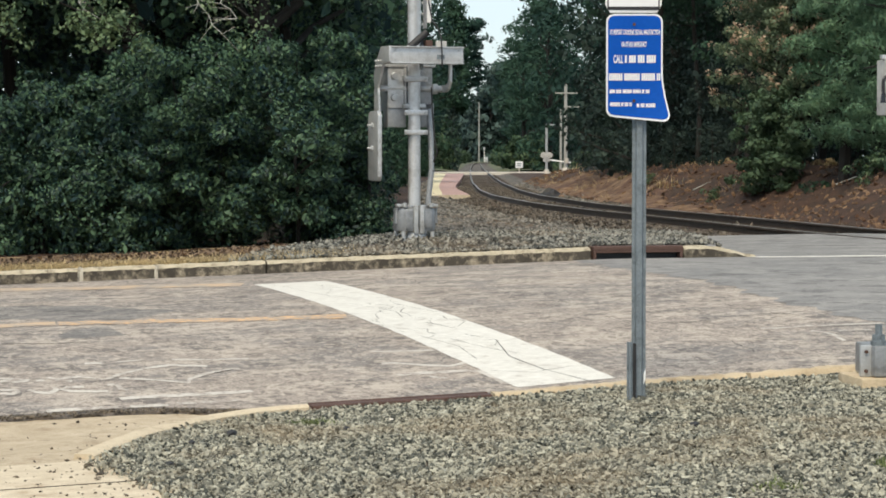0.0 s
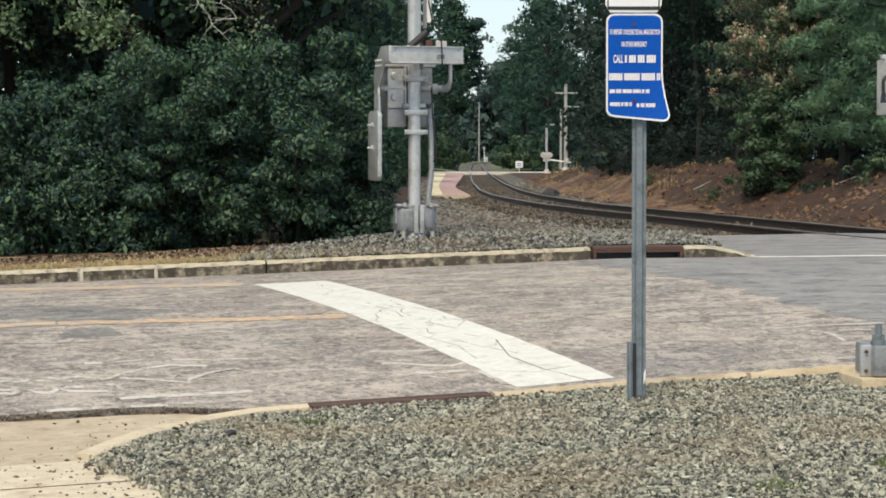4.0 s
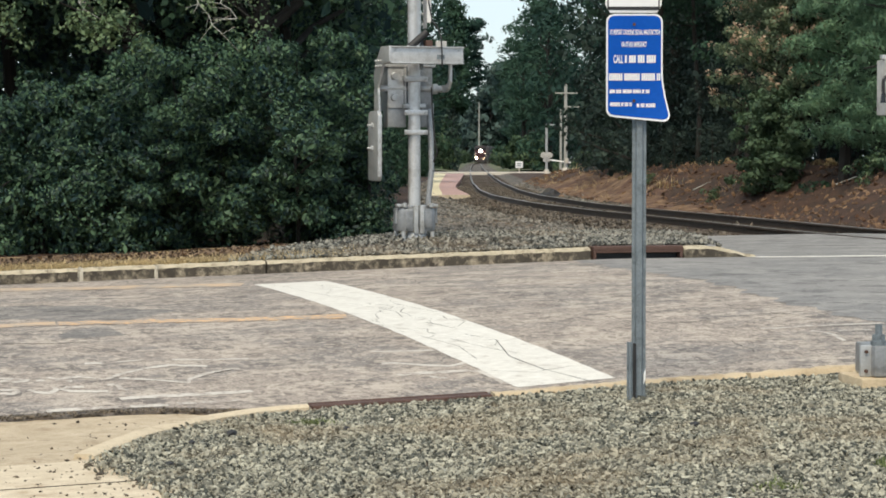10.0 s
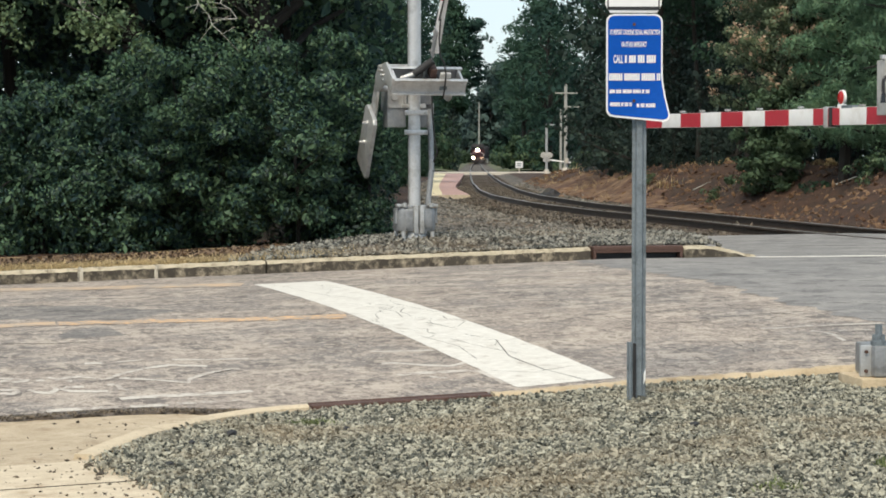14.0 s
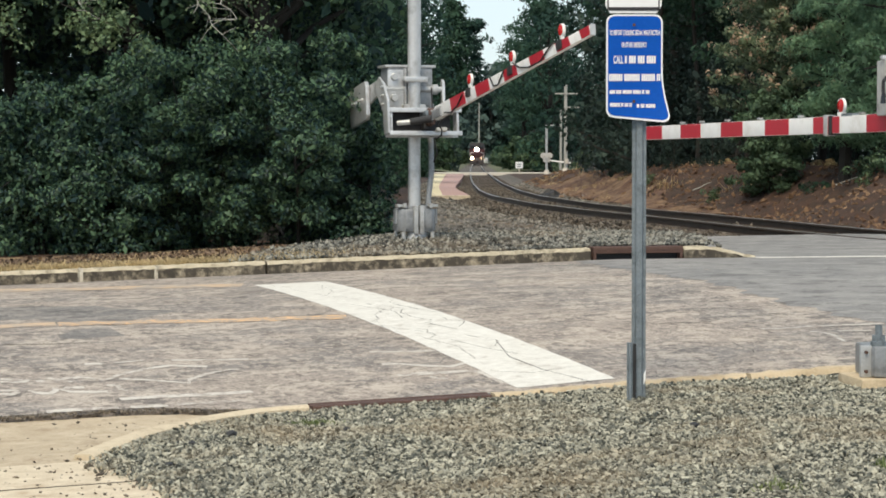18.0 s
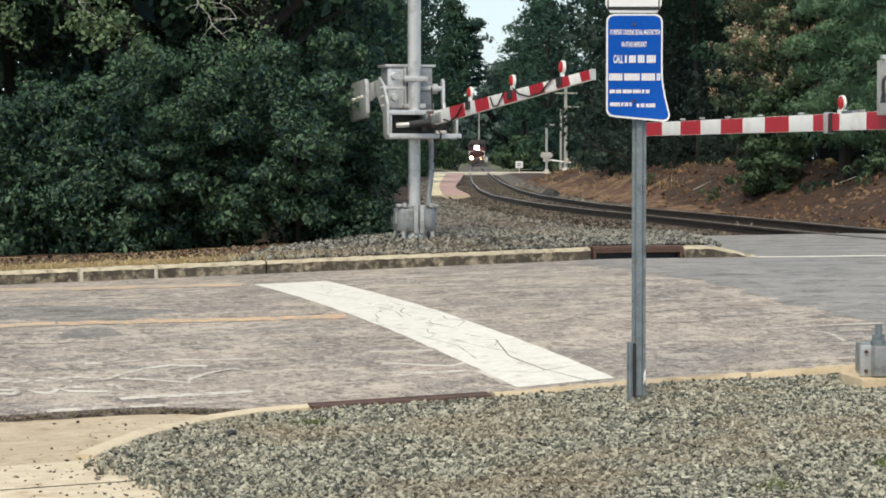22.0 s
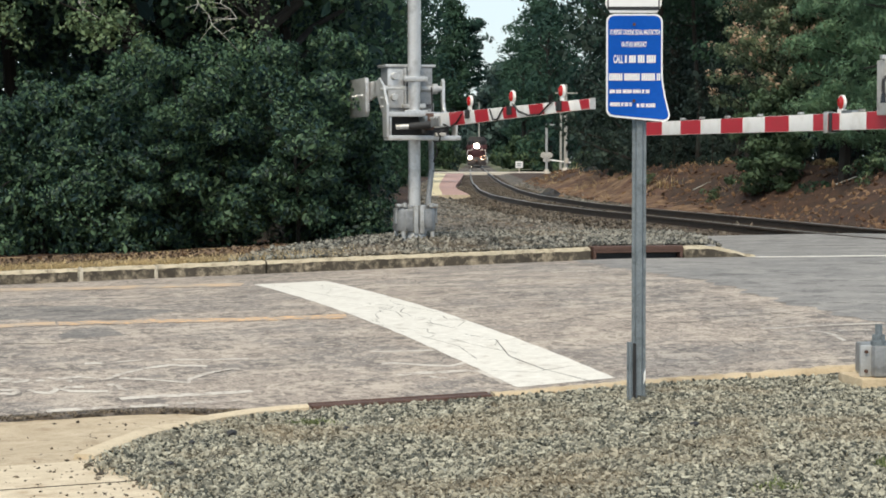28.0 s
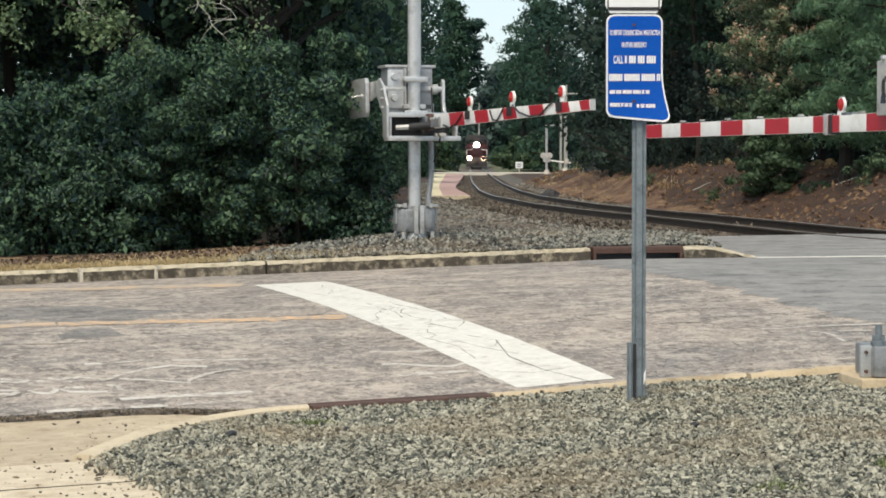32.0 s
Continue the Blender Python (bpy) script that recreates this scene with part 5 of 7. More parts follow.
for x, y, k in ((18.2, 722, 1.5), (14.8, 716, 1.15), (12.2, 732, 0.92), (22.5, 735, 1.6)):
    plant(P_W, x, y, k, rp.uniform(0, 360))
# low shrubs along the far line
for y in range(234, 600, 24):
    for sd in (-3.6, 4.0):
        if sd > 0 and y > 430:
            continue
        plant(P_F, float(track_x(y)) + sd + rp.uniform(0.0, 0.8) * (1 if sd > 0 else -1), y, rp.uniform(0.45, 0.75), rp.uniform(0, 360))
# ivy-clad tree at the left of the gap
ivy = bough_tree("ivy_clad_tree", pose(0.95, 245, gz(0.95, 245), 0, 0, 15), 19, 1.7, M_LEAF, "tall tree with an ivy clad trunk beside the line", 81, leaf=0.3, boughs=34, along=6, per=45, foot=0.34, puff=0.07, trunk=0.4)
ri = np.random.default_rng(82)
part("ivy", leaf_cloud("ivy", [(ri.normal(0, 0.16), ri.normal(0, 0.16), 0.2 + i * 0.22) for i in range(40)], [0.62] * 40, 44, 0.28, M_SHADE_LEAF, ri), M_SHADE_LEAF, ivy, "dark ivy on the trunk", smooth=False).data.materials.pop()
# high crown that leans over the left side of the gap
bough_tree("leaning_tree", pose(0.5, 262, gz(0.5, 262), 0, 0, 0), 17.5, 2.4, M_LEAF_DIST, "tall tree with a high crown leaning over the line", 83, leaf=0.3, boughs=30, along=6, per=42, foot=0.55, lean=(2.6, 0), puff=0.06, trunk=0.3, top_r=0.6)
# turning tree, cedar and soft pines at the bank
bough_tree("turning_tree", pose(8.45, 55, gz(8.45, 55), 0, 0, 30), 6.4, 2.0, M_LEAF_OLIVE, "olive green broadleaf tree with pale brown seed heads", 51, leaf=0.078, boughs=58, along=8, per=64, foot=0.2, tips=M_LEAF_BROWN,
           tip_share=0.9, group="turning trees", puff=0.06, rise=0.3, top_r=0.5)
bough_tree("turning_tree", pose(9.4, 56.5, gz(9.4, 56.5), 0, 0, 250), 7.4, 2.1, M_LEAF_OLIVE, "olive green broadleaf tree with pale brown seed heads", 52, leaf=0.078, boughs=50, along=8, per=75, foot=0.3, tips=M_LEAF_BROWN,
           tip_share=0.9, group="turning trees", puff=0.06, rise=0.3, top_r=0.5)
bough_tree("young_pine", pose(8.95, 50.5, gz(8.95, 50.5)), 8.6, 1.25, M_PINE_SOFT, "soft green young pine beside the brown headed tree", 53, leaf=0.095, boughs=46, along=6, per=150, long=4.5, foot=0.1, group="young pines", puff=0.06, top_r=0.62)
bough_tree("young_pine", pose(9.55, 48.0, gz(9.55, 48.0)), 8.8, 1.35, M_PINE_SOFT, "soft green young pine on the bank", 54, leaf=0.095, boughs=48, along=6, per=150, long=4.5, foot=0.05, group="young pines", puff=0.06, top_r=0.62)
bough_tree("young_cedar", pose(7.75, 53.6, gz(7.75, 53.6)), 2.5, 1.0, M_CEDAR, "dark young cedar on the dirt bank", 55, leaf=0.075, boughs=40, along=5, per=70, foot=0.03, puff=0.11, rise=-0.15)
# bare stems inside the wood
for k, (x, y) in enumerate(((9.8, 80), (11.2, 84), (8.1, 72), (9.2, 68.5), (10.6, 69.5), (7.3, 76), (9.0, 77.5))):
    bough_tree("wood_tree", pose(x, y, gz(x, y), 0, 0, k * 80), 13, 3.2, M_LEAF, "slim tree with a bare trunk and high crown", 70 + k, leaf=0.12, boughs=34, along=6, per=66, foot=0.34, group="wood trees", puff=0.075, trunk=0.09)
def on_earth(x, y):
    """Height of the earth sheet between its grid points."""
    i, j = np.clip(np.searchsorted(xs, x) - 1, 0, len(xs) - 2), np.clip(np.searchsorted(ys, y) - 1, 0, len(ys) - 2)
    u, v = (x - xs[i]) / (xs[i + 1] - xs[i]), (y - ys[j]) / (ys[j + 1] - ys[j])
    a, b, c, d = (base_z(xs[i + p], ys[j + q]) for p, q in ((0, 0), (1, 0), (0, 1), (1, 1)))
    return np.maximum(a * (1 - u) * (1 - v) + b * u * (1 - v) + c * (1 - u) * v + d * u * v, np.maximum(a * (1 - u - v) + b * u + c * v, b * (1 - v) + c * (1 - u) + d * (u + v - 1)))


rb = np.random.default_rng(21)
# bare sandy soil on the nose of the bank
gx, gy = np.linspace(0, 1, 60), np.arange(52, 112, 0.3)
T, Y = np.meshgrid(gx, gy)
X = track_x(Y) + 2.3 + 5.2 * T
edge_ = 0.7 + 2.0 * np.exp(-((Y - 84) / 15.0) ** 2) + rb.normal(0, 0.22, Y.shape)
tagged(new("bank_soil", masked("bank_soil", X, Y, on_earth(X, Y) + 0.05, X - track_x(Y) < 2.4 + edge_, M_SAND)), "tan sandy soil washed down the dirt bank", "soil", kind="structure")
# bank clutter
k = 24000
py = 31 + 100 * rb.random(k) ** 1.5
px = track_x(py) + 2.0 + 6.5 * rb.random(k) ** 1.2
ok = (sn(px, py)[1] > 28) & (rb.random(k) < 0.22 + 0.78 * np.exp(-((py - 64) / 9.0) ** 2) + 0.5 * np.exp(-((py - 84) / 6.0) ** 2))
ck = rb.random(len(px)) < 0.3
stones("bank_clods", px[ck] + 0.3, py[ck] * 1.02, 0.085, M_SAND, "loose reddish clods of soil on the dirt bank", "soil clods", rb, sink=0.35, spread=0.5, flat=0.7)
stones("bank_rubble", px[ok], py[ok], 0.038, M_RUBBLE, "pale and red broken rubble on the dirt bank", "rubble", rb, sink=0.25, spread=0.42)
for x, y, sz in ((6.75, 56.5, 0.34), (8.7, 47, 0.5), (9.3, 47.6, 0.6), (9.6, 46.8, 0.6), (9.9, 47.6, 0.7), (9.0, 48.4, 0.45), (6.0, 66, 0.4), (9.0, 46.0, 0.4)):
    w = thing("weed", pose(x, y, gz(x, y)), "small leafy green weed on the dirt bank", "weed", "bank weeds")
    r2 = np.random.default_rng(int(x * 100))
    cc = [(r2.normal(0, sz * 0.35), r2.normal(0, sz * 0.3), abs(r2.normal(sz * 0.6, sz * 0.3))) for _ in range(9)]
    part("leaves", leaf_cloud("leaves", cc, [sz * 0.28] * 9, 40, 0.055, M_LEAF_MID, r2), M_LEAF_MID, w, smooth=False).data.materials.pop()
rw = random.Random(14)
for k in range(15):
    y = rw.uniform(46, 84)
    x = float(track_x(y)) + rw.uniform(3.8, 6.4)
    if x / y > 0.2 or x / y < 0.06:
        continue
    sz = rw.uniform(0.14, 0.36)
    dry = rw.random() < 0.15
    w = thing("weed", pose(x, y, gz(x, y)), "dry brown tuft of dead weeds on the dirt bank" if dry else "low dark green weed on the dirt bank", "weed", "bank weeds")
    r2 = np.random.default_rng(400 + k)
    cc = [(r2.normal(0, sz * 0.5), r2.normal(0, sz * 0.4), abs(r2.normal(sz * 0.35, sz * 0.2))) for _ in range(9)]
    ml = M_GRASS if dry else M_LEAF
    part("leaves", leaf_cloud("leaves", cc, [sz * 0.3] * 9, 30, 0.05, ml, r2), ml, w, smooth=False).data.materials.pop()
for k, (x, y, n, a) in enumerate(((7.0, 61, 0.7, 35), (8.1, 57, 0.9, 10), (6.4, 70, 0.8, 50), (8.9, 50, 0.6, -20))):
    ob = thing("fallen_branch", pose(x, y, gz(x, y) + 0.03, 0, -14, a), "pale bare fallen stick on the dirt bank", "branch", "fallen sticks")
    g = Geo()
    limb(g, (-n / 2, 0, 0), (n / 2, 0, 0.05), 0.022, 0.008, random.Random(k), 5, 0.06)
    part("stick", g, M_POLE, ob)
k = 9000
py = 55 + 75 * rb.random(k)
px = track_x(py) + 2.6 + 5.0 * rb.random(k)
keep = np.sin(px * 1.7 + py * 0.35) + 0.5 * np.sin(py * 0.9) > 1.05
bx_, by_ = px[keep], py[keep]
for k, (x, y, sz) in enumerate(((4.6, 86, 0.34), (5.1, 84, 0.3), (4.9, 89, 0.4), (5.5, 87, 0.25), (5.9, 92, 0.35), (4.3, 82, 0.22), (6.3, 88, 0.3), (5.3, 80, 0.25), (5.0, 78, 0.2))):
    rr = random.Random(k)
    bm = bmesh.new()
    bmesh.ops.create_icosphere(bm, subdivisions=2, radius=sz * 0.5)
    for v in bm.verts:
        v.co *= 1 + rr.uniform(-0.18, 0.18)
        v.co.z *= 0.6
    me = bpy.data.meshes.new("boulder")
    bm.to_mesh(me)
    bm.free()
    ob = part("boulder", me, M_RUBBLE, smooth=False)
    ob.matrix_basis = pose(x, y, gz(x, y) + sz * 0.1, 0, 0, k * 50)
    tagged(ob, "pale broken boulder at the foot of the bank", "boulder", "boulders")
for k, (x, y, w) in enumerate(((3.95, 83, 1.0), (7.3, 108, 1.3))):
    rr = random.Random(90 + k)
    g = Geo()
    n = 9
    vs = [((i / (n - 1) - 0.5) * w * rr.uniform(0.9, 1.1), (j / (n - 1) - 0.5) * w * 0.9, 0.02 + 0.34 * w * math.exp(-((i - 4) ** 2 + (j - 4) ** 2) / 9.0) * rr.uniform(0.6, 1.2)) for j in range(n) for i in range(n)]
    g.add(vs, [(j * n + i, j * n + i + 1, (j + 1) * n + i + 1, (j + 1) * n + i) for j in range(n - 1) for i in range(n - 1)])
    ob = part("plastic_sheet", g, M_BLACK, smooth=False)
    ob.matrix_basis = pose(x, y, gz(x, y))
    tagged(ob, "crumpled black plastic sheet lying beside the track", "plastic sheet", "black plastic")


# ---- crossing gates ----
def arm_profile(g, l0, l1, h0, h1, w, zc=0.0):
    """A tapered beam along -y."""
    vs = []
    for l, h in ((l0, h0), (l1, h1)):
        vs += [(-w / 2, -l, zc - h / 2), (w / 2, -l, zc - h / 2), (w / 2, -l, zc + h / 2), (-w / 2, -l, zc + h / 2)]
    return g.add(vs, [(0, 1, 5, 4), (1, 2, 6, 5), (2, 3, 7, 6), (3, 0, 4, 7), (3, 2, 1, 0), (4, 5, 6, 7)])


def lamp_on(parent, x, l, z):
    """Two-faced red gate lamp on top of the arm, its lenses facing along the road."""
    base = part("lamp", Geo().box((x, -l, z + 0.01), (0.04, 0.06, 0.03)).cyl((x - 0.009, -l, z + 0.07), (x + 0.009, -l, z + 0.07), 0.053, n=18), M_WSHEET, parent, "white lamp housing")
    for a, b in ((0.01, 0.022), (-0.01, -0.022)):
        part("lens", Geo().cyl((x + a, -l, z + 0.07), (x + b, -l, z + 0.07), 0.047, 0.03, n=18), M_LENS, base, "red lens")
    part("lamp_foot", Geo().box((x, -l + 0.12, z + 0.006), (0.05, 0.16, 0.02)), M_POST, base, "dark lamp foot")


# far gate
FG = pose(-0.328, 25.85, 0.585, 0, 0, 16.26)
far_gate = thing("crossing_gate", FG, "grey metal level crossing gate with counterweights and striped arm", "crossing gate", "crossing gates")
PZ = 1.735
for sx in (-1, 1):
    g = Geo().prism([(sx * 0.01, -0.185), (sx * 0.11, -0.185), (sx * 0.185, -0.15), (sx * 0.225, -0.085), (sx * 0.225, 0.085), (sx * 0.185, 0.15), (sx * 0.11, 0.185), (sx * 0.01, 0.185)], 2, 0.11, 0.37)
    half = part("base_half", g, M_CAST, far_gate, "cast aluminium split base", bevel=0.022)
    part("shoulder", Geo().prism([(sx * 0.02, -0.15), (sx * 0.10, -0.15), (sx * 0.185, -0.07), (sx * 0.185, 0.07), (sx * 0.10, 0.15), (sx * 0.02, 0.15)], 2, 0.365, 0.405), M_CAST, half, bevel=0.012)
    part("inner_flange", Geo().box((sx * 0.035, -0.19, 0.245), (0.05, 0.06, 0.32)), M_GALV, half, bevel=0.008)
    part("round_lug", Geo().cyl((sx * 0.155, -0.165, 0.385), (sx * 0.155, -0.165, 0.435), 0.022, n=12), M_GALV, half)
    part("round_lug", Geo().cyl((sx * 0.232, -0.075, 0.2), (sx * 0.232, -0.075, 0.37), 0.02, n=12), M_CAST, half)
    part("cover_plate", Geo().box((sx * 0.11, -0.186, 0.245), (0.085, 0.016, 0.2)), M_CAST, half, "flat grey cover plate", bevel=0.006)
    part("base_lug", Geo().box((sx * 0.19, -0.1, 0.405), (0.1, 0.1, 0.03)), M_GALV, half, bevel=0.006)
    for sy in (-0.16, 0.16):
        part("anchor_bolt", Geo().cyl((sx * 0.17, sy, -0.02), (sx * 0.17, sy, 0.11), 0.024, n=8), M_GALV, half)
part("flange", Geo().cyl((0, -0.08, -0.03), (0, -0.08, 0.13), 0.14, 0.09, n=20), M_GALV, far_gate)
part("lower_mast", Geo().cyl((0, 0, 0.05), (0, 0, 1.95), 0.071, n=24), M_ALU, far_gate, "grey metal mast")
part("upper_mast", Geo().cyl((0, 0, 1.94), (0, 0, 6.2), 0.076, n=24), M_ALU, far_gate, "grey metal mast")
for z in (1.235, 1.46, 1.84):
    clamp = part("mast_clamp", Geo().box((0, -0.075, z), (0.27, 0.035, 0.055)).cyl((0, 0, z - 0.03), (0, 0, z + 0.03), 0.092, n=20), M_ALU, far_gate, bevel=0.008)
    for sx in (-0.11, 0.11):
        part("bolt", Geo().cyl((sx, -0.09, z), (sx, -0.115, z), 0.016, n=8), M_GALV, clamp)
# machine housing behind the mast
house = part("machine_housing", Geo().box((-0.02, 0.26, PZ + 0.0), (0.53, 0.34, 0.5)), M_CAST, far_gate, "grey gate machine housing", bevel=0.02)
part("housing_lid", Geo().box((-0.02, 0.26, PZ + 0.262), (0.6, 0.37, 0.03)), M_ALU, house, bevel=0.01)
part("service_plate", Geo().box((-0.2, 0.08, PZ + 0.0), (0.19, 0.02, 0.44)), M_ALU, house, bevel=0.008)
part("edge_strip", Geo().box((-0.085, 0.075, PZ), (0.02, 0.03, 0.48)), M_ALU, house, bevel=0.004)
part("edge_gap", Geo().box((-0.066, 0.085, PZ), (0.016, 0.02, 0.48)), M_POST, house)
for z in (0.14, -0.1):
    part("plate_bolt", Geo().cyl((-0.22, 0.07, PZ + z), (-0.22, 0.03, PZ + z), 0.045, 0.035, n=12), M_GALV, house)
part("lower_casing", Geo().box((-0.18, 0.2, PZ - 0.3), (0.22, 0.22, 0.28)).box((0.17, 0.2, PZ - 0.3), (0.18, 0.22, 0.28)), M_CAST, house, bevel=0.012)
for z in (0.12, -0.2):
    part("mast_bracket", Geo().box((0, 0.07, PZ + z), (0.26, 0.2, 0.05)), M_GALV, far_gate, bevel=0.008)
part("pivot_shaft", Geo().cyl((-0.38, 0.1, PZ), (0.36, 0.1, PZ), 0.035, n=14).cyl((0.24, 0.1, PZ), (0.3, 0.1, PZ), 0.06, n=14), M_GALV, far_gate)
# conduit and cable
part("conduit", Geo().tube([(0.155, -0.03, 0.38), (0.16, -0.03, 0.5), (0.2, -0.02, 0.8), (0.21, 0.05, 1.2), (0.2, 0.12, 1.5)], 0.033, 10), M_CAST, far_gate, "grey conduit")
part("cable", Geo().tube([(0.215, -0.06, 0.9), (0.235, -0.12, 1.0), (0.2, -0.14, 1.15), (0.18, -0.13, 1.45), (0.175, -0.1, 1.75)], 0.010, 6), M_BLACK, far_gate, "hanging black cable")
# moving arm, pivot at its origin, lowered along -y
arm_x, ARM_L, ARM_Z = 0.07, 5.83, -0.39


def arm_h(l):
    return 0.165 - 0.075 * l / ARM_L


arm = part("gate_arm", arm_profile(Geo(), 0.74, ARM_L, arm_h(0.74), arm_h(ARM_L), 0.045), M_WSHEET, far_gate, "red and white striped gate arm", bevel=0.004)
arm.location = (0.0, 0.1, PZ)
for v in arm.data.vertices:
    v.co.x += arm_x
    v.co.z += ARM_Z
for l, e in ((1.36, 1.90), (2.30, 2.76), (3.26, 3.68), (4.10, 4.52), (4.88, 5.25), (5.56, ARM_L - 0.01)):
    ha, hb = arm_h(l), arm_h(e)
    vs = []
    for sx in (-1, 1):
        x = arm_x + sx * 0.026
        vs += [(x, -(l + 0.04), ARM_Z - ha / 2 + 0.002), (x, -(l - 0.02), ARM_Z + ha / 2 - 0.002), (x, -(e - 0.02), ARM_Z + hb / 2 - 0.002), (x, -min(e + 0.04, ARM_L - 0.01), ARM_Z - hb / 2 + 0.002)]
    part("stripe", Geo().add(vs, [(0, 1, 2, 3), (4, 7, 6, 5), (0, 4, 5, 1), (1, 5, 6, 2), (2, 6, 7, 3), (3, 7, 4, 0)]), M_RED, arm, "red reflective stripe")
part("arm_tip", Geo().box((arm_x, -ARM_L - 0.006, ARM_Z), (0.05, 0.012, arm_h(ARM_L) + 0.012)), M_GALV, arm, "grey end cap")
for l in (2.05, 3.5, 5.0):
    z = ARM_Z + arm_h(l) / 2
    part("lamp", Geo().cyl((arm_x - 0.010, -l, z + 0.098), (arm_x + 0.018, -l, z + 0.098), 0.062, n=18).box((arm_x, -l, z + 0.02), (0.03, 0.05, 0.06)), M_WSHEET, arm, "white gate lamp housing")
    for a, b in ((-0.011, -0.028), (0.019, 0.03)):
        part("lens", Geo().cyl((arm_x + a, -l, z + 0.098), (arm_x + b, -l, z + 0.098), 0.057, 0.036, n=18), M_LENS, arm, "red lamp lens")
    part("lamp_bracket", Geo().box((arm_x - 0.02, -l, z - 0.04), (0.05, 0.13, 0.09)), M_BLACK, arm, "dark lamp bracket", bevel=0.008)
xa = arm_x - 0.034
part("arm_cable", Geo().tube([(xa, -1.15, ARM_Z - 0.05), (xa, -1.4, ARM_Z - 0.09), (xa, -1.65, ARM_Z - 0.05), (xa, -1.85, ARM_Z + 0.04)], 0.009, 6), M_BLACK, arm, "thin black cable")
part("arm_cable", Geo().tube([(xa, -2.85, ARM_Z + 0.05), (xa, -2.95, ARM_Z - 0.05), (xa, -3.1, ARM_Z - 0.06), (xa, -3.3, ARM_Z + 0.05)], 0.009, 6), M_BLACK, arm, "thin black cable")
part("arm_cable", Geo().tube([(xa, -3.6, ARM_Z + 0.08), (xa, -3.8, ARM_Z + 0.0), (xa, -4.1, ARM_Z - 0.05), (xa, -4.45, ARM_Z - 0.05), (xa, -4.7, ARM_Z + 0.03), (xa, -4.83, ARM_Z + 0.06)], 0.009, 6), M_BLACK, arm, "thin black cable")
# channel frame
FY = -0.37
for z, d in ((-0.29, -1), (-0.553, -1)):
    part("frame_rail", Geo().box((0.02, FY, z), (0.85, 0.19, 0.014)).box((0.02, FY - 0.09, z + d * 0.02), (0.85, 0.012, 0.05)).box((0.02, FY + 0.09, z + d * 0.02), (0.85, 0.012, 0.05)), M_ALU, arm, "aluminium channel", bevel=0.004)
    for x in (-0.35, 0.39):
        for dy in (-0.055, 0.055):
            part("rivet", Geo().cyl((x, FY + dy, z + 0.006 if z > -0.4 else z - 0.006), (x, FY + dy, z + 0.018 if z > -0.4 else z - 0.018), 0.012, n=8), M_GALV, arm)
part("maker_plate", Geo().box((0.18, FY + 0.02, -0.562), (0.09, 0.05, 0.004)), M_POST, arm, "small dark plate")
for x in (-0.375, 0.40):
    part("frame_end", Geo().box((x, FY, -0.425), (0.026, 0.16, 0.25)), M_ALU, arm, "aluminium frame end", bevel=0.006)
# Added black plate: stands for shade and dark hedge behind the frame.
part("inner_shade_plate", Geo().box((0.0, FY + 0.07, -0.43), (0.70, 0.012, 0.25)), M_BLACK, arm, "black plate for the dark view through the frame")
part("buffer_rod", Geo().cyl((-0.3, FY - 0.03, -0.45), (-0.14, FY - 0.09, -0.445), 0.03, n=12), M_GALV, arm, "steel rod")
part("buffer", Geo().cyl((-0.15, FY - 0.09, -0.445), (0.05, FY - 0.26, -0.43), 0.042, n=14), M_BLACK, arm, "black shock absorber")
part("buffer_foot", Geo().box((0.04, FY, -0.45), (0.08, 0.12, 0.15)), M_BLACK, arm, bevel=0.008)
part("clamp_plate", Geo().box((arm_x - 0.032, -0.84, ARM_Z - 0.01), (0.02, 0.34, 0.11)), M_CAST, arm, "grey clamp plate", bevel=0.008)
for dy in (-0.72, -0.84, -0.96):
    part("clamp_bolt", Geo().cyl((arm_x - 0.045, dy, ARM_Z + 0.03), (arm_x - 0.06, dy, ARM_Z + 0.03), 0.014, n=8), M_GALV, arm)
part("junction_box", Geo().box((0.19, FY - 0.125, -0.535), (0.12, 0.07, 0.04)), M_CASE, arm, "small pale junction box", bevel=0.006)
part("arm_cable", Geo().tube([(0.03, -1.2, -0.5), (0.05, -0.95, -0.52), (0.09, -0.75, -0.53), (0.14, -0.68, -0.56), (0.17, -0.55, -0.61), (0.18, -0.35, -0.615), (0.185, -0.24, -0.60)], 0.009, 6), M_BLACK, arm, "thin black cable")
part("arm_bracket", Geo().box((arm_x, FY - 0.04, -0.39), (0.075, 0.26, 0.19)), M_IRON, arm, "rusty arm bracket", bevel=0.01)
part("shear_bracket", Geo().box((arm_x - 0.06, FY - 0.02, -0.36), (0.03, 0.36, 0.07)), M_POST, arm, "dark steel strap", bevel=0.006)
part("side_arm", Geo().prism([(0.07, 0.05), (-0.12, 0.12), (-0.30, 0.02), (-0.47, -0.2), (-0.47, -0.57), (-0.29, -0.57), (-0.27, -0.3), (-0.02, -0.08), (0.06, -0.05)], 0, -0.425, -0.395), M_ALU, arm, "cast side arm", bevel=0.008)
part("side_arm", Geo().prism([(-0.32, -0.33), (-0.08, -0.33), (0.0, -0.27), (0.04, -0.15), (0.04, 0.08), (0.0, 0.12), (-0.04, 0.08), (-0.04, -0.14), (-0.07, -0.24), (-0.13, -0.28), (-0.32, -0.28)], 0, 0.35, 0.385), M_ALU, arm, "curved side arm", bevel=0.008)
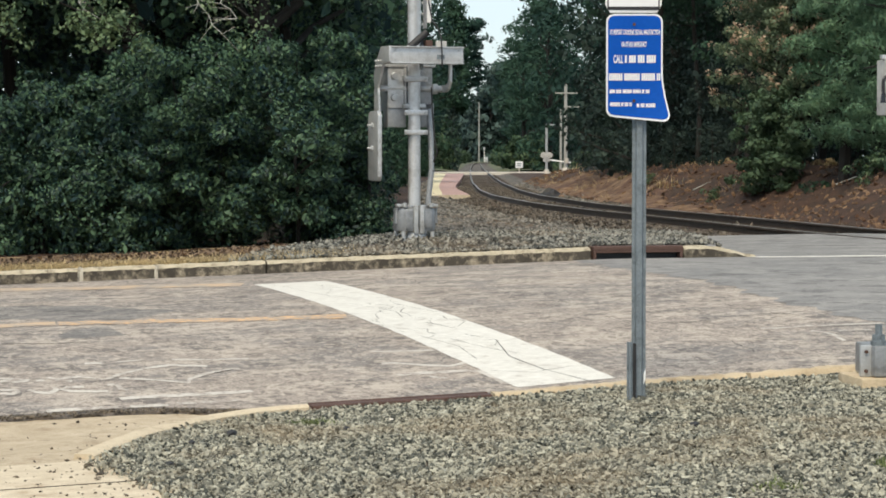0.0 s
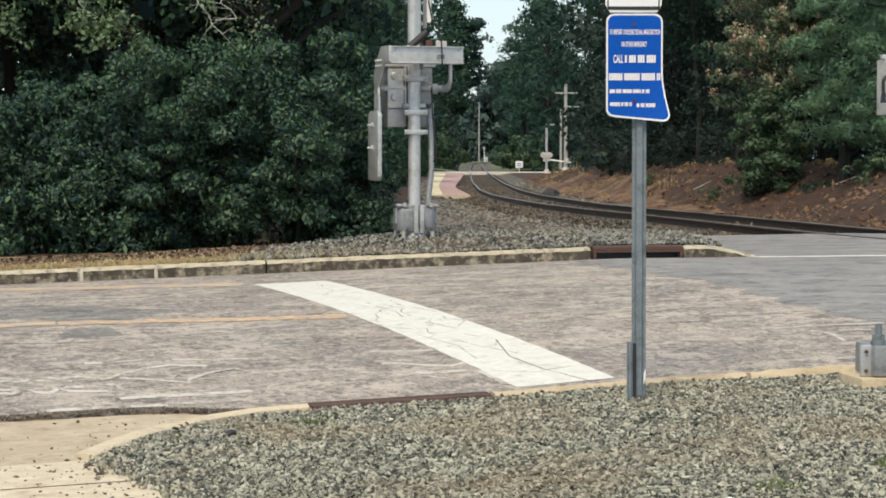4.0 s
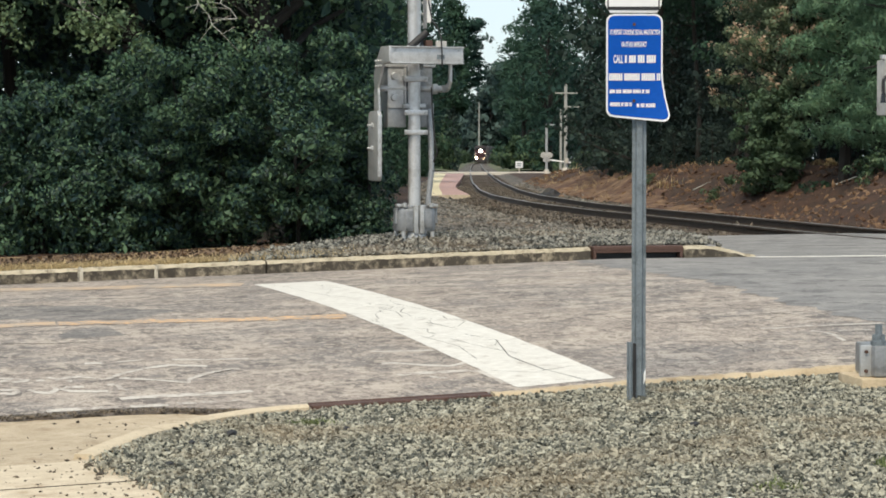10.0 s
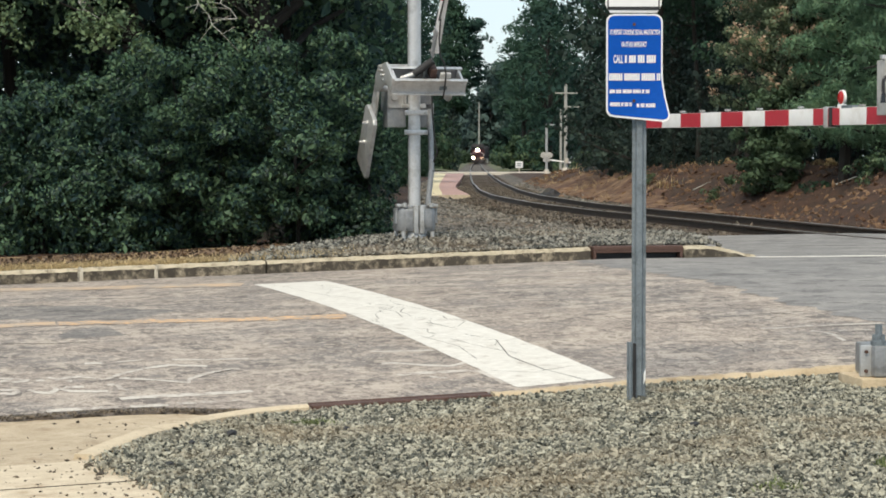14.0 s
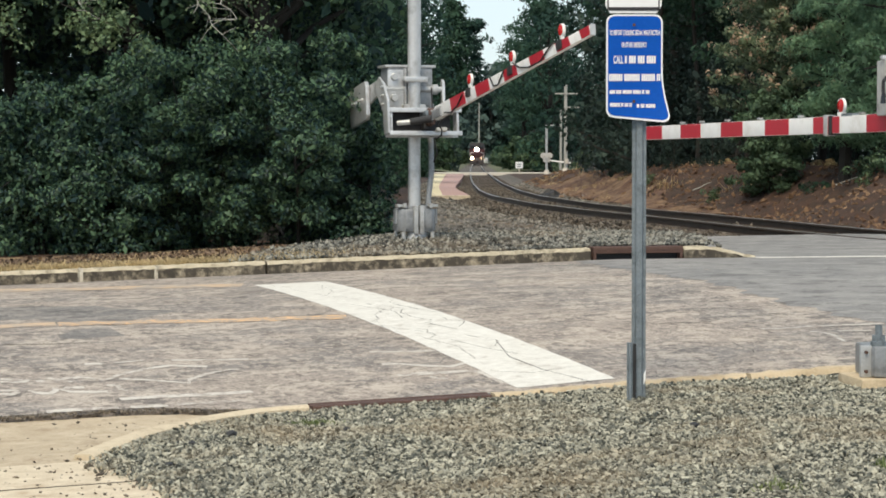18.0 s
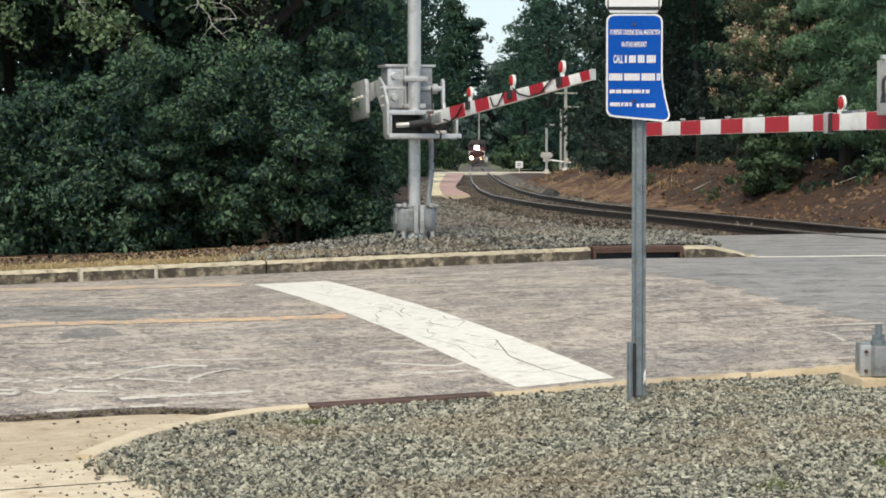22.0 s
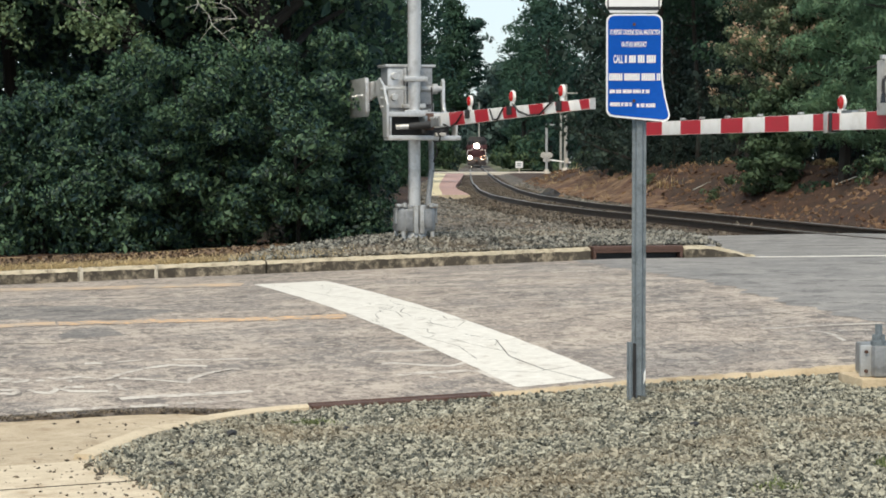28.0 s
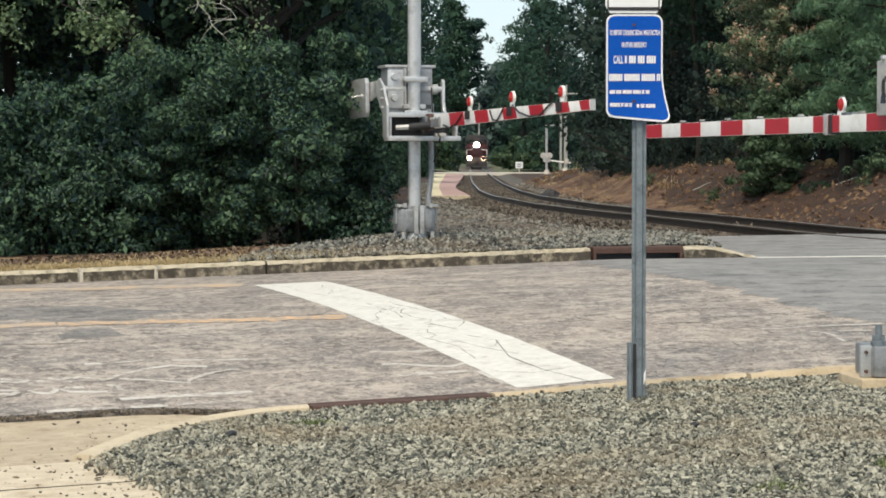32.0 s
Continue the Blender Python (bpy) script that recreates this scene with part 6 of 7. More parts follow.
for y in (-0.12, -0.02):
    for z in (-0.02, -0.12, -0.22):
        part("cap_screw", Geo().cyl((-0.424, -0.24 + y * 0.6, z), (-0.443, -0.24 + y * 0.6, z), 0.014, n=8), M_GALV, arm)
part("weight_arm", Geo().prism([(0.0, 0.09), (0.30, 0.09), (0.66, 0.04), (0.66, -0.1), (0.3, -0.13), (0.0, -0.09)], 0, -0.425, -0.40), M_ALU, arm, "counterweight arm", bevel=0.006)
part("counterweight", Geo().prism([(0.26, 0.08), (0.32, 0.14), (1.03, 0.14), (1.05, 0.10), (1.05, -0.27), (1.0, -0.31), (0.30, -0.31), (0.26, -0.26)], 0, -0.482, -0.432), M_ALU, arm, "flat grey counterweight plate", bevel=0.012)
part("counterweight", Geo().prism([(0.34, 0.08), (0.98, 0.08), (0.98, -0.25), (0.34, -0.25)], 0, -0.431, -0.426), M_GALV, arm, "inner counterweight plate")
for y in (0.42, 0.68):
    part("weight_bolt", Geo().cyl((-0.39, y, -0.07), (-0.545, y, -0.07), 0.014, n=8).cyl((-0.482, y, -0.07), (-0.503, y, -0.07), 0.03, n=6), M_GALV, arm)

# near gate: only its long arm comes into view
near_gate = thing("crossing_gate", pose(4.0, 11.1, 0.16, 0, 0, 196.26), "level crossing gate with a long red and white arm", "crossing gate", "crossing gates")
NP = 1.62
part("mast", Geo().cyl((0, -0.45, -0.2), (0, -0.45, 5.5), 0.07, n=20), M_ALU, near_gate)
part("machine_housing", Geo().box((0, -0.2, NP), (0.5, 0.3, 0.55)), M_ALU, near_gate, bevel=0.02)
part("base", Geo().box((0, -0.45, 0.1), (0.5, 0.4, 0.5)), M_ALU, near_gate, bevel=0.02)
near_arm = part("gate_arm", arm_profile(Geo(), -0.2, 8.19, 0.128, 0.110, 0.05, 0.003), M_WSHEET, near_gate, "red and white striped gate arm", bevel=0.004)
near_arm.location = (0, 0, NP)
l = 8.19
red = True
while l > 0.5:
    e = l - (0.406 if l > 4.9 or l < 4.6 else 0.45)
    if red:
        vs = []
        h = 0.110 + (8.19 - l) / 8.39 * 0.018 - 0.003
        for sx in (-1, 1):
            x = sx * 0.028
            vs += [(x, -l, 0.003 - h / 2), (x, -l, 0.003 + h / 2), (x, -e, 0.003 + h / 2), (x, -e, 0.003 - h / 2)]
        part("stripe", Geo().add(vs, [(0, 1, 2, 3), (4, 7, 6, 5), (0, 4, 5, 1), (1, 5, 6, 2), (2, 6, 7, 3), (3, 7, 4, 0)]), M_RED, near_arm, "red reflective stripe")
    l, red = e, not red
lamp_on(near_arm, 0.0, 4.55, 0.062)
part("splice", Geo().box((0, -4.74, 0.0), (0.07, 0.06, 0.145)), M_GALV, near_arm, "grey splice clamp", bevel=0.006)
part("splice", Geo().box((0, -4.665, 0.0), (0.07, 0.05, 0.135)), M_BLACK, near_arm, "dark splice clamp", bevel=0.006)
for l in (7.4, 7.0, 6.5, 5.9, 5.2, 4.25):
    part("cable_clip", Geo().box((0, -l, 0.074), (0.03, 0.045, 0.014)), M_GALV, near_arm)

# ---- blue sign on its post ----
sign = thing("sign_post", pose(1.253, 14.45, -0.02, 0, 0, 0), "galvanized channel post with a bent blue notice sign", "sign post")
U = [(-0.045, 0.0), (-0.045, 0.006), (-0.026, 0.006), (-0.018, 0.034), (0.018, 0.034), (0.026, 0.006), (0.045, 0.006), (0.045, 0.0), (0.022, 0.0), (0.014, 0.028), (-0.014, 0.028), (-0.022, 0.0)]
part("post", Geo().prism([(x, -y) for x, y in U], 2, -0.5, 2.75), M_POST, sign, "galvanized steel channel post", smooth=False)
# Black strip put in for the shade inside the stub's channel.
part("stub_shade", Geo().box((-0.030, -0.052, -0.01), (0.022, 0.012, 0.75)), M_BLACK, sign, "black strip as the shade in the hollow ground stub")
part("stub_post", Geo().prism([(x * 0.42 - 0.060, -y - 0.05) for x, y in U], 2, -0.4, 0.375), M_POST, sign, "short galvanized ground stub", smooth=False)


def bend(x, z):
    """How far the lower corner of the thin sheet curls towards the road and out."""
    d = max(0.0, x * 0.9 + (2.02 - z) * 0.75)
    return -0.5 * d * d


def panel(z_of, x0, x1, z0, z1, y, nx, nz, rad, flare, thick=0.003):
    """A thin sheet with round corners and a flared lower corner."""
    vs, fs = [], []
    for side in (0, 1):
        for j in range(nz + 1):
            for i in range(nx + 1):
                u, v = i / nx, j / nz
                z = z0 + (z1 - z0) * v
                dz = min(z - z0, z1 - z)
                cut = rad - math.sqrt(max(0, rad * rad - (rad - min(dz, rad)) ** 2)) if dz < rad else 0
                a = x0 + cut
                fl = flare * max(0.0, 1 - v / 0.42) ** 1.6
                b = x1 - cut + fl
                x = a + (b - a) * u
                vs.append((x, y + z_of(x, z) + side * thick, z - 0.55 * fl * u))
    n = (nx + 1) * (nz + 1)
    for j in range(nz):
        for i in range(nx):
            k = j * (nx + 1) + i
            fs.append((k, k + 1, k + nx + 2, k + nx + 1))
            fs.append((n + k + nx + 1, n + k + nx + 2, n + k + 1, n + k))
    ring = [i for i in range(nx + 1)] + [j * (nx + 1) + nx for j in range(1, nz + 1)] + [nz * (nx + 1) + i for i in range(nx - 1, -1, -1)] + [j * (nx + 1) for j in range(nz - 1, 0, -1)]
    for a, b in zip(ring, ring[1:] + ring[:1]):
        fs.append((b, a, n + a, n + b))
    return Geo().add(vs, fs)


border = part("sign_panel", panel(bend, -0.216, 0.143, 1.807, 2.462, -0.052, 12, 90, 0.05, 0.055), M_SIGNWHITE, sign, "white bordered sheet metal")
face = part("sign_face", panel(bend, -0.205, 0.132, 1.82, 2.451, -0.0545, 12, 90, 0.042, 0.055, 0.002), M_BLUE, border, "glossy blue face with a curled lower corner")


def lettering(text, x, z, height, width, parent, material=M_SIGNWHITE, y=-0.058):
    """Words set in the built-in font, squeezed to a width, centred on x; parallel to the sheet."""
    cu = bpy.data.curves.new("lettering", "FONT")
    cu.body, cu.size, cu.align_x, cu.offset = text, 1.0, "CENTER", 0.026
    tmp = bpy.data.objects.new("lettering", cu)
    me = bpy.data.meshes.new_from_object(tmp)
    bpy.data.objects.remove(tmp)
    bpy.data.curves.remove(cu)
    co = np.zeros(len(me.vertices) * 3, dtype=np.float32)
    me.vertices.foreach_get("co", co)
    co = co.reshape(-1, 3)
    w, h = co[:, 0].max() - co[:, 0].min(), co[:, 1].max() - co[:, 1].min()
    cx, cy = (co[:, 0].max() + co[:, 0].min()) / 2, co[:, 1].min()
    out = np.zeros_like(co)
    out[:, 0] = (co[:, 0] - cx) * width / w + x
    out[:, 2] = (co[:, 1] - cy) * height / h + z
    out[:, 1] = [y + bend(a, b) for a, b in zip(out[:, 0], out[:, 2])]
    me.vertices.foreach_set("co", out.ravel())
    me.update()
    me.materials.clear()
    return part("lettering", me, material, parent, "white lettering", smooth=False)


def bars(x0, x1, z, height, words, parent, name="text_bar"):
    """Writing that is not spelled out, as plain bars: words holds their lengths."""
    unit = (x1 - x0) / (sum(words) + 0.8 * (len(words) - 1))
    b = x0 - 0.8 * unit
    for w in words:
        a = b + 0.8 * unit
        b = a + w * unit
        g = Geo()
        zz = z + height / 2
        for i in range(w):
            c, d = a + i * unit, a + (i + 0.84) * unit
            g.add([(c, -0.058 + bend(c, zz), z), (d, -0.058 + bend(d, zz), z), (d, -0.058 + bend(d, zz), z + height), (c, -0.058 + bend(c, zz), z + height)], [(0, 1, 2, 3)])
        part(name, g, M_SIGNWHITE, parent, smooth=False)


lettering("TO REPORT CROSSING SIGNAL MALFUNCTION", -0.034, 2.329, 0.033, 0.322, face)
lettering("OR OTHER EMERGENCY", -0.039, 2.252, 0.033, 0.162, face)
lettering("CALL", -0.139, 2.149, 0.052, 0.062, face)
bars(-0.098, 0.1, 2.151, 0.048, (1, 3, 3, 4), face)
bars(-0.198, 0.13, 2.039, 0.045, (7, 8, 7, 2), face)
bars(-0.193, 0.06, 1.958, 0.024, (4, 4, 7, 6, 2, 3), face)
bars(-0.191, -0.052, 1.876, 0.024, (8, 2, 3, 2), face)
bars(-0.022, 0.096, 1.869, 0.024, (2, 3, 7), face)
for z in (2.395, 1.91):
    part("sign_bolt", Geo().cyl((-0.04, -0.056 + bend(-0.04, z), z), (-0.04, -0.066 + bend(-0.04, z), z), 0.010, n=10), M_IRON, border, "dull reddish bolt head")
flat = lambda x, z: 0.0
up = part("upper_sign", panel(flat, -0.222, 0.136, 2.47, 2.95, -0.044, 6, 10, 0.03, 0.0), M_SIGNWHITE, sign, "white sign with a dark rim line")
part("rim_line", Geo().box((-0.043, -0.046, 2.497), (0.32, 0.003, 0.022)).box((-0.205, -0.046, 2.6), (0.008, 0.003, 0.22)).box((0.119, -0.046, 2.6), (0.008, 0.003, 0.22)), M_BLACK, up)

# ---- signal mast base and case at the near kerb ----
sig = thing("signal_mast", pose(2.96, 14.75, 0.05, 0, 0, 8), "grey signal mast with a cast base on a concrete footing", "signal mast")
part("footing", Geo().box((0, 0, -0.1), (0.62, 0.5, 0.32)), M_KERB_NEAR, sig, "sandy concrete footing", bevel=0.02)
base = part("base_box", Geo().box((0.02, 0, 0.165), (0.46, 0.40, 0.20)), M_CAST, sig, "dull cast aluminium base", bevel=0.018)
part("flange_plate", Geo().box((-0.235, -0.12, 0.165), (0.09, 0.03, 0.205)), M_GALV, base, bevel=0.006)
for z in (0.1, 0.225):
    part("flange_bolt", Geo().cyl((-0.245, -0.135, z), (-0.245, -0.15, z), 0.012, n=8), M_IRON, base)
part("anchor_nut", Geo().cyl((-0.155, -0.12, 0.26), (-0.155, -0.12, 0.295), 0.055, n=10).cyl((-0.155, -0.12, 0.29), (-0.155, -0.12, 0.335), 0.045, n=6).cyl((-0.155, -0.12, 0.33), (-0.155, -0.12, 0.40), 0.024, n=10), M_POST, base, "steel anchor nut")
part("mast", Geo().cyl((0.08, 0.02, 0.2), (0.08, 0.02, 4.0), 0.07, n=20), M_ALU, sig)
case = part("signal_case", Geo().box((0.055, -0.05, 1.935), (0.34, 0.26, 0.36)), M_CASE, sig, "weathered grey signal case", bevel=0.012)
part("case_lug", Geo().box((-0.1, -0.05, 2.13), (0.06, 0.06, 0.03)), M_ALU, case, bevel=0.006)
part("cable_loop", Geo().tube([(-0.14, -0.19, 2.0), (-0.165, -0.2, 1.97), (-0.165, -0.2, 1.9), (-0.15, -0.19, 1.87)], 0.012, 6), M_BLACK, case, "dark cable")
part("insulator", Geo().cyl((-0.165, -0.2, 1.83), (-0.165, -0.2, 1.89), 0.02, 0.012, n=10), M_GLASS, case, "glass cable gland")

# ---- far things along the line ----
def utility_pole(x, y, h, r, arms, label):
    ob = thing("utility_pole", pose(x, y, gz(x, y)), label, "utility pole", "utility poles")
    part("pole", Geo().cyl((0, 0, -0.5), (0, 0, h), r, r * 0.75, n=12), M_POLE, ob)
    for z, w, off in arms:
        part("crossarm", Geo().box((off, -0.12, z), (w, 0.1, 0.12)), M_POLE, ob)
    return ob


up1 = utility_pole(10.3, 190, 7.5, 0.17, ((6.75, 1.9, 0.05), (5.6, 1.3, 0.5)), "weathered wooden utility pole with crossarms by the far crossing")
part("transformer", Geo().cyl((0.1, -0.3, 0.9), (0.1, -0.3, 1.3), 0.14, n=12), M_PALE, up1, "small pale box")
part("pole_foot", Geo().cyl((0, 0, -0.2), (0, 0, 0.5), 0.45, 0.25, n=10), M_PALE, up1)
utility_pole(9.95, 191, 5.4, 0.12, (), "second plain pole beside the crossarm pole")
utility_pole(10.2, 640, 17.0, 0.2, (), "distant pale pole beyond the crossing")
sg = thing("crossing_signal", pose(8.7, 190, gz(8.7, 190)), "far level crossing signal mast with lamps", "crossing signal")
part("mast", Geo().cyl((0, 0, -0.3), (0, 0, 4.15), 0.1, n=12), M_GALV, sg)
part("top_bracket", Geo().box((0.3, 0, 4.1), (0.7, 0.1, 0.1)), M_GALV, sg)
part("lamp_unit", Geo().cyl((-0.25, -0.1, 1.55), (-0.25, 0.1, 1.55), 0.26, n=14), M_CASE, sg)
part("lamp_unit", Geo().cyl((0.25, -0.1, 1.55), (0.25, 0.1, 1.55), 0.26, n=14), M_CASE, sg)
part("relay_case", Geo().box((0.0, 0.1, 1.25), (0.55, 0.3, 0.5)), M_CASE, sg, bevel=0.02)
part("lamp_bar", Geo().box((0, 0, 1.45), (1.0, 0.1, 0.1)), M_GALV, sg)
part("base", Geo().cyl((0, 0, -0.1), (0, 0, 0.35), 0.24, 0.18, n=10), M_PALE, sg)
part("gate_arm", Geo().box((1.1, 0, 1.05), (1.9, 0.08, 0.12), Euler((0, 0.13, 0)).to_matrix()), M_WSHEET, sg)
far_sig = thing("line_signal", pose(11.7, 641, gz(11.7, 641)), "pale railway signal mast far along the line", "signal")
part("mast", Geo().cyl((0, 0, -0.1), (0, 0, 4.4), 0.1, n=8), M_WSHEET, far_sig)
part("signal_head", Geo().box((0, -0.15, 3.9), (0.5, 0.25, 0.9)), M_ALU, far_sig, bevel=0.05)
part("cabinet", Geo().box((0.55, 0, 0.75), (0.9, 0.6, 1.5)), M_ALU, far_sig, "pale equipment cabinet", bevel=0.03)
fs_ = thing("small_sign", pose(6.4, 190, gz(6.4, 190)), "small white sign on a short post near the tracks", "sign")
part("panel", Geo().box((0, 0, 0.75), (0.62, 0.03, 0.55)), M_SIGNWHITE, fs_, bevel=0.008)
part("text_bar", Geo().box((0, -0.02, 0.83), (0.34, 0.01, 0.09)).box((0, -0.02, 0.66), (0.34, 0.01, 0.08)), M_POST, fs_)
part("post", Geo().cyl((0, 0.03, -0.3), (0, 0.03, 0.6), 0.045, n=8), M_PALE, fs_)

# ---- train ----
ditch = []


def build_loco():
    ob = thing("locomotive", pose(0, 0, 0), "black and maroon diesel locomotive with bright headlights", "locomotive")
    # local: x across, -y ahead, z from the rail
    part("underframe", Geo().box((0, 10.4, 1.15), (3.0, 20.6, 0.45)), M_TRAIN, ob, bevel=0.04)
    part("nose", Geo().prism([(0.5, 1.35), (0.55, 2.55), (0.9, 2.75), (2.6, 2.8), (2.6, 1.35)], 0, -0.85, 0.85), M_TRAINRED, ob, "dark maroon short nose", bevel=0.05)
    cab = part("cab", Geo().prism([(-1.52, 1.35), (1.52, 1.35), (1.52, 3.9), (1.1, 4.45), (-1.1, 4.45), (-1.52, 3.9)], 1, 2.5, 5.2), M_TRAIN, ob, "black cab", bevel=0.04)
    for x in (-0.85, 0.85):
        part("windshield", Geo().box((x, 2.48, 3.5), (0.85, 0.04, 0.6)), M_GLASS, cab, "dark windshield", bevel=0.01)
    part("cab_band", Geo().box((0, 2.47, 2.45), (3.0, 0.05, 1.5)), M_TRAINRED, cab, "maroon band")
    part("hood", Geo().prism([(-0.95, 1.35), (0.95, 1.35), (0.95, 3.9), (0.6, 4.3), (-0.6, 4.3), (-0.95, 3.9)], 1, 5.2, 20.2), M_TRAIN, ob, "black engine hood", bevel=0.04)
    part("radiator", Geo().box((0, 17.5, 4.3), (2.4, 4.0, 0.4)), M_TRAIN, ob, bevel=0.04)
    # Two discs made oversized: the headlight's glare is put into their size.
    for z in (-0.1, 0.1):
        part("lens", Geo().cyl((0, 2.42, 2.98 + z), (0, 2.36, 2.98 + z), 0.34, n=16), M_HEAD, ob, "bright headlight lens")
    part("headlight_box", Geo().box((0, 2.47, 2.98), (0.6, 0.1, 1.05)), M_TRAIN, ob, bevel=0.02)
    # Lamps turn so as to flash; their lenses are enlarged for glare.
    for x in (-0.95, 0.95):
        lamp = part("ditch_light", Geo().cyl((0, 0.07, 0), (0, -0.05, 0), 0.17, 0.25, n=16), M_TRAIN, ob, "ditch light, its turning stands for flashing")
        lamp.location = (x, -0.24, 1.3)
        part("lens", Geo().cyl((0, -0.05, 0), (0, -0.075, 0), 0.24, n=16), M_DITCH, lamp, "bright ditch light lens")
        ditch.append(lamp)
        # Bracket plate widened to hide the glow of a lens turned back.
        part("ditch_shield_bracket", Geo().box((x, -0.06, 1.3), (0.62, 0.08, 0.62)), M_TRAIN, ob, bevel=0.02)
    part("pilot", Geo().prism([(0.0, 0.2), (-0.25, 0.15), (-0.1, 1.35), (0.2, 1.35)], 0, -1.4, 1.4), M_TRAIN, ob, "black snow plough", bevel=0.02)
    part("anticlimber", Geo().box((0, 0.1, 1.4), (2.6, 0.4, 0.14)), M_TRAINRED, ob, bevel=0.02)
    part("coupler", Geo().box((0, -0.35, 0.85), (0.3, 0.8, 0.35)), M_IRON, ob, bevel=0.03)
    part("end_rail", Geo().tube([(-1.35, 0.15, 1.4), (-1.35, 0.15, 2.4), (-0.6, 0.15, 2.45)], 0.03).tube([(1.35, 0.15, 1.4), (1.35, 0.15, 2.4), (0.6, 0.15, 2.45)], 0.03), M_WSHEET, ob, "pale hand rail")
    part("fuel_tank", Geo().box((0, 10.4, 0.65), (2.4, 5.5, 0.8)), M_TRAIN, ob, bevel=0.08)
    for y in (4.5, 16.3):
        for sx in (-1.05, 1.05):
            part("bogie_side", Geo().box((sx, y, 0.6), (0.2, 4.4, 0.4)), M_TRAIN, ob, bevel=0.03)
        for dy in (-1.7, 0, 1.7):
            part("wheelset", Geo().cyl((-0.82, y + dy, 0.51), (-0.68, y + dy, 0.51), 0.51, n=20).cyl((0.68, y + dy, 0.51), (0.82, y + dy, 0.51), 0.51, n=20).cyl((-0.8, y + dy, 0.51), (0.8, y + dy, 0.51), 0.1, n=8), M_IRON, ob)
    return ob


def build_car():
    ob = thing("freight_car", pose(0, 0, 0), "dark boxy freight car behind the locomotive", "freight car", "freight cars")
    part("body", Geo().prism([(-1.5, 1.1), (1.5, 1.1), (1.5, 4.2), (0, 4.45), (-1.5, 4.2)], 1, 0.6, 16.2), M_CAR, ob, bevel=0.05)
    part("underframe", Geo().box((0, 8.4, 1.0), (2.7, 16.6, 0.3)), M_TRAIN, ob, bevel=0.03)
    for k in range(7):
        for sx in (-1.53, 1.53):
            part("rib", Geo().box((sx, 1.4 + k * 2.33, 2.6), (0.07, 0.14, 2.9)), M_CAR, ob)
    for y in (2.6, 14.2):
        for sx in (-1.0, 1.0):
            part("bogie_side", Geo().box((sx, y, 0.5), (0.2, 2.6, 0.35)), M_TRAIN, ob, bevel=0.03)
        for dy in (-0.9, 0.9):
            part("wheelset", Geo().cyl((-0.82, y + dy, 0.42), (-0.68, y + dy, 0.42), 0.42, n=18).cyl((0.68, y + dy, 0.42), (0.82, y + dy, 0.42), 0.42, n=18).cyl((-0.8, y + dy, 0.42), (0.8, y + dy, 0.42), 0.09, n=8), M_IRON, ob)
    return ob


loco = build_loco()
car_a = build_car()
cars = [car_a] + [copy_thing(car_a, pose(0, 0, 0)) for _ in range(3)]

# ---- verge plants ----
def blades(name, px, py, height, material, label, rng, zf=ground_z, lean=0.5):
    k = len(px)
    h = height * np.exp(rng.normal(0, 0.4, k))
    a = rng.uniform(0, 6.283, k)
    w = (0.004 + 0.003 * rng.random(k)) * (1 + height * 9 * (height > 0.1))
    z = zf(px, py)
    dx, dy = np.cos(a) * w, np.sin(a) * w
    lx, ly = rng.normal(0, lean, k) * h, rng.normal(0, lean, k) * h
    v = np.stack([np.stack([px - dx, py - dy, z], -1), np.stack([px + dx, py + dy, z], -1), np.stack([px + lx, py + ly, z + h], -1)], 1)
    return tagged(new(name, fastmesh(name, v.reshape(-1, 3), np.arange(3 * k).reshape(-1, 3), material)), label, "grass", kind="stuff")


# small things on the gravel
for x, y, h, n, wide in ((-0.8, 13.78, 0.018, 420, 0.075), (1.6, 10.76, 0.022, 260, 0.05), (2.22, 11.24, 0.028, 200, 0.035)):
    bx, by = x + rng.normal(0, wide, n), y + rng.normal(0, 0.05, n)
    blades("weed_tuft", bx, by, h, M_WEED, "small green weed tuft in the gravel", rng)
for x, y, w, m2, nm, lb in ((-1.42, 12.75, 0.05, M_BLACK, "dark_stone", "dark stone lying on the gravel"), (1.45, 13.0, 0.06, M_BLACK, "dark_stone", "dark stone lying on the gravel"), (-0.32, 13.79, 0.035, M_PALE, "pale_stone", "white stone lying on the gravel"),
                            (0.29, 14.24, 0.04, M_BLACK, "dark_stone", "dark stone lying on the gravel"), (-1.45, 11.91, 0.045, M_BLACK, "dark_stone", "dark stone lying on the gravel"), (-1.24, 13.2, 0.07, M_BLACK, "dark_stone", "flat dark stone lying on the gravel"), (-0.58, 13.44, 0.04, M_BLACK, "dark_stone", "dark stone lying on the gravel")):
    rr = random.Random(int(x * 77))
    bm = bmesh.new()
    bmesh.ops.create_icosphere(bm, subdivisions=1, radius=w * 0.6)
    for v in bm.verts:
        v.co *= 1 + rr.uniform(-0.25, 0.25)
        v.co.z *= 0.6
    me = bpy.data.meshes.new(nm)
    bm.to_mesh(me)
    bm.free()
    ob = part(nm, me, m2, smooth=False)
    ob.matrix_basis = pose(x, y, gz(x, y) + w * 0.25)
    tagged(ob, lb, "stone", "loose stones")
scrap = part("paper_scrap", Geo().add([(-0.05, -0.02, 0), (0.015, -0.03, 0.01), (0.055, 0.0, 0.0), (0.0, 0.03, 0.012), (-0.05, 0.015, 0.004)], [(0, 1, 3, 4), (1, 2, 3)]), M_WSHEET, smooth=False)
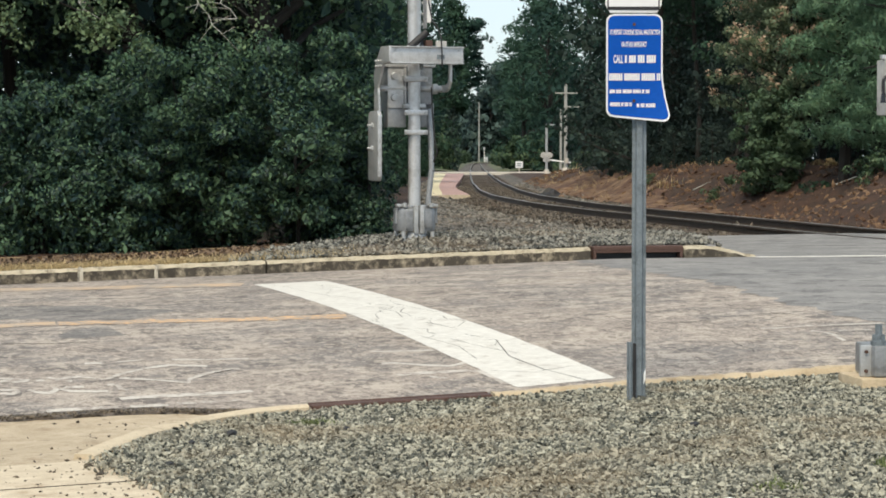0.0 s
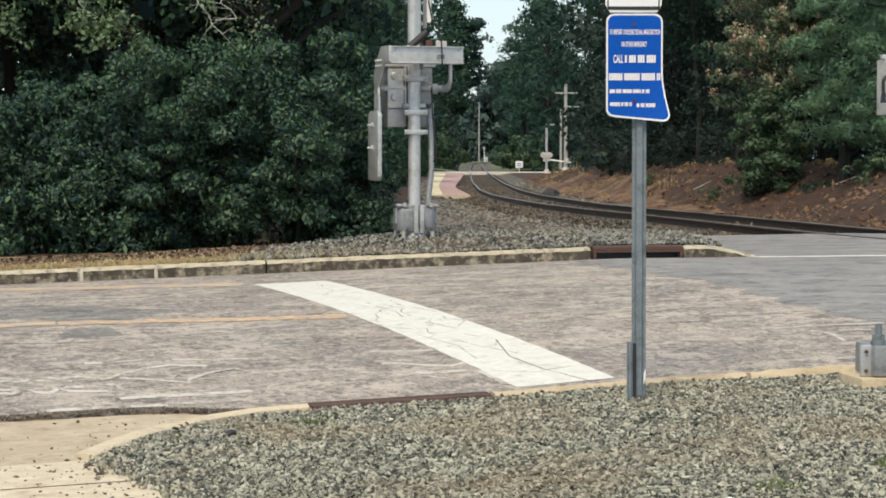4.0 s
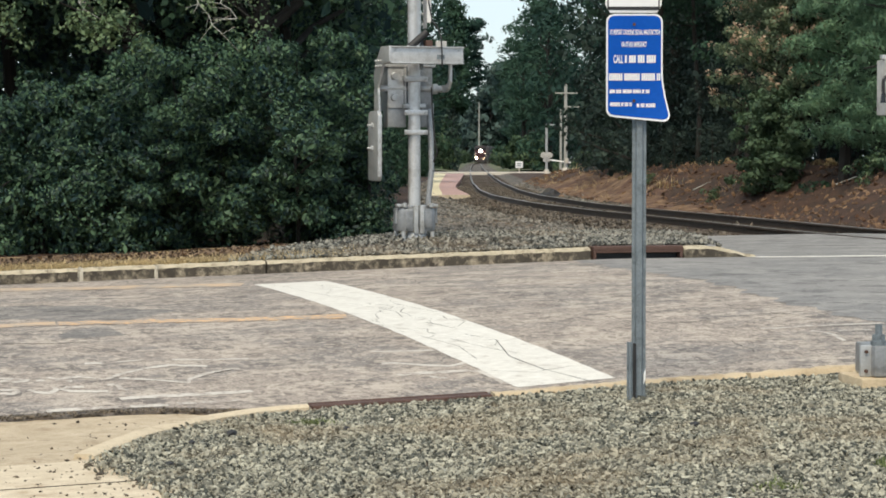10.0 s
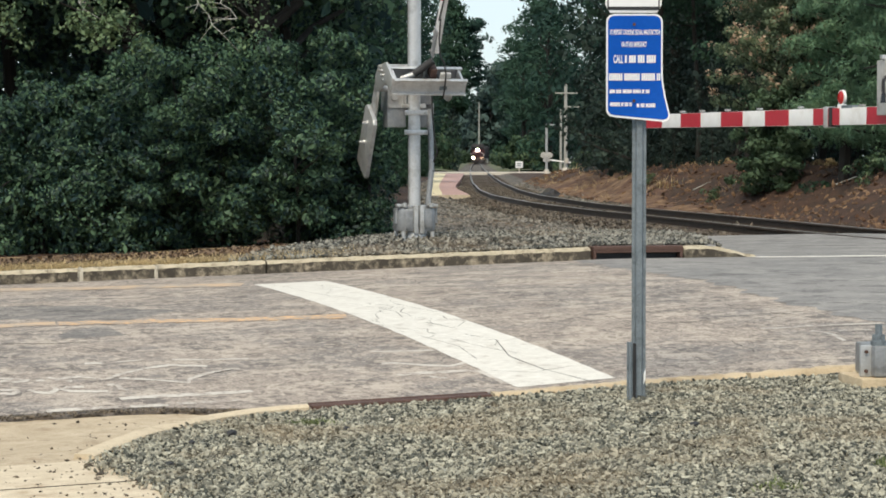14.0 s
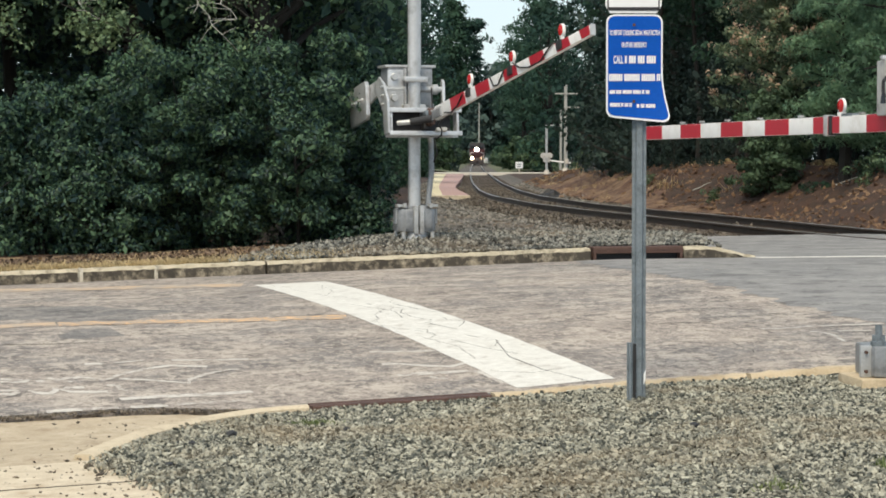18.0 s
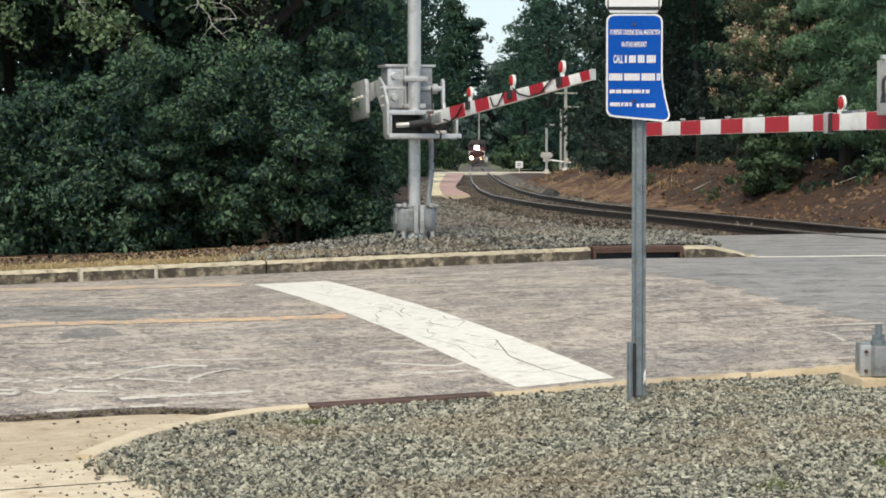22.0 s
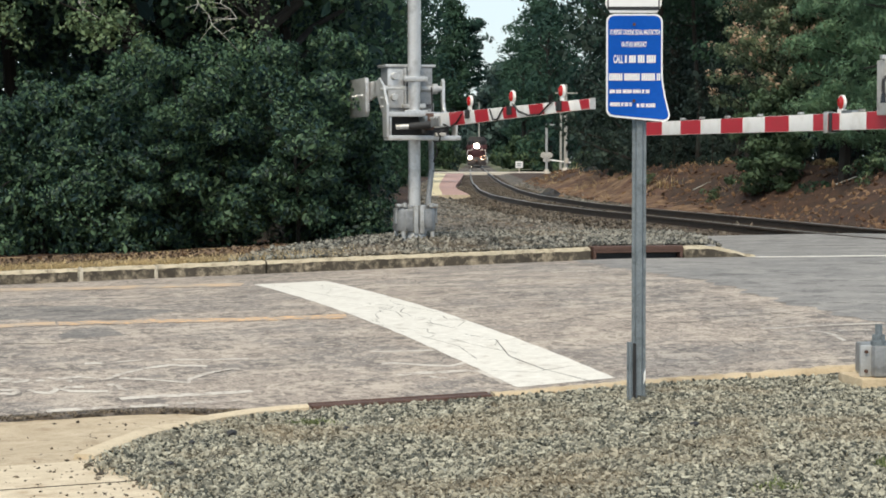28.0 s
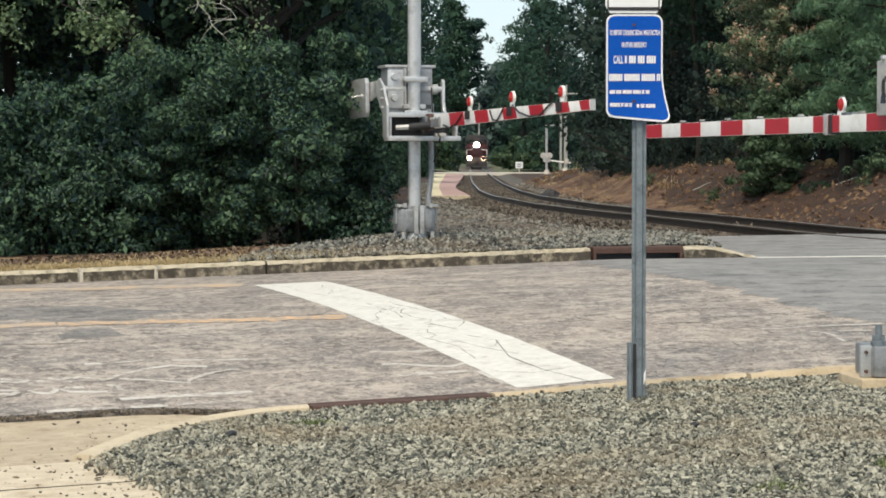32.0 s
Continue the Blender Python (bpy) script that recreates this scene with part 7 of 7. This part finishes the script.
scrap.matrix_basis = pose(1.32, 10.32, gz(1.32, 10.32) + 0.022)
tagged(scrap, "crumpled white paper scrap on the gravel", "paper scrap")
part("paint_smear", Geo().add([(0.03, -0.0365, 0.1), (0.042, -0.0365, 0.13), (0.044, -0.0365, 0.2), (0.03, -0.0365, 0.17)], [(0, 1, 2, 3)]), M_SIGNWHITE, sign, "white paint smear")
blades("bank_grass", bx_, by_, 0.16, M_GRASS, "tufts of dry tan grass on the dirt bank", rng)
k = 26000
s_, n_ = rng.uniform(-2, 6.6, k), 23.57 + 0.75 * rng.random(k) ** 1.5
x_, y_ = xy(s_, n_)
ok = (x_ < -0.9 - 0.5 * rng.random(k)) & (x_ > -6.5)
blades("verge_grass", x_[ok], y_[ok], 0.032, M_GRASS, "short dry grass along the far kerb", rng)

k = 5200
s_, n_ = rng.uniform(-2.5, 5.6, k), 23.75 + 2.3 * rng.random(k) ** 0.9
x_, y_ = xy(s_, n_)
ok = x_ < -1.15
litter = np.stack([x_[ok], y_[ok], ground_z(x_[ok], y_[ok]) + 0.012], -1)
me = leaf_cloud("leaf_litter", litter, np.full(len(litter), 0.012), 1, 0.042, M_LITTER, rng, round_=0.0)
tagged(new("leaf_litter", me), "dead brown leaves strewn under the hedge", "leaf litter", kind="stuff")


def motions():
    # far gate arm
    walk(arm, [(t, pose(0, 0.1, PZ, -a, 0, 0)) for t, a in (
        (0, 89), (11.2, 89), (11.6, 87.5), (12.0, 84.5), (12.4, 80), (12.8, 74.5), (13.2, 69), (13.6, 63), (14.0, 57), (14.5, 49), (15.5, 32), (16.5, 16.3), (17.0, 12.5), (17.5, 9.2),
        (18.0, 7.4), (18.5, 6.7), (19.0, 6.1), (20.0, 5.1), (21.0, 4.3), (22.0, 3.4), (23.0, 2.65), (24.0, 1.9), (25.0, 1.1), (25.5, 0.9), (28.0, 0.85), (30.0, 0.75), (32.0, 0.8))])
    walk(near_arm, [(t, pose(0, 0, NP, -a, 0, 0)) for t, a in (
        (0, 89), (3.0, 88), (5.0, 70), (7.0, 48), (9.0, 27), (10.0, 17), (10.4, 12.3), (10.6, 9.7), (11.0, 7.8), (11.5, 6.1), (12.0, 4.9), (12.5, 3.7), (13.0, 2.4), (13.5, 1.2), (14.0, 0.35), (14.5, -0.4),
        # the long arm sways after it has dropped
        (16.5, -0.12), (17, -0.25), (17.5, -0.06), (18, -0.31), (18.5, -0.06), (19, -0.22), (19.5, -0.19), (20, -0.06), (20.5, -0.31), (21, -0.06), (21.5, -0.25), (22, -0.12), (22.5, -0.16), (23, -0.19), (23.5, -0.06), (24, -0.31), (24.5, -0.06), (25, -0.22), (25.5, -0.16), (26, -0.12), (26.5, -0.22), (27, -0.09), (27.5, -0.19), (28, -0.09), (28.5, -0.22), (29, -0.16), (29.5, -0.12), (30, -0.25), (30.5, -0.16), (31, -0.25), (31.5, -0.19), (32, -0.22))])

    def on_track(y):
        d = float(track_x(y + 8)) - float(track_x(y - 2))
        return pose(float(track_x(y)), y, float(rail_z(y)), 0, 0, -math.degrees(math.atan(d / 10)))
    times = [i * 1.0 for i in range(33)]

    def gone(t):
        """How far along the line the nose is: the train slows as it comes."""
        return float(np.interp(t, (0, 6, 9, 13, 16, 20, 24, 28, 32), (722, 636, 590, 527, 480, 422, 376, 338, 304)))
    # the ditch lights flash by turns, a second each, from the ninth second on
    # Flashing is made by turning the unlit lamp's lens to the rear.
    for lamp, x, first in ((ditch[0], -0.95, 1), (ditch[1], 0.95, 0)):
        rows, a = [(0.0, 0.0)], 0.0
        for k in range(8, 32):
            turned = 180.0 * ((k + first) % 2)
            if turned != a:
                rows += [(k + 0.1 + 0.08 * i, a + (turned - a) * i / 3) for i in range(4)]
                a = turned
        rows.append((32.0, a))
        walk(lamp, [(t, pose(x, -0.24, 1.3, 0, 0, r)) for t, r in rows])
    walk(loco, [(t, on_track(gone(t))) for t in times])
    for k, c in enumerate(cars):
        walk(c, [(t, on_track(gone(t) + 21.5 + 17.2 * k)) for t in times])


motions()
